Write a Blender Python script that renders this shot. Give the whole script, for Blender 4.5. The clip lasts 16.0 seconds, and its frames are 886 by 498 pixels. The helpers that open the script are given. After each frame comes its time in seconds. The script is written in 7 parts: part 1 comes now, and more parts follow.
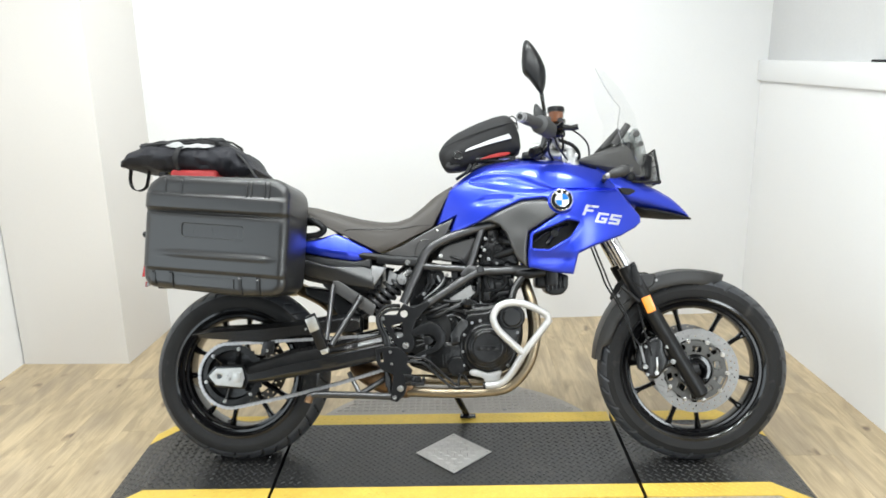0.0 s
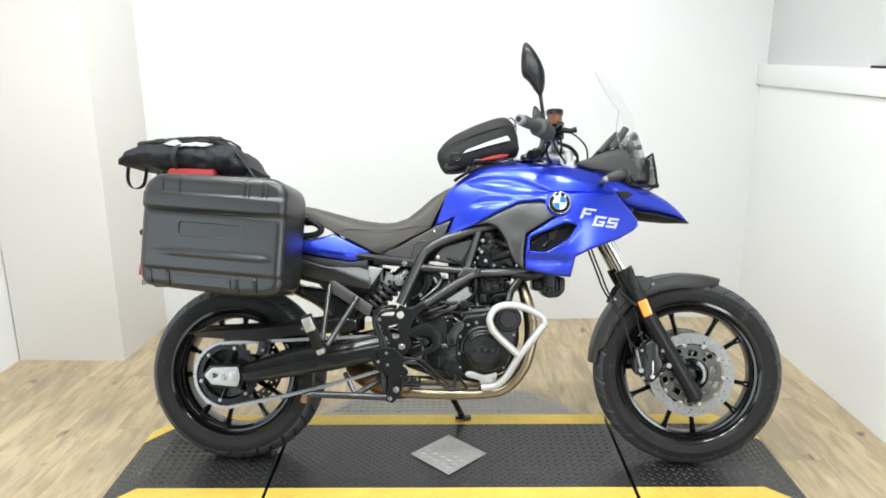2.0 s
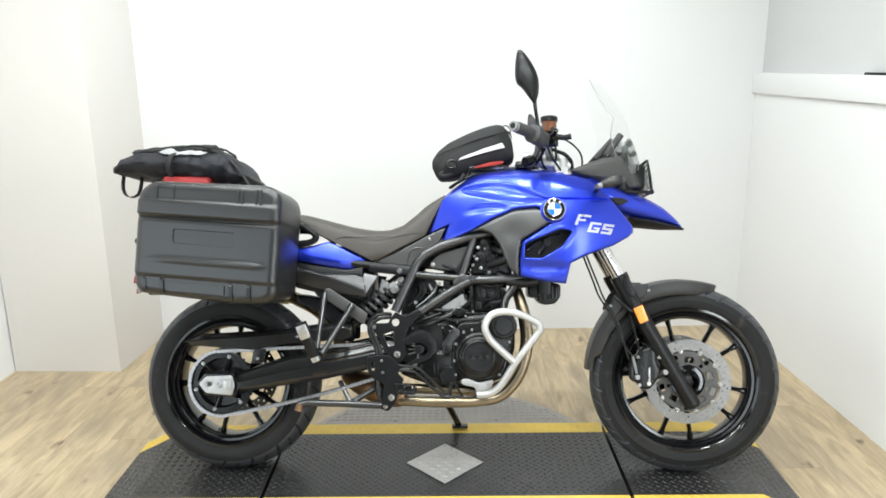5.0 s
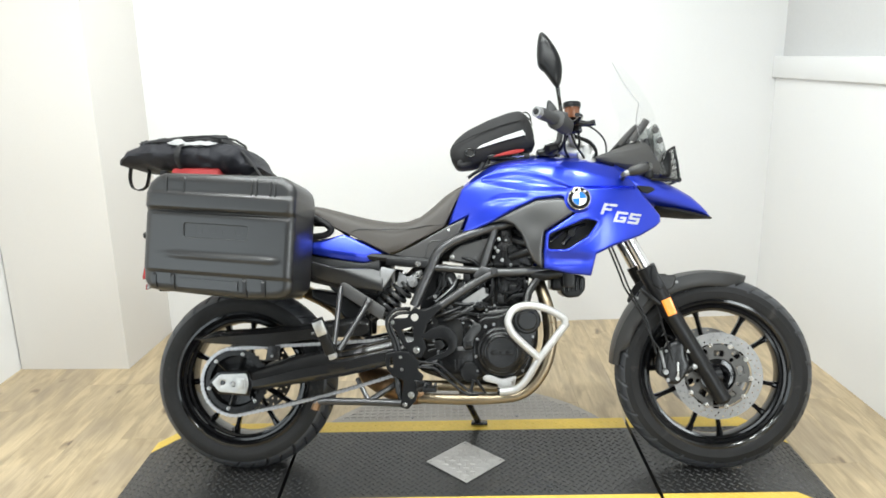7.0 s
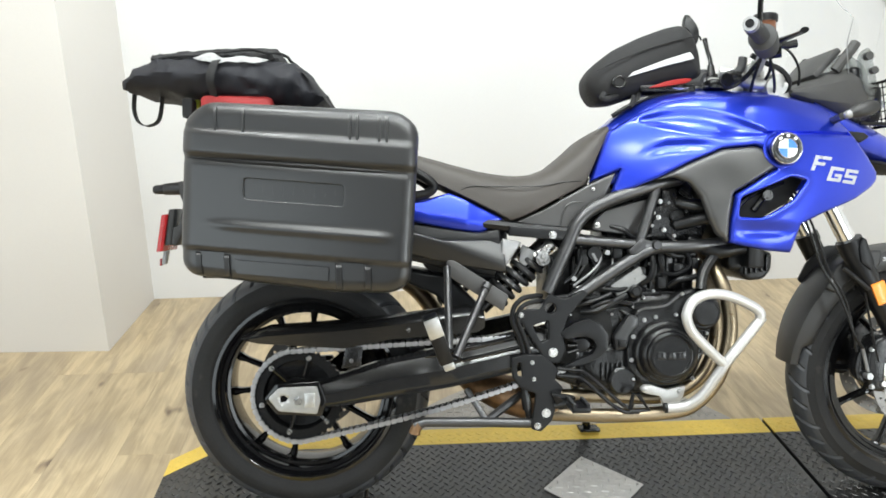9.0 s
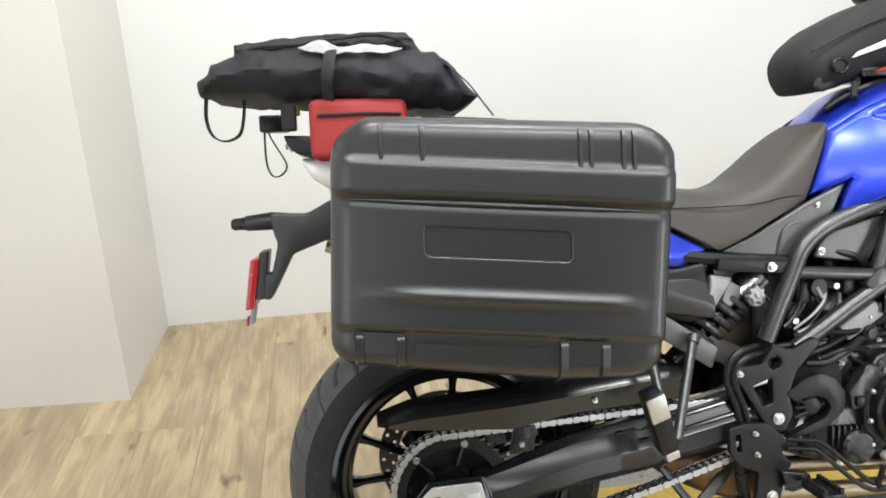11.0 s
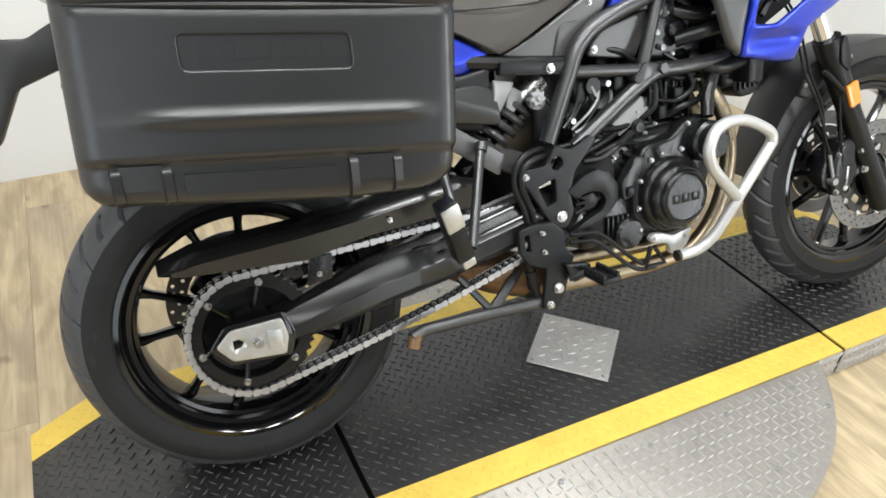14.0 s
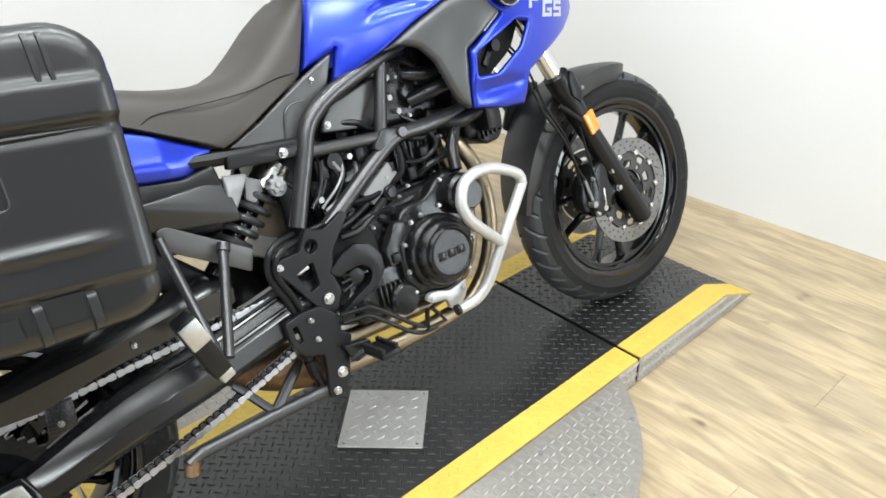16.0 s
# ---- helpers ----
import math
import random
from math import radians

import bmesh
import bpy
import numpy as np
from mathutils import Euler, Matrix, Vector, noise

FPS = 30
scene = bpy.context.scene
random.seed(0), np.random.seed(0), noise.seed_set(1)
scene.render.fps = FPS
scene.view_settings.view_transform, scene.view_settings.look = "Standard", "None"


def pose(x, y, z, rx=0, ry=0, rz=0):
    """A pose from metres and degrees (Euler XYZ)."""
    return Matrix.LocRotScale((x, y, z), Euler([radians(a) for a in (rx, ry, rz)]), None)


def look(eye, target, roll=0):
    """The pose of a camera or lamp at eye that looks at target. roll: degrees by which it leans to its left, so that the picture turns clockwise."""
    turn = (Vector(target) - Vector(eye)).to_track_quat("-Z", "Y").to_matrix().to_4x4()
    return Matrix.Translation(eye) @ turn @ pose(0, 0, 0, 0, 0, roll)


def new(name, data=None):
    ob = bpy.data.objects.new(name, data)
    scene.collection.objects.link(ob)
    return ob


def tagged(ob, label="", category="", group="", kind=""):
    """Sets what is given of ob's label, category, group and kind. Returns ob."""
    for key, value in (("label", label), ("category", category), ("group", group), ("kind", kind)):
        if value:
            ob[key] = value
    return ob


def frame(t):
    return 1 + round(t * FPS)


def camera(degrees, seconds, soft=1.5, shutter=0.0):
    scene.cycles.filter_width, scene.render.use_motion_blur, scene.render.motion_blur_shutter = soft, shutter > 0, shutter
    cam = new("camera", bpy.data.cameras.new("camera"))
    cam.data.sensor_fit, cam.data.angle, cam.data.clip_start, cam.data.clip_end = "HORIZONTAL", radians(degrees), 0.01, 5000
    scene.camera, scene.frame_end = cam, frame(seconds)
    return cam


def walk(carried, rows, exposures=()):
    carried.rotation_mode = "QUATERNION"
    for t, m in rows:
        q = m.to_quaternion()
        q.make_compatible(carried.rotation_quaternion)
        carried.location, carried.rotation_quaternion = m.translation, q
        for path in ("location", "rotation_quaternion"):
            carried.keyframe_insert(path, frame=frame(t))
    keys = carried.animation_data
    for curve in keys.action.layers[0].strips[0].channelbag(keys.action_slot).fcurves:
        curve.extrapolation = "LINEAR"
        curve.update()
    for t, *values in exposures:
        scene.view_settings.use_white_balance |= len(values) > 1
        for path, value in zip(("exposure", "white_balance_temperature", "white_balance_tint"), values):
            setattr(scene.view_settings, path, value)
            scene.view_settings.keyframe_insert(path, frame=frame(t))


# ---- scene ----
cam = camera(61.9, 16.0, soft=1.7)

EXPOSURES = [(0.0, 0.22, 6440, 5.7), (4.5, 0.20, 6440, 5.2), (7.0, 0.25, 6500, 4.7), (9.5, 0.21, 6530, 5.2), (12.0, 0.09, 6700, 9.0), (16.0, 0.21, 6380, 6.5)]
PATH = [
    (0, (0.747, -2.265, 1.45), (0.727, -0.333, 0.935), -1.1),
    (0.5, (0.752, -2.265, 1.45), (0.733, -0.334, 0.931), -0.6),
    (1, (0.753, -2.268, 1.451), (0.742, -0.337, 0.931), -0.6),
    (1.5, (0.75, -2.264, 1.45), (0.741, -0.331, 0.935), -0.4),
    (2, (0.749, -2.261, 1.459), (0.735, -0.33, 0.94), -0.4),
    (2.5, (0.749, -2.264, 1.453), (0.745, -0.33, 0.944), -0.5),
    (3, (0.759, -2.259, 1.444), (0.778, -0.33, 0.917), -0.7),
    (3.5, (0.764, -2.266, 1.429), (0.774, -0.336, 0.907), -0.3),
    (4, (0.76, -2.263, 1.453), (0.758, -0.331, 0.937), -0.6),
    (4.5, (0.772, -2.262, 1.457), (0.781, -0.326, 0.956), -1.5),
    (4.7, (0.768, -2.263, 1.451), (0.759, -0.324, 0.961), -0.8),
    (6.8, (0.762, -2.23, 1.393), (0.733, -0.287, 0.919), -0.5),
    (7, (0.709, -2.177, 1.421), (0.688, -0.243, 0.913), -1.2),
    (7.5, (0.703, -2.023, 1.368), (0.604, -0.106, 0.806), -0.9),
    (8, (0.6, -1.86, 1.375), (0.513, 0.039, 0.754), 1.3),
    (8.5, (0.408, -1.68, 1.347), (0.459, 0.228, 0.748), -0.3),
    (9, (0.209, -1.511, 1.324), (0.366, 0.365, 0.649), 0.7),
    (9.5, (0.082, -1.288, 1.295), (0.139, 0.604, 0.649), -2.7),
    (9.7, (0.106, -1.266, 1.321), (0.063, 0.653, 0.761), -3.7),
    (11.8, (-0.321, -0.913, 1.279), (0.145, 0.755, 0.279), 2.2),
    (12, (-0.321, -0.921, 1.255), (0.147, 0.705, 0.188), 2.3),
    (12.5, (-0.312, -0.933, 1.233), (0.192, 0.625, 0.085), 2.9),
    (13, (-0.282, -0.937, 1.229), (0.294, 0.594, 0.077), 3.3),
    (13.5, (-0.228, -0.942, 1.235), (0.438, 0.559, 0.094), 3.4),
    (14, (-0.165, -0.961, 1.244), (0.612, 0.504, 0.126), 2.9),
    (14.5, (-0.09, -0.985, 1.264), (0.863, 0.48, 0.292), 2.2),
    (15, (-0.036, -1.008, 1.266), (1.007, 0.408, 0.314), 1.5),
    (15.5, (-0.009, -1.012, 1.268), (1.09, 0.363, 0.318), 1.4),
    (16, (0.007, -0.985, 1.272), (1.153, 0.311, 0.269), -1.5),
]
walk(cam, [(t, look(eye, target, roll)) for t, eye, target, roll in PATH], EXPOSURES)

from mathutils import geometry as mgeo

# ---- world and lamps ----
world = bpy.data.worlds.new("world")
scene.world = world
world.use_nodes = True
world.node_tree.nodes["Background"].inputs[0].default_value = (1.0, 0.98, 0.95, 1)
world.node_tree.nodes["Background"].inputs[1].default_value = 0.01


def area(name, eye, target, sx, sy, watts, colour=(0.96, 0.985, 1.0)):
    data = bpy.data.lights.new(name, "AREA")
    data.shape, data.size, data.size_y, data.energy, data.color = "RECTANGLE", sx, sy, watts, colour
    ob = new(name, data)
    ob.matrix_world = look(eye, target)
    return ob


# rows of small ceiling panels
for ly, lw in ((-2.3, 22), (-1.1, 46), (-0.1, 46), (1.0, 14)):
    for lx in (-0.45, 0.15, 0.75, 1.35):
        area("ceiling_lamp", (lx, ly, 2.64), (lx, ly, 0), 0.30, 0.22, lw / 4)


# cool lamps added in unseen front and side openings, for reflections on the motorcycle
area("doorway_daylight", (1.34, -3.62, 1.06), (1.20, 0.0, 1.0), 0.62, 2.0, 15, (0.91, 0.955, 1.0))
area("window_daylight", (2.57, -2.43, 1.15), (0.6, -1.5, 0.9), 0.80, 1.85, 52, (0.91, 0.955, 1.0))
area("left_daylight", (-1.50, -2.15, 1.15), (0.2, -1.3, 0.9), 1.7, 1.85, 24, (0.86, 0.935, 1.0))


# ---- materials ----
def material(name, colour, rough=0.5, metal=0.0, vary=0.12, scale=6.0, fine=90.0, bump=0.05, coat=0.0, second=None,
             spots=0.0, ior=1.5, glow=0.0, stretch=(1, 1, 1), gloss=0.5, rv=0.05):
    """A surface with mottling at two scales, a fine relief and, if asked, worn spots of a second colour."""
    m = bpy.data.materials.new(name)
    m.use_nodes = True
    n, l = m.node_tree.nodes, m.node_tree.links
    p = n["Principled BSDF"]
    tc = n.new("ShaderNodeTexCoord")
    mp = n.new("ShaderNodeMapping")
    mp.inputs["Scale"].default_value = stretch
    l.new(tc.outputs["Object"], mp.inputs[0])
    big, small = n.new("ShaderNodeTexNoise"), n.new("ShaderNodeTexNoise")
    for t, s, d in ((big, scale, 4), (small, fine, 3)):
        t.inputs["Scale"].default_value, t.inputs["Detail"].default_value = s, d
        l.new(mp.outputs[0], t.inputs["Vector"])
    add = n.new("ShaderNodeMath")
    add.operation = "ADD"
    l.new(big.outputs["Fac"], add.inputs[0])
    l.new(small.outputs["Fac"], add.inputs[1])
    ramp = n.new("ShaderNodeMapRange")
    ramp.inputs["From Min"].default_value, ramp.inputs["From Max"].default_value = 0.6, 1.4
    ramp.inputs["To Min"].default_value, ramp.inputs["To Max"].default_value = 1 - vary, 1 + vary
    l.new(add.outputs[0], ramp.inputs["Value"])
    mul = n.new("ShaderNodeMix")
    mul.data_type, mul.blend_type = "RGBA", "MULTIPLY"
    mul.inputs[0].default_value = 1
    mul.inputs[6].default_value = (*colour, 1)
    l.new(ramp.outputs[0], mul.inputs[7])
    out = mul.outputs[2]
    if second:
        sp = n.new("ShaderNodeTexNoise")
        sp.inputs["Scale"].default_value, sp.inputs["Detail"].default_value = scale * 2.3, 6
        l.new(mp.outputs[0], sp.inputs["Vector"])
        cut = n.new("ShaderNodeMapRange")
        cut.inputs["From Min"].default_value, cut.inputs["From Max"].default_value = 0.62 - spots, 0.72 - spots
        l.new(sp.outputs["Fac"], cut.inputs["Value"])
        mix = n.new("ShaderNodeMix")
        mix.data_type = "RGBA"
        l.new(cut.outputs[0], mix.inputs[0])
        l.new(out, mix.inputs[6])
        mix.inputs[7].default_value = (*second, 1)
        out = mix.outputs[2]
    l.new(out, p.inputs["Base Color"])
    rr = n.new("ShaderNodeMapRange")
    rr.inputs["From Min"].default_value, rr.inputs["From Max"].default_value = 0.6, 1.4
    rr.inputs["To Min"].default_value, rr.inputs["To Max"].default_value = max(rough - rv, 0.02), min(rough + rv, 1)
    l.new(add.outputs[0], rr.inputs["Value"])
    l.new(rr.outputs[0], p.inputs["Roughness"])
    p.inputs["Metallic"].default_value = metal
    p.inputs["IOR"].default_value = ior
    p.inputs["Specular IOR Level"].default_value = gloss
    p.inputs["Coat Weight"].default_value = coat
    p.inputs["Coat Roughness"].default_value = 0.24
    if bump:
        b = n.new("ShaderNodeBump")
        b.inputs["Strength"].default_value, b.inputs["Distance"].default_value = bump, 0.002
        l.new(small.outputs["Fac"], b.inputs["Height"])
        l.new(b.outputs[0], p.inputs["Normal"])
    if glow:
        p.inputs["Emission Color"].default_value = (1, 0.97, 0.93, 1)
        p.inputs["Emission Strength"].default_value = glow
    return m


def wood():
    """Pale oak planks: long grain, grey streaks and knots, each plank shifted and toned by its own random number."""
    m = bpy.data.materials.new("oak plank")
    m.use_nodes = True
    n, l = m.node_tree.nodes, m.node_tree.links
    p = n["Principled BSDF"]
    tc, info = n.new("ShaderNodeTexCoord"), n.new("ShaderNodeObjectInfo")
    shift = n.new("ShaderNodeVectorMath")
    shift.operation = "MULTIPLY_ADD"
    l.new(info.outputs["Random"], shift.inputs[0])
    shift.inputs[1].default_value = (37, 91, 53)
    l.new(tc.outputs["Object"], shift.inputs[2])

    def noise_of(sx, sy, scale, detail, warp=0.0):
        mp = n.new("ShaderNodeMapping")
        mp.inputs["Scale"].default_value = (sx, sy, 1)
        l.new(shift.outputs[0], mp.inputs[0])
        t = n.new("ShaderNodeTexNoise")
        t.inputs["Scale"].default_value, t.inputs["Detail"].default_value = scale, detail
        t.inputs["Distortion"].default_value = warp
        l.new(mp.outputs[0], t.inputs["Vector"])
        return t.outputs["Fac"]

    cloud, grain, knots, blotch = noise_of(1, 0.22, 22, 9, 0.7), noise_of(1, 0.04, 130, 6, 0.2), noise_of(1, 0.55, 10, 2), noise_of(1, 0.35, 4, 4, 0.5)
    base = n.new("ShaderNodeValToRGB")
    e = base.color_ramp.elements
    e[0].position, e[0].color = 0.32, (0.34, 0.265, 0.165, 1)
    e[1].position, e[1].color = 0.62, (0.53, 0.42, 0.262, 1)
    mid = e.new(0.46)
    mid.color = (0.42, 0.328, 0.203, 1)
    l.new(cloud, base.inputs[0])
    wash = n.new("ShaderNodeMapRange")
    wash.inputs["From Min"].default_value, wash.inputs["From Max"].default_value = 0.48, 0.68
    wash.inputs["To Max"].default_value = 0.6
    l.new(blotch, wash.inputs["Value"])
    grey = n.new("ShaderNodeMix")
    grey.data_type = "RGBA"
    l.new(wash.outputs[0], grey.inputs[0])
    l.new(base.outputs[0], grey.inputs[6])
    grey.inputs[7].default_value = (0.30, 0.24, 0.168, 1)
    fine = n.new("ShaderNodeMapRange")
    fine.inputs["From Min"].default_value, fine.inputs["From Max"].default_value = 0.3, 0.7
    fine.inputs["To Min"].default_value, fine.inputs["To Max"].default_value = 0.88, 1.09
    l.new(grain, fine.inputs["Value"])
    tone = n.new("ShaderNodeMapRange")
    tone.inputs["To Min"].default_value, tone.inputs["To Max"].default_value = 0.975, 1.02
    l.new(info.outputs["Random"], tone.inputs["Value"])
    both = n.new("ShaderNodeMath")
    both.operation = "MULTIPLY"
    l.new(fine.outputs[0], both.inputs[0])
    l.new(tone.outputs[0], both.inputs[1])
    mul = n.new("ShaderNodeMix")
    mul.data_type, mul.blend_type = "RGBA", "MULTIPLY"
    mul.inputs[0].default_value = 1
    l.new(grey.outputs[2], mul.inputs[6])
    l.new(both.outputs[0], mul.inputs[7])
    knot = n.new("ShaderNodeMapRange")
    knot.inputs["From Min"].default_value, knot.inputs["From Max"].default_value = 0.68, 0.75
    l.new(knots, knot.inputs["Value"])
    mix = n.new("ShaderNodeMix")
    mix.data_type = "RGBA"
    l.new(knot.outputs[0], mix.inputs[0])
    l.new(mul.outputs[2], mix.inputs[6])
    mix.inputs[7].default_value = (0.13, 0.09, 0.06, 1)
    l.new(mix.outputs[2], p.inputs["Base Color"])
    p.inputs["Roughness"].default_value = 0.36
    b = n.new("ShaderNodeBump")
    b.inputs["Strength"].default_value, b.inputs["Distance"].default_value = 0.12, 0.002
    l.new(grain, b.inputs["Height"])
    l.new(b.outputs[0], p.inputs["Normal"])
    return m


OAK = wood()
WALL = material("white wall paint", (0.74, 0.74, 0.74), 0.6, vary=0.02, scale=2, bump=0.08, fine=160)
# darker and warmer than WALL; the warm tint stands in for floor bounce
PIER = material("bounce-tinted pier white", (0.66, 0.636, 0.607), 0.6, vary=0.02, scale=2, bump=0.08, fine=160)
# greyer base colour than WALL, for the wall above the ledge
GREYWALL = material("upper wall grey", (0.55, 0.55, 0.55), 0.7, vary=0.04, scale=2)
CEILING = material("pale ceiling paint", (0.58, 0.58, 0.58), 0.8, vary=0.03, scale=2)
# near-black, so that the unseen walls reflect darkly in the motorcycle
FRONTWALL = material("dark unseen-wall paint", (0.085, 0.085, 0.088), 0.7, vary=0.04, scale=2)
UNDER = material("dark subfloor", (0.06, 0.05, 0.04), 0.9)
RUBBER = material("black tread mat", (0.0155, 0.0152, 0.0152), 0.38, vary=0.5, scale=5, bump=0.2, fine=220, second=(0.026, 0.0245, 0.022), spots=0.05, gloss=0.68, rv=0.14, coat=0.22)
YELLOW = material("yellow floor paint", (0.66, 0.46, 0.08), 0.5, vary=0.12, scale=14, bump=0.2, second=(0.42, 0.28, 0.06), spots=-0.09)
TREADPLATE = material("aluminium tread plate", (0.46, 0.445, 0.43), 0.46, metal=0.45, vary=0.14, scale=9, bump=0.15, second=(0.31, 0.28, 0.255), spots=-0.06)
TURNPLATE = material("stained aluminium tread plate", (0.345, 0.322, 0.295), 0.40, metal=0.62, vary=0.18, scale=7, bump=0.15, second=(0.24, 0.205, 0.17), spots=-0.04)
RAISEDTREAD = material("tread rib alloy", (0.40, 0.385, 0.365), 0.42, metal=0.45, vary=0.12, scale=30, bump=0.05)
# the bluish part of this colour stands in for reflected light on the tread
TREADRUBBER = material("dusty bluish-sheen tread rubber", (0.034, 0.036, 0.041), 0.46, vary=0.25, scale=12, bump=0.2, fine=300, gloss=0.55)
BLUE = material("metallic blue paint", (0.014, 0.042, 0.56), 0.31, metal=0.80, vary=0.02, scale=5, fine=90, bump=0.0, coat=0.7, rv=0.02)
BLUE.node_tree.nodes["Principled BSDF"].inputs["Coat Roughness"].default_value = 0.18
MUDGREY = material("grained charcoal plastic", (0.020, 0.0198, 0.020), 0.42, vary=0.12, bump=0.06, fine=380, gloss=0.5)
DUSTGREY = material("dusty grey plastic", (0.046, 0.045, 0.044), 0.55, vary=0.15, scale=12, bump=0.06, fine=300, gloss=0.35)
GRIP = material("worn grip rubber", (0.050, 0.050, 0.051), 0.6, vary=0.15, bump=0.2, fine=300, gloss=0.3)
GREYPLASTIC = material("mid grey plastic", (0.037, 0.0365, 0.0365), 0.34, vary=0.08, bump=0.03, fine=400, gloss=0.85, rv=0.03)
DARKPLASTIC = material("black grained plastic", (0.006, 0.0062, 0.007), 0.33, vary=0.12, bump=0.05, fine=420, gloss=0.30)
CASE = material("graphite case plastic", (0.0105, 0.0106, 0.0113), 0.33, vary=0.06, scale=4, bump=0.03, fine=500, gloss=0.68, rv=0.03)
SEAT = material("brownish grey seat vinyl", (0.040, 0.034, 0.029), 0.55, vary=0.12, bump=0.2, fine=300, gloss=0.5)
FRAME = material("graphite powder-coated tube", (0.078, 0.078, 0.080), 0.31, metal=0.8, vary=0.06, bump=0.0, fine=100, rv=0.02)
GLOSSBLACK = material("gloss black paint", (0.004, 0.004, 0.0045), 0.10, vary=0.1, bump=0.0, coat=0.0, gloss=0.55, rv=0.02)
SATIN = material("satin black coating", (0.010, 0.010, 0.0105), 0.22, vary=0.12, bump=0.0, fine=200, gloss=0.6, rv=0.03)
ENGINE = material("black engine casting", (0.008, 0.008, 0.0084), 0.22, metal=0.10, vary=0.3, bump=0.22, fine=150, gloss=0.42)
ENGINEGREY = material("dark grey engine casting", (0.026, 0.026, 0.027), 0.26, metal=0.6, vary=0.2, bump=0.02, fine=260, gloss=0.45)
TYRE = material("black tyre rubber", (0.015, 0.015, 0.0155), 0.62, vary=0.35, scale=8, bump=0.15, fine=300, gloss=0.2, second=(0.040, 0.038, 0.036), spots=-0.02)
STEEL = material("brushed steel", (0.50, 0.495, 0.485), 0.28, metal=1, vary=0.1, bump=0.05)
ALLOY = material("bare cast alloy", (0.52, 0.52, 0.51), 0.38, metal=0.85, vary=0.15, bump=0.2)
SILVER = material("silver painted tube", (0.50, 0.495, 0.485), 0.42, metal=0.55, vary=0.10, bump=0.0)
CHROME = material("hard chrome", (0.75, 0.75, 0.76), 0.10, metal=1, vary=0.03, bump=0)
EXHAUST = material("heat-tinted steel", (0.30, 0.245, 0.17), 0.36, metal=1, vary=0.16, scale=9, stretch=(1, 3, 3), bump=0.04, second=(0.20, 0.13, 0.07), spots=-0.02)
CHAIN = material("greased chain steel", (0.43, 0.43, 0.445), 0.33, metal=0.85, vary=0.25, scale=40, bump=0.1)
DISC = material("drilled disc steel", (0.22, 0.215, 0.21), 0.38, metal=0.85, vary=0.14, scale=20, bump=0.1)
DARKDISC = material("dull disc steel", (0.085, 0.083, 0.080), 0.42, metal=0.8, vary=0.15, scale=20)
ORANGE = material("amber reflector", (0.85, 0.27, 0.03), 0.2, vary=0.06, coat=0.6)
BAREND = material("dull grey alloy", (0.26, 0.26, 0.265), 0.4, metal=0.5, vary=0.1)
BOLT = material("zinc-plated bolt steel", (0.33, 0.33, 0.33), 0.34, metal=0.85, vary=0.12, scale=60)
PALEGREY = material("pale grey engine plastic", (0.26, 0.26, 0.26), 0.45, vary=0.08, bump=0.05)
REDPLASTIC = material("matt red plastic", (0.27, 0.010, 0.008), 0.5, vary=0.1, gloss=0.3, bump=0.02)
PANELGREY = material("satin grey panel plastic", (0.042, 0.0405, 0.040), 0.36, vary=0.08, bump=0.04, fine=300, gloss=0.8, rv=0.03)
RED = material("red reflector", (0.30, 0.010, 0.012), 0.25, vary=0.15, scale=60, coat=0.2)
REDBAG = material("red fabric", (0.27, 0.016, 0.016), 0.65, vary=0.15, bump=0.3)
FABRIC = material("black nylon fabric", (0.024, 0.0238, 0.0245), 0.66, vary=0.2, scale=10, bump=0.4, fine=500, gloss=0.18)
NAVY = material("blue-black nylon fabric", (0.016, 0.0162, 0.020), 0.6, vary=0.2, scale=10, bump=0.4, fine=500, gloss=0.25)
WHITE = material("white reflective tape", (0.55, 0.55, 0.55), 0.4, vary=0.05)
BADGEBLUE = material("badge blue enamel", (0.02, 0.15, 0.52), 0.25, vary=0.03, bump=0)
BADGEWHITE = material("badge white enamel", (0.85, 0.86, 0.86), 0.25, vary=0.03, bump=0)
FLUID = material("brown fluid reservoir", (0.17, 0.065, 0.03), 0.2, vary=0.1, bump=0)
RUST = material("brown scorched steel", (0.20, 0.12, 0.065), 0.42, metal=0.8, vary=0.3, scale=14, bump=0.15)
SPRING = material("grey spring steel", (0.055, 0.055, 0.057), 0.30, metal=0.4, vary=0.08, bump=0.05)
PRINT = material("worn white print", (0.30, 0.30, 0.30), 0.6, vary=0.3, scale=40)
# near-black that stands in for shade inside openings; also colours the ledge strip
HOLE = material("unlit black interior", (0.008, 0.008, 0.008), 0.8, vary=0.1)
TAG = material("yellow-green plastic tag", (0.55, 0.58, 0.06), 0.4, vary=0.1)
MARK = material("silver lettering film", (0.48, 0.50, 0.54), 0.3, metal=0.4, vary=0.04, bump=0)


def clear(name, tint, shine=0.06, rough=0.03):
    m = bpy.data.materials.new(name)
    m.use_nodes = True
    n, l = m.node_tree.nodes, m.node_tree.links
    n.remove(n["Principled BSDF"])
    g, t, x = n.new("ShaderNodeBsdfGlossy"), n.new("ShaderNodeBsdfTransparent"), n.new("ShaderNodeMixShader")
    g.inputs["Roughness"].default_value = rough
    t.inputs[0].default_value = (*tint, 1)
    x.inputs[0].default_value = shine
    l.new(t.outputs[0], x.inputs[1])
    l.new(g.outputs[0], x.inputs[2])
    l.new(x.outputs[0], n["Material Output"].inputs[0])
    return m


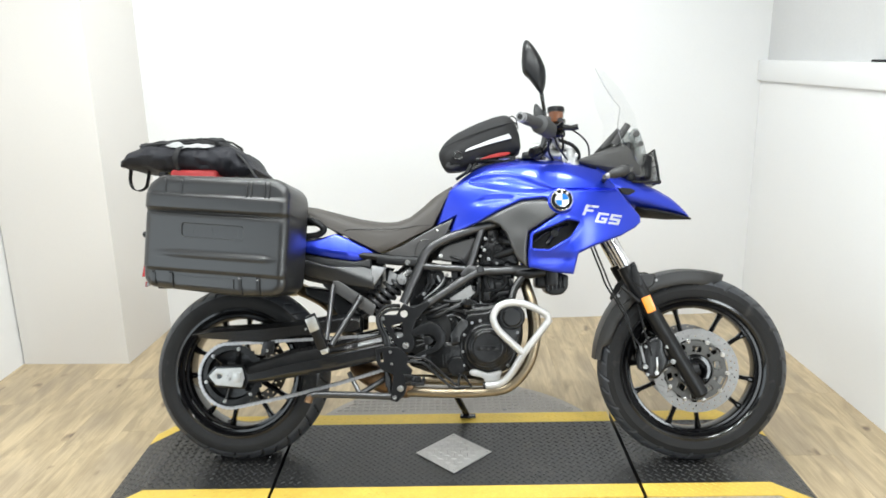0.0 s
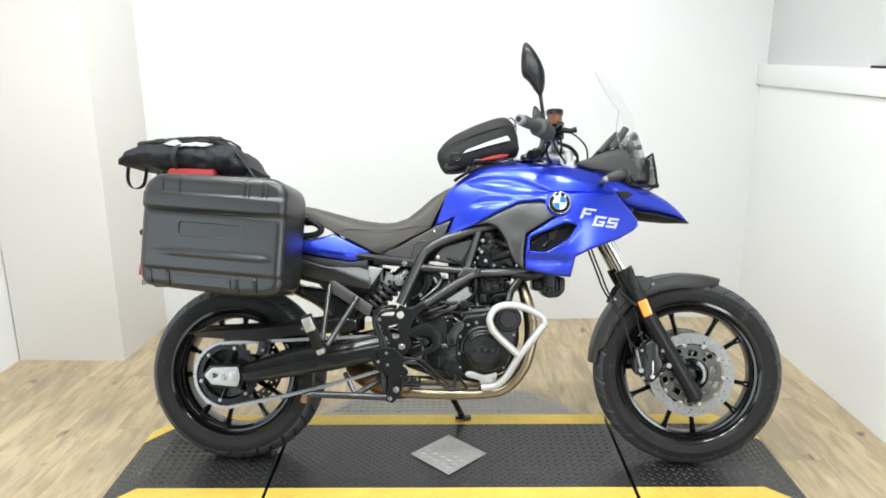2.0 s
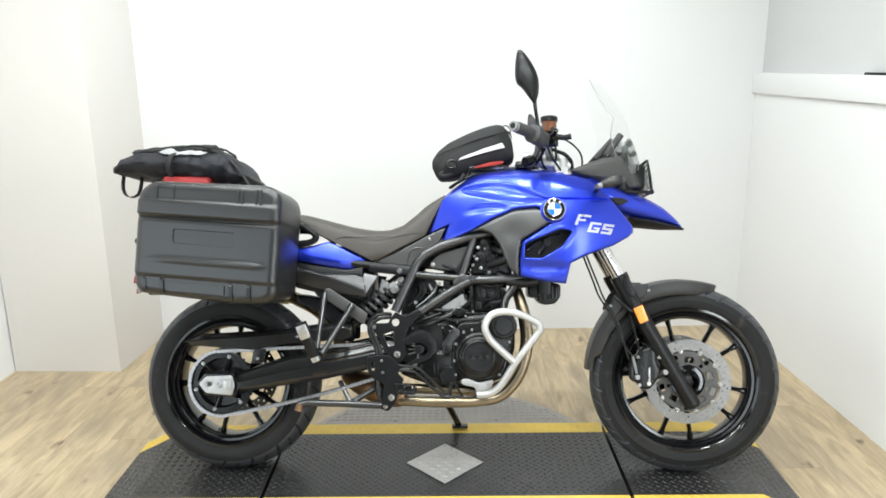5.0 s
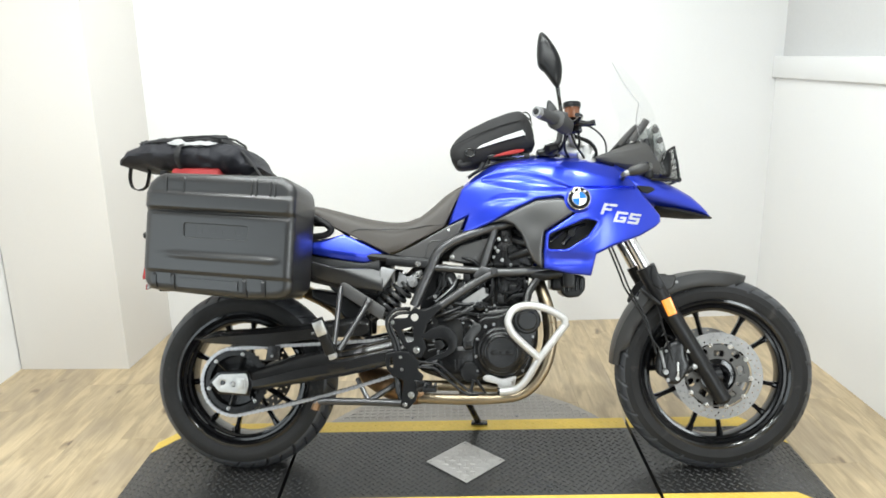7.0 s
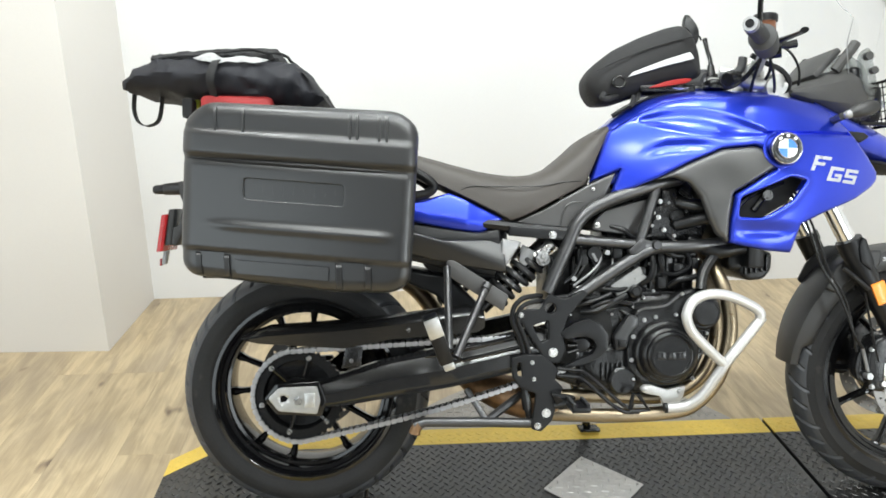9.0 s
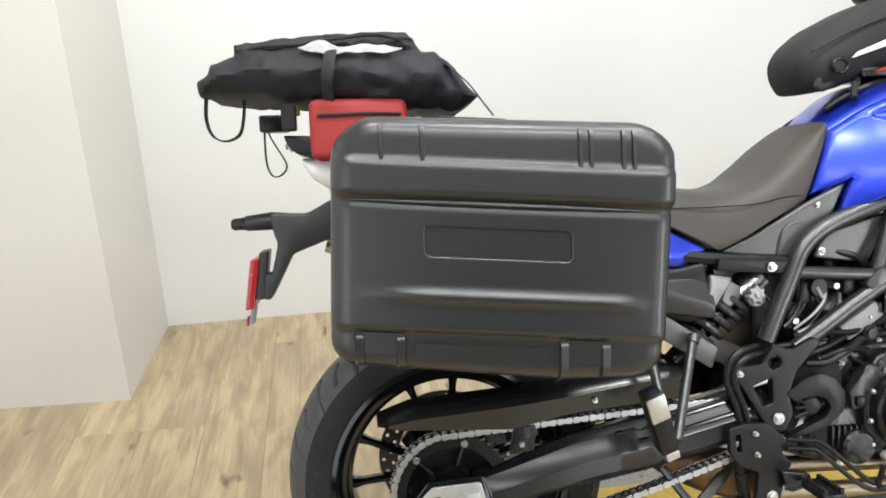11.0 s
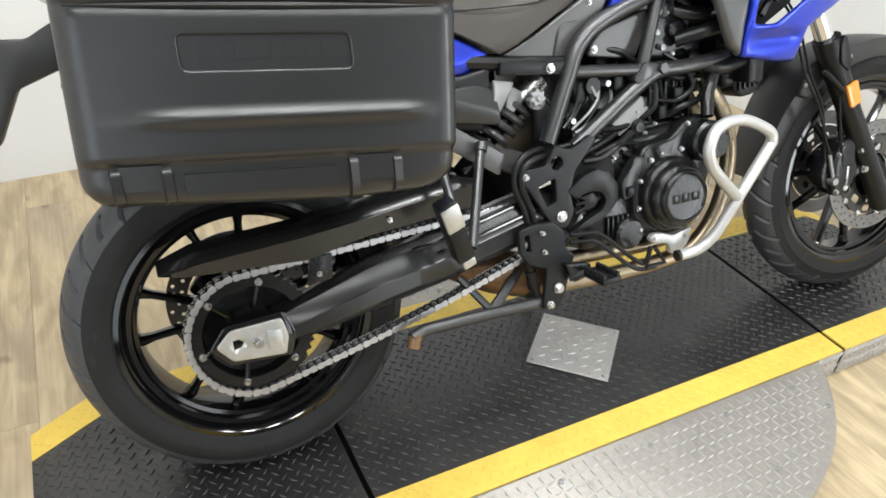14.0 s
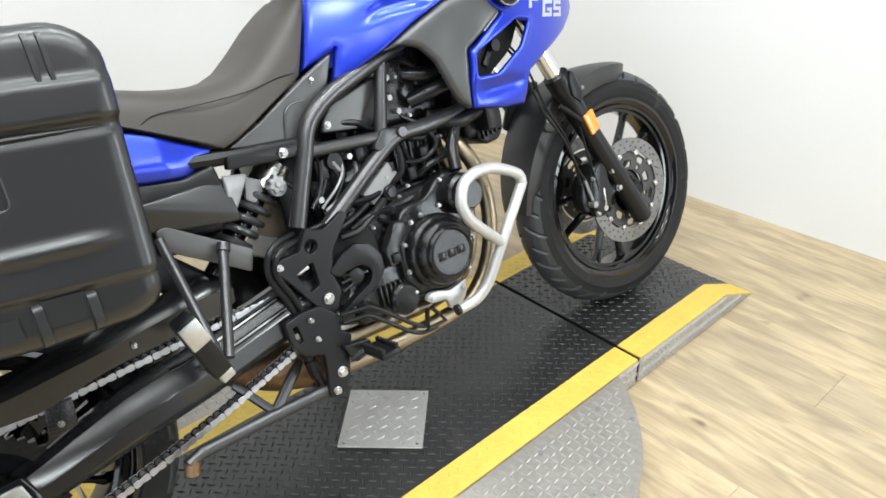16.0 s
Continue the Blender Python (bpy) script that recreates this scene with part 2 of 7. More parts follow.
SCREEN = clear("clear windscreen plastic", (0.99, 0.992, 0.992), 0.014)
LENS = clear("clear headlamp lens", (0.70, 0.72, 0.72), 0.16, 0.12)
PANE = material("mirror glass", (0.8, 0.8, 0.8), 0.03, metal=1, vary=0, bump=0)


# ---- shaping ----
def mesh_of(name, verts, faces, mat, smooth=35.0):
    me = bpy.data.meshes.new(name)
    me.from_pydata([tuple(v) for v in verts], [], [tuple(f) for f in faces])
    me.validate()
    bm = bmesh.new()
    bm.from_mesh(me)
    bmesh.ops.recalc_face_normals(bm, faces=bm.faces)
    bm.to_mesh(me)
    bm.free()
    me.materials.append(mat)
    me.polygons.foreach_set("use_smooth", [True] * len(me.polygons))
    me.set_sharp_from_angle(angle=radians(smooth))
    return me


def part(name, me, parent=None, label=""):
    """One mesh object under a thing or part. Its mesh is in the parent's own space."""
    ob = new(name, me)
    ob.parent = parent
    if label:
        tagged(ob, label)
    return ob


def joined(*pieces):
    """(verts, faces) pairs made one."""
    verts, faces = [], []
    for v, f in pieces:
        k = len(verts)
        verts += list(v)
        faces += [tuple(i + k for i in g) for g in f]
    return verts, faces


def moved(piece, m):
    return [m @ Vector(v) for v in piece[0]], piece[1]


def flipped(piece):
    """Mirrored to the other side of the machine."""
    return [(v[0], -v[1], v[2]) for v in piece[0]], piece[1]


def bm_piece(bm):
    bm.verts.index_update()
    out = [v.co.copy() for v in bm.verts], [tuple(v.index for v in f.verts) for f in bm.faces]
    bm.free()
    return out


def rbox(x0, x1, y0, y1, z0, z1, r=0.004, seg=2):
    """A box with rounded edges."""
    bm = bmesh.new()
    bmesh.ops.create_cube(bm, size=1)
    for v in bm.verts:
        v.co = ((x0 + x1) / 2 + v.co.x * (x1 - x0), (y0 + y1) / 2 + v.co.y * (y1 - y0), (z0 + z1) / 2 + v.co.z * (z1 - z0))
    if r:
        bmesh.ops.bevel(bm, geom=list(bm.edges), offset=r, segments=seg, profile=0.5, affect="EDGES")
    return bm_piece(bm)


def plate(outline, y0, y1, r=0.003, seg=2):
    """A side-on outline of (x, z) drawn out from y0 to y1, with rounded edges."""
    bm = bmesh.new()
    f = bm.faces.new([bm.verts.new((x, y0, z)) for x, z in outline])
    ext = bmesh.ops.extrude_face_region(bm, geom=[f])
    for v in ext["geom"]:
        if isinstance(v, bmesh.types.BMVert):
            v.co.y = y1
    if r:
        rim = [e for e in bm.edges if len(e.link_faces) == 2 and any(len(g.verts) == len(outline) for g in e.link_faces)]
        bmesh.ops.bevel(bm, geom=rim, offset=r, segments=seg, profile=0.5, affect="EDGES", clamp_overlap=True)
    bmesh.ops.triangulate(bm, faces=[g for g in bm.faces if len(g.verts) > 4])
    return bm_piece(bm)


def curve_through(pts, n=6):
    """A smooth line through points."""
    p = [Vector(q) for q in pts]
    p = [p[0] * 2 - p[1]] + p + [p[-1] * 2 - p[-2]]
    out = []
    for i in range(1, len(p) - 2):
        a, b, c, d = p[i - 1:i + 3]
        for k in range(n):
            t = k / n
            out.append(0.5 * (2 * b + (c - a) * t + (2 * a - 5 * b + 4 * c - d) * t * t + (3 * b - a - 3 * c + d) * t ** 3))
    return out + [p[-2]]


def round_outline(pts, n=4):
    """A closed smooth outline through (x, z) points."""
    m = len(pts)
    out = []
    for i in range(m):
        a, b, c, d = (Vector(pts[(i + k) % m]) for k in (-1, 0, 1, 2))
        for k in range(n):
            t = k / n
            q = 0.5 * (2 * b + (c - a) * t + (2 * a - 5 * b + 4 * c - d) * t * t + (3 * b - a - 3 * c + d) * t ** 3)
            out.append((q.x, q.y))
    return out


def cut_corners(pts, r=0.01):
    """A closed outline with every corner rounded to about r."""
    out, m = [], len(pts)
    for i in range(m):
        a, b, c = (Vector(pts[(i + k) % m]) for k in (-1, 0, 1))
        u, v = a - b, c - b
        k = min(r, 0.45 * u.length, 0.45 * v.length)
        s, e = b + u.normalized() * k, b + v.normalized() * k
        for t in (0, 0.33, 0.67, 1):
            q = s * (1 - t) ** 2 + b * 2 * t * (1 - t) + e * t * t
            out.append((q.x, q.y))
    return out


def tube(pts, r, seg=10, smooth=0, flat=1.0, closed=False):
    """A pipe along points; r may be a list. flat squeezes it across its own height."""
    p = curve_through(pts, smooth) if smooth else [Vector(q) for q in pts]
    n = len(p)
    rr = r if isinstance(r, (list, tuple)) else [r] * n
    if len(rr) != n:
        rr = [float(np.interp(i / (n - 1), np.linspace(0, 1, len(rr)), rr)) for i in range(n)]
    verts, faces = [], []
    up = None
    for i in range(n):
        if closed:
            t = (p[(i + 1) % n] - p[i - 1]).normalized()
        else:
            t = (p[min(i + 1, n - 1)] - p[max(i - 1, 0)]).normalized()
        if up is None:
            up = Vector((0, 0, 1)) if abs(t.z) < 0.9 else Vector((1, 0, 0))
        side = t.cross(up).normalized()
        up = side.cross(t).normalized()
        for k in range(seg):
            a = 2 * math.pi * k / seg
            verts.append(p[i] + rr[i] * (math.cos(a) * side + flat * math.sin(a) * up))
    for i in range(n if closed else n - 1):
        for k in range(seg):
            a, b = i * seg, ((i + 1) % n) * seg
            faces.append((a + k, a + (k + 1) % seg, b + (k + 1) % seg, b + k))
    if not closed:
        faces += [tuple(range(seg))[::-1], tuple(range((n - 1) * seg, n * seg))]
    return verts, faces


def lathe(profile, seg=48, xc=0.0, zc=0.0, closed=False, relief=None):
    """(r, y) turned round a line along y through (xc, zc)."""
    verts, faces = [], []
    m = len(profile)
    for i in range(seg):
        a = 2 * math.pi * i / seg
        for r, y in profile:
            q = r - (relief(a, r, y) if relief else 0)
            verts.append((xc + q * math.sin(a), y, zc + q * math.cos(a)))
    for i in range(seg):
        j = (i + 1) % seg
        for k in range(m if closed else m - 1):
            faces.append((i * m + k, i * m + (k + 1) % m, j * m + (k + 1) % m, j * m + k))
    if not closed:
        for k in (0, m - 1):
            if profile[k][0] > 1e-6:
                faces.append(tuple(i * m + k for i in range(seg)))
    return verts, faces


def disc(r, y0, y1, xc, zc, seg=24, b=0.0015):
    """A short round drum across the machine."""
    s = 1 if y1 > y0 else -1
    return lathe([(r - b, y0), (r, y0 + s * b), (r, y1 - s * b), (r - b, y1)], seg, xc, zc)


def bolt(x, y, z, r=0.007, h=0.006):
    """A hexagon head that stands out towards -y."""
    r *= 0.68
    return joined(lathe([(r * 1.25, y), (r * 1.25, y - h * 0.25)], 14, x, z), lathe([(r, y), (r, y - h), (r * 0.8, y - h * 1.15)], 6, x, z))


def loft(rings, caps=True):
    """Rings with the same number of points, skinned."""
    n, verts, faces = len(rings[0]), [], []
    for r in rings:
        verts += [Vector(v) for v in r]
    for i in range(len(rings) - 1):
        for k in range(n):
            faces.append((i * n + k, i * n + (k + 1) % n, (i + 1) * n + (k + 1) % n, (i + 1) * n + k))
    if caps:
        faces += [tuple(range(n))[::-1], tuple(range((len(rings) - 1) * n, len(rings) * n))]
    return verts, faces


def inside(x, z, poly):
    hit = False
    for i in range(len(poly)):
        (x0, z0), (x1, z1) = poly[i - 1], poly[i]
        if (z0 > z) != (z1 > z) and x < (x1 - x0) * (z - z0) / (z1 - z0) + x0:
            hit = not hit
    return hit


def rim_distance(x, z, poly):
    best = 9.0
    for i in range(len(poly)):
        (x0, z0), (x1, z1) = poly[i - 1], poly[i]
        dx, dz = x1 - x0, z1 - z0
        t = max(0.0, min(1.0, ((x - x0) * dx + (z - z0) * dz) / (dx * dx + dz * dz + 1e-12)))
        best = min(best, math.hypot(x - x0 - t * dx, z - z0 - t * dz))
    return best


def finer(poly, step):
    out = []
    for i in range(len(poly)):
        a, b = Vector(poly[i]), Vector(poly[(i + 1) % len(poly)])
        k = max(1, round((b - a).length / step))
        out += [tuple(a.lerp(b, t / k)) for t in range(k)]
    return out


def shell(outline, depth, thick=0.004, edge=0.008, step=0.012, holes=(), back=None, hole_edge=None):
    """A moulded panel seen from the side: an outline of (x, z) with holes, curved by depth(x, z) = y, its rim turned in by edge."""
    polys = [finer(p, step) for p in (outline, *holes)]
    pts, cons = [], []
    for p in polys:
        k = len(pts)
        pts += p
        cons += [(k + i, k + (i + 1) % len(p)) for i in range(len(p))]
    reach = []
    for k, p in enumerate(polys):
        e = edge if k == 0 or hole_edge is None else hole_edge
        reach.append(e * 1.05 if e else 0.0)
        turn = sum(p[i - 1][0] * p[i][1] - p[i][0] * p[i - 1][1] for i in range(len(p)))
        way = (1 if turn > 0 else -1) * (1 if k == 0 else -1)
        for f in ((0.12, 0.38, 0.72, 1.05) if e else ()):
            for i in range(len(p)):
                (ax, az), (bx, bz) = p[i - 1], p[(i + 1) % len(p)]
                n = math.hypot(bx - ax, bz - az) or 1.0
                q = (p[i][0] - way * (bz - az) / n * e * f, p[i][1] + way * (bx - ax) / n * e * f)
                if inside(*q, polys[0]) and not any(inside(*q, h) for h in polys[1:]) and min(rim_distance(*q, h) for h in polys) > e * f * 0.93:
                    pts.append(q)
    xs, zs = [p[0] for p in polys[0]], [p[1] for p in polys[0]]
    rows = int((max(zs) - min(zs)) / (step * 0.87)) + 1
    for j in range(rows):
        z = min(zs) + (j + 0.5) * step * 0.87
        for i in range(int((max(xs) - min(xs)) / step) + 1):
            x = min(xs) + (i + 0.5 * (j % 2)) * step
            if inside(x, z, polys[0]) and not any(inside(x, z, h) for h in polys[1:]) and min(rim_distance(x, z, p) - r for p, r in zip(polys, reach)) > step * 0.45:
                pts.append((x, z))
    cdt = mgeo.delaunay_2d_cdt([Vector(p) for p in pts], cons, [], 0, 1e-6)
    v2, tris = cdt[0], cdt[2]
    keep = []
    for f in tris:
        cx, cz = sum(v2[i].x for i in f) / len(f), sum(v2[i].y for i in f) / len(f)
        if inside(cx, cz, polys[0]) and not any(inside(cx, cz, h) for h in polys[1:]):
            keep.append(tuple(f))
    n, verts = len(v2), []
    for v in v2:
        drop = 0.0
        for k, p in enumerate(polys):
            e = edge if k == 0 or hole_edge is None else hole_edge
            if e:
                d = rim_distance(v.x, v.y, p)
                drop = max(drop, e * (1 - math.sqrt(max(0.0, 1 - max(0.0, 1 - d / e) ** 2))))
        verts.append((v.x, depth(v.x, v.y) + drop, v.y))
    for v in v2:
        y = back if back is not None else depth(v.x, v.y) + edge + thick
        verts.append((v.x, y, v.y))
    faces = keep + [tuple(i + n for i in f[::-1]) for f in keep]
    count = {}
    for f in keep:
        for a, b in zip(f, f[1:] + f[:1]):
            count[(min(a, b), max(a, b))] = count.get((min(a, b), max(a, b)), 0) + 1
    faces += [(a, b, b + n, a + n) for (a, b), c in count.items() if c == 1]
    return verts, faces


def blend(controls):
    """A smooth depth near (x, z, y) controls: a cubic sheet fitted to them."""
    c = np.array(controls)
    cx, cz = c[:, 0].mean(), c[:, 1].mean()

    def terms(x, z):
        u, v = (x - cx) * 3, (z - cz) * 4
        return np.array([1 + 0 * u, u, v, u * u, u * v, v * v, u ** 3, u * u * v, u * v * v, v ** 3])

    a = terms(c[:, 0], c[:, 1]).T
    keep = np.diag([0, 0.05, 0.05, 0.1, 0.1, 0.1, 0.25, 0.25, 0.25, 0.25])
    w = np.linalg.solve(a.T @ a + keep, a.T @ c[:, 2])
    return lambda x, z: float(terms(x, z) @ w)


def circle(x, z, r, n=24, a0=0.0):
    return [(x + r * math.sin(a0 + 2 * math.pi * i / n), z + r * math.cos(a0 + 2 * math.pi * i / n)) for i in range(n)]


def ribs(rows, size, z, lean=0.6, tall=0.0022):
    """Raised lozenges of tread plate: (x, y, turn) each, joined."""
    verts, faces = [], []
    for x, y, a in rows:
        k, c, s = len(verts), math.cos(a), math.sin(a)
        for u, v, h in ((-size, 0, 0), (0, -size * 0.24, 0), (size, 0, 0), (0, size * 0.24, 0), (-size * 0.5, 0, tall), (size * 0.5, 0, tall)):
            verts.append((x + u * c - v * s, y + u * s + v * c, z + h))
        faces += [(k, k + 1, k + 4), (k + 1, k + 5, k + 4), (k + 1, k + 2, k + 5), (k + 2, k + 3, k + 5), (k + 3, k + 4, k + 5), (k + 3, k, k + 4)]
    return verts, faces


def above(d, soft_len=0.008):
    """d where it is positive, else nothing, with a rounded corner."""
    return 0.5 * (d + math.hypot(d, soft_len))


# ---- setting ----
def slab(name, outline, z0, z1, mat, label="", r=0.0):
    """An upright prism over a plan outline of (x, y)."""
    v, f = plate([(x, y) for x, y in outline], z0, z1, r)
    me = mesh_of(name, [(a, c, b) for a, b, c in v], f, mat)
    ob = new(name, me)
    return tagged(ob, label, kind="structure")


def right_x(y):
    return 2.42 - 0.03 * y


def back_y(x):
    return 1.603 + 0.031 * x


slab("wall_back", [(-1.6, back_y(-1.6)), (2.7, back_y(2.7)), (2.7, back_y(2.7) + 0.1), (-1.6, back_y(-1.6) + 0.1)], 0, 2.7, WALL, "smooth white painted back wall of the photo bay")
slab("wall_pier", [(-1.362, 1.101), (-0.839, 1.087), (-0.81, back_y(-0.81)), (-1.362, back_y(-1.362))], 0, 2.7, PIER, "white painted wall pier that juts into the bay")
slab("wall_left_lintel", [(-1.48, -3.6), (-1.40, -3.6), (-1.40, -1.102), (-1.48, -1.102)], 2.12, 2.7, FRONTWALL, "added dark wall over the unseen open side of the bay")
slab("wall_left", [(-1.48, -1.1), (-1.40, -1.1), (-1.362, back_y(-1.362)), (-1.48, back_y(-1.48))], 0, 2.7, WALL, "white painted side wall")
slab("wall_right", [(right_x(-1.7), -1.7), (right_x(-1.7) + 0.3, -1.7), (right_x(1.6) + 0.3, back_y(2.6)), (right_x(1.6), back_y(2.35))], 0, 1.278, WALL, "white painted low side wall below a ledge")
slab("ledge", [(right_x(-1.7) - 0.02, -1.7), (right_x(-1.7) + 0.3, -1.7), (right_x(1.6) + 0.3, back_y(2.6)), (right_x(1.6) - 0.02, back_y(2.33))], 1.278, 1.381, WALL, "white painted ledge along the side wall", r=0.004)
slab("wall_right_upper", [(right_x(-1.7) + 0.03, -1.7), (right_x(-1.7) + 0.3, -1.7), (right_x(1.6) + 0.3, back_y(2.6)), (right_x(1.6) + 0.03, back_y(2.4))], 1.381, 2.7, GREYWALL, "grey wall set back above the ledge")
slab("trim", [(right_x(-1.7) - 0.004, -1.69), (right_x(-1.7) + 0.028, -1.69), (right_x(0.72) + 0.028, 0.72), (right_x(0.72) + 0.004, 0.72)], 1.3815, 1.391, HOLE, "thin black strip lying along the ledge")
# unseen dark walls, added to close the bay and limit the lamps' reflections
slab("wall_front", [(-1.5, -3.7), (1.02, -3.7), (1.02, -3.6), (-1.5, -3.6)], 0, 2.7, FRONTWALL, "unseen wall closing the bay, kept dark for reflections")
slab("wall_front_end", [(1.66, -3.7), (2.95, -3.7), (2.95, -3.6), (1.66, -3.6)], 0, 2.12, FRONTWALL, "added dark wall beside the unseen doorway")
slab("wall_right_front", [(right_x(-3.6), -3.6), (right_x(-3.6) + 0.3, -3.6), (right_x(-2.82) + 0.3, -2.82), (right_x(-2.82), -2.82)], 0, 2.12, FRONTWALL, "added dark wall beside the unseen window opening")
slab("wall_right_post", [(right_x(-2.02), -2.02), (right_x(-2.02) + 0.3, -2.02), (right_x(-1.7) + 0.3, -1.702), (right_x(-1.7), -1.702)], 0, 2.12, FRONTWALL, "added dark wall between the ledge and the unseen window opening")
slab("wall_front_lintel", [(1.02, -3.7), (2.95, -3.7), (2.95, -3.6), (1.02, -3.6)], 2.12, 2.7, FRONTWALL, "added dark wall over the unseen doorway")
slab("wall_right_lintel", [(right_x(-3.6), -3.6), (right_x(-3.6) + 0.3, -3.6), (right_x(-1.7) + 0.3, -1.702), (right_x(-1.7), -1.702)], 2.12, 2.7, FRONTWALL, "added dark wall over the unseen window opening")
slab("ceiling", [(-1.5, -3.7), (2.95, -3.7), (2.95, 1.85), (-1.5, 1.85)], 2.7, 2.8, CEILING, "plain pale ceiling")
FLOOR = slab("floor", [(-1.5, -3.7), (2.95, -3.7), (2.95, 1.85), (-1.5, 1.85)], -0.06, -0.006, UNDER, "pale oak plank floor")

# ---- turntable and motorcycle platform ----
TX, TY, TR = 0.752, 0.084, 0.588
NEAR, FAR, TOP = -0.205, 0.366, 0.08


def turntable():
    """A low drum whose tread-plate top lies flush beside the platform, one segment on either side of it."""
    ob = tagged(new("turntable"), "round aluminium tread-plate turntable standing on the wooden floor", "turntable")
    rows = []
    for side, cut in ((-1, NEAR - 0.0015), (1, FAR + 0.0015)):
        a0 = math.asin(min(1.0, abs(cut - TY) / TR))
        arc = [(TX + TR * math.cos(a), TY + side * TR * math.sin(a)) for a in (a0 + (math.pi - 2 * a0) * k / 72 for k in range(73))]
        v, f = plate(arc, 0.001, TOP - 0.0035, 0.0015, 1)
        part("top_plate", mesh_of("top_plate", [(a, c, b) for a, b, c in v], f, TURNPLATE), ob)
    for i in range(-24, 25):
        for j in range(-48, 49):
            x, y = i * 0.026 + (j % 2) * 0.013, j * 0.013
            if math.hypot(x, y) < TR - 0.018 and not NEAR - 0.018 < TY + y < FAR + 0.018:
                rows.append((TX + x, TY + y, radians(8 if j % 2 else 98)))
    tagged(part("tread", mesh_of("tread", *ribs(rows, 0.0115, TOP - 0.0036, tall=0.0026), RAISEDTREAD), ob), kind="stuff")
    for x, y in ((1.13, -0.245), (0.93, -0.245), (0.72, -0.245), (0.50, -0.245), (0.62, -0.40), (0.92, -0.40), (1.16, -0.32), (0.95, 0.40), (0.55, 0.40)):
        v, f = lathe([(0.006, 0), (0.006, 0.0022), (0.003, 0.003), (0.0, 0.003)], 12)
        part("screw", mesh_of("screw", [(a + x, c + y, b + TOP - 0.0036) for a, b, c in v], f, BAREND), ob)


turntable()


def deck(name, x0, x1, ramp0, ramp1, label):
    """One length of the low platform: a black tread mat between yellow rims, tread-plate sides; ramp0 and ramp1 are the lengths of its sloping ends."""
    stations = [(x0, 0.006 if ramp0 else TOP)]
    if ramp0:
        stations.append((x0 + ramp0, TOP))
    if ramp1:
        stations.append((x1 - ramp1, TOP))
    stations.append((x1, 0.006 if ramp1 else TOP))

    def strip(y0, y1, lift, drop):
        rings = [[(x, y0, z + lift), (x, y1, z + lift), (x, y1, max(z - drop, 0.001)), (x, y0, max(z - drop, 0.001))] for x, z in stations]
        return loft(rings)

    ob = tagged(new(name, mesh_of(name, *strip(NEAR + 0.003, FAR - 0.003, -0.004, 0.07), DARKPLASTIC)), label, "platform", "platform sections")
    part("mat", mesh_of("mat", *strip(NEAR + 0.072, FAR - 0.076, 0, 0.0035), RUBBER), ob, "black diamond-tread mat")
    part("yellow_rim", mesh_of("yellow_rim", *strip(NEAR, NEAR + 0.0715, 0.0006, 0.004), YELLOW), ob, "yellow painted rim")
    part("yellow_rim", mesh_of("yellow_rim", *strip(FAR - 0.0755, FAR, 0.0006, 0.004), YELLOW), ob, "yellow painted rim")
    for y0, y1 in ((NEAR, NEAR + 0.003), (FAR - 0.003, FAR)):
        rings = [[(x, y0, z - 0.0045), (x, y1, z - 0.0045), (x, y1, 0.001), (x, y0, 0.001)] for x, z in stations]
        part("side_plate", mesh_of("side_plate", *loft([[(a, b, max(c, 0.0012) if i < 2 else c) for i, (a, b, c) in enumerate(r)] for r in rings]), TREADPLATE), ob, "aluminium tread-plate side")

    def height(x):
        return float(np.interp(x, [s[0] for s in stations], [s[1] for s in stations]))

    rows = []
    nx, ny = int((x1 - x0) / 0.0140), int((FAR - NEAR) / 0.0140)
    for i in range(nx):
        for j in range(ny):
            x, y = x0 + 0.008 + i * 0.0140, NEAR + 0.006 + j * 0.0140
            if (i + j) % 2 == 0:
                rows.append((x, y, radians(45 if j % 2 else -45)))
    for nm, mat, keep in (("tread", RUBBER, lambda y: NEAR + 0.078 < y < FAR - 0.082), ("rim_tread", YELLOW, lambda y: y < NEAR + 0.066 or y > FAR - 0.07)):
        v, f = ribs([r for r in rows if keep(r[1])], 0.0103, 0.0, tall=0.0021)
        v = [(a, b, c * (1.0 if nm == "tread" else 0.45) + height(a) + 0.0008) for a, b, c in v]
        tagged(part(nm, mesh_of(nm, v, f, mat), ob), kind="stuff")
    side = []
    for i in range(int((x1 - x0) / 0.018)):
        for j in range(4):
            x, z = x0 + 0.01 + i * 0.018 + (j % 2) * 0.009, 0.012 + j * 0.018
            if z < height(x) - 0.01:
                side.append((x, z, radians(45 if j % 2 else -45)))
    v, f = ribs(side, 0.011, 0.0, tall=0.0026)
    tagged(part("side_tread", mesh_of("side_tread", [(a, NEAR - c, b) for a, b, c in v], f, RAISEDTREAD), ob), kind="stuff")
    return ob


deck("platform", 0.157, 1.346, 0, 0, "low black tread platform with yellow rims on the turntable")
deck("end_ramp", -0.425, 0.146, 0.15, 0, "black tread end ramp with yellow rims on the floor")
deck("end_ramp", 1.358, 1.945, 0, 0.17, "black tread end ramp with yellow rims on the floor")


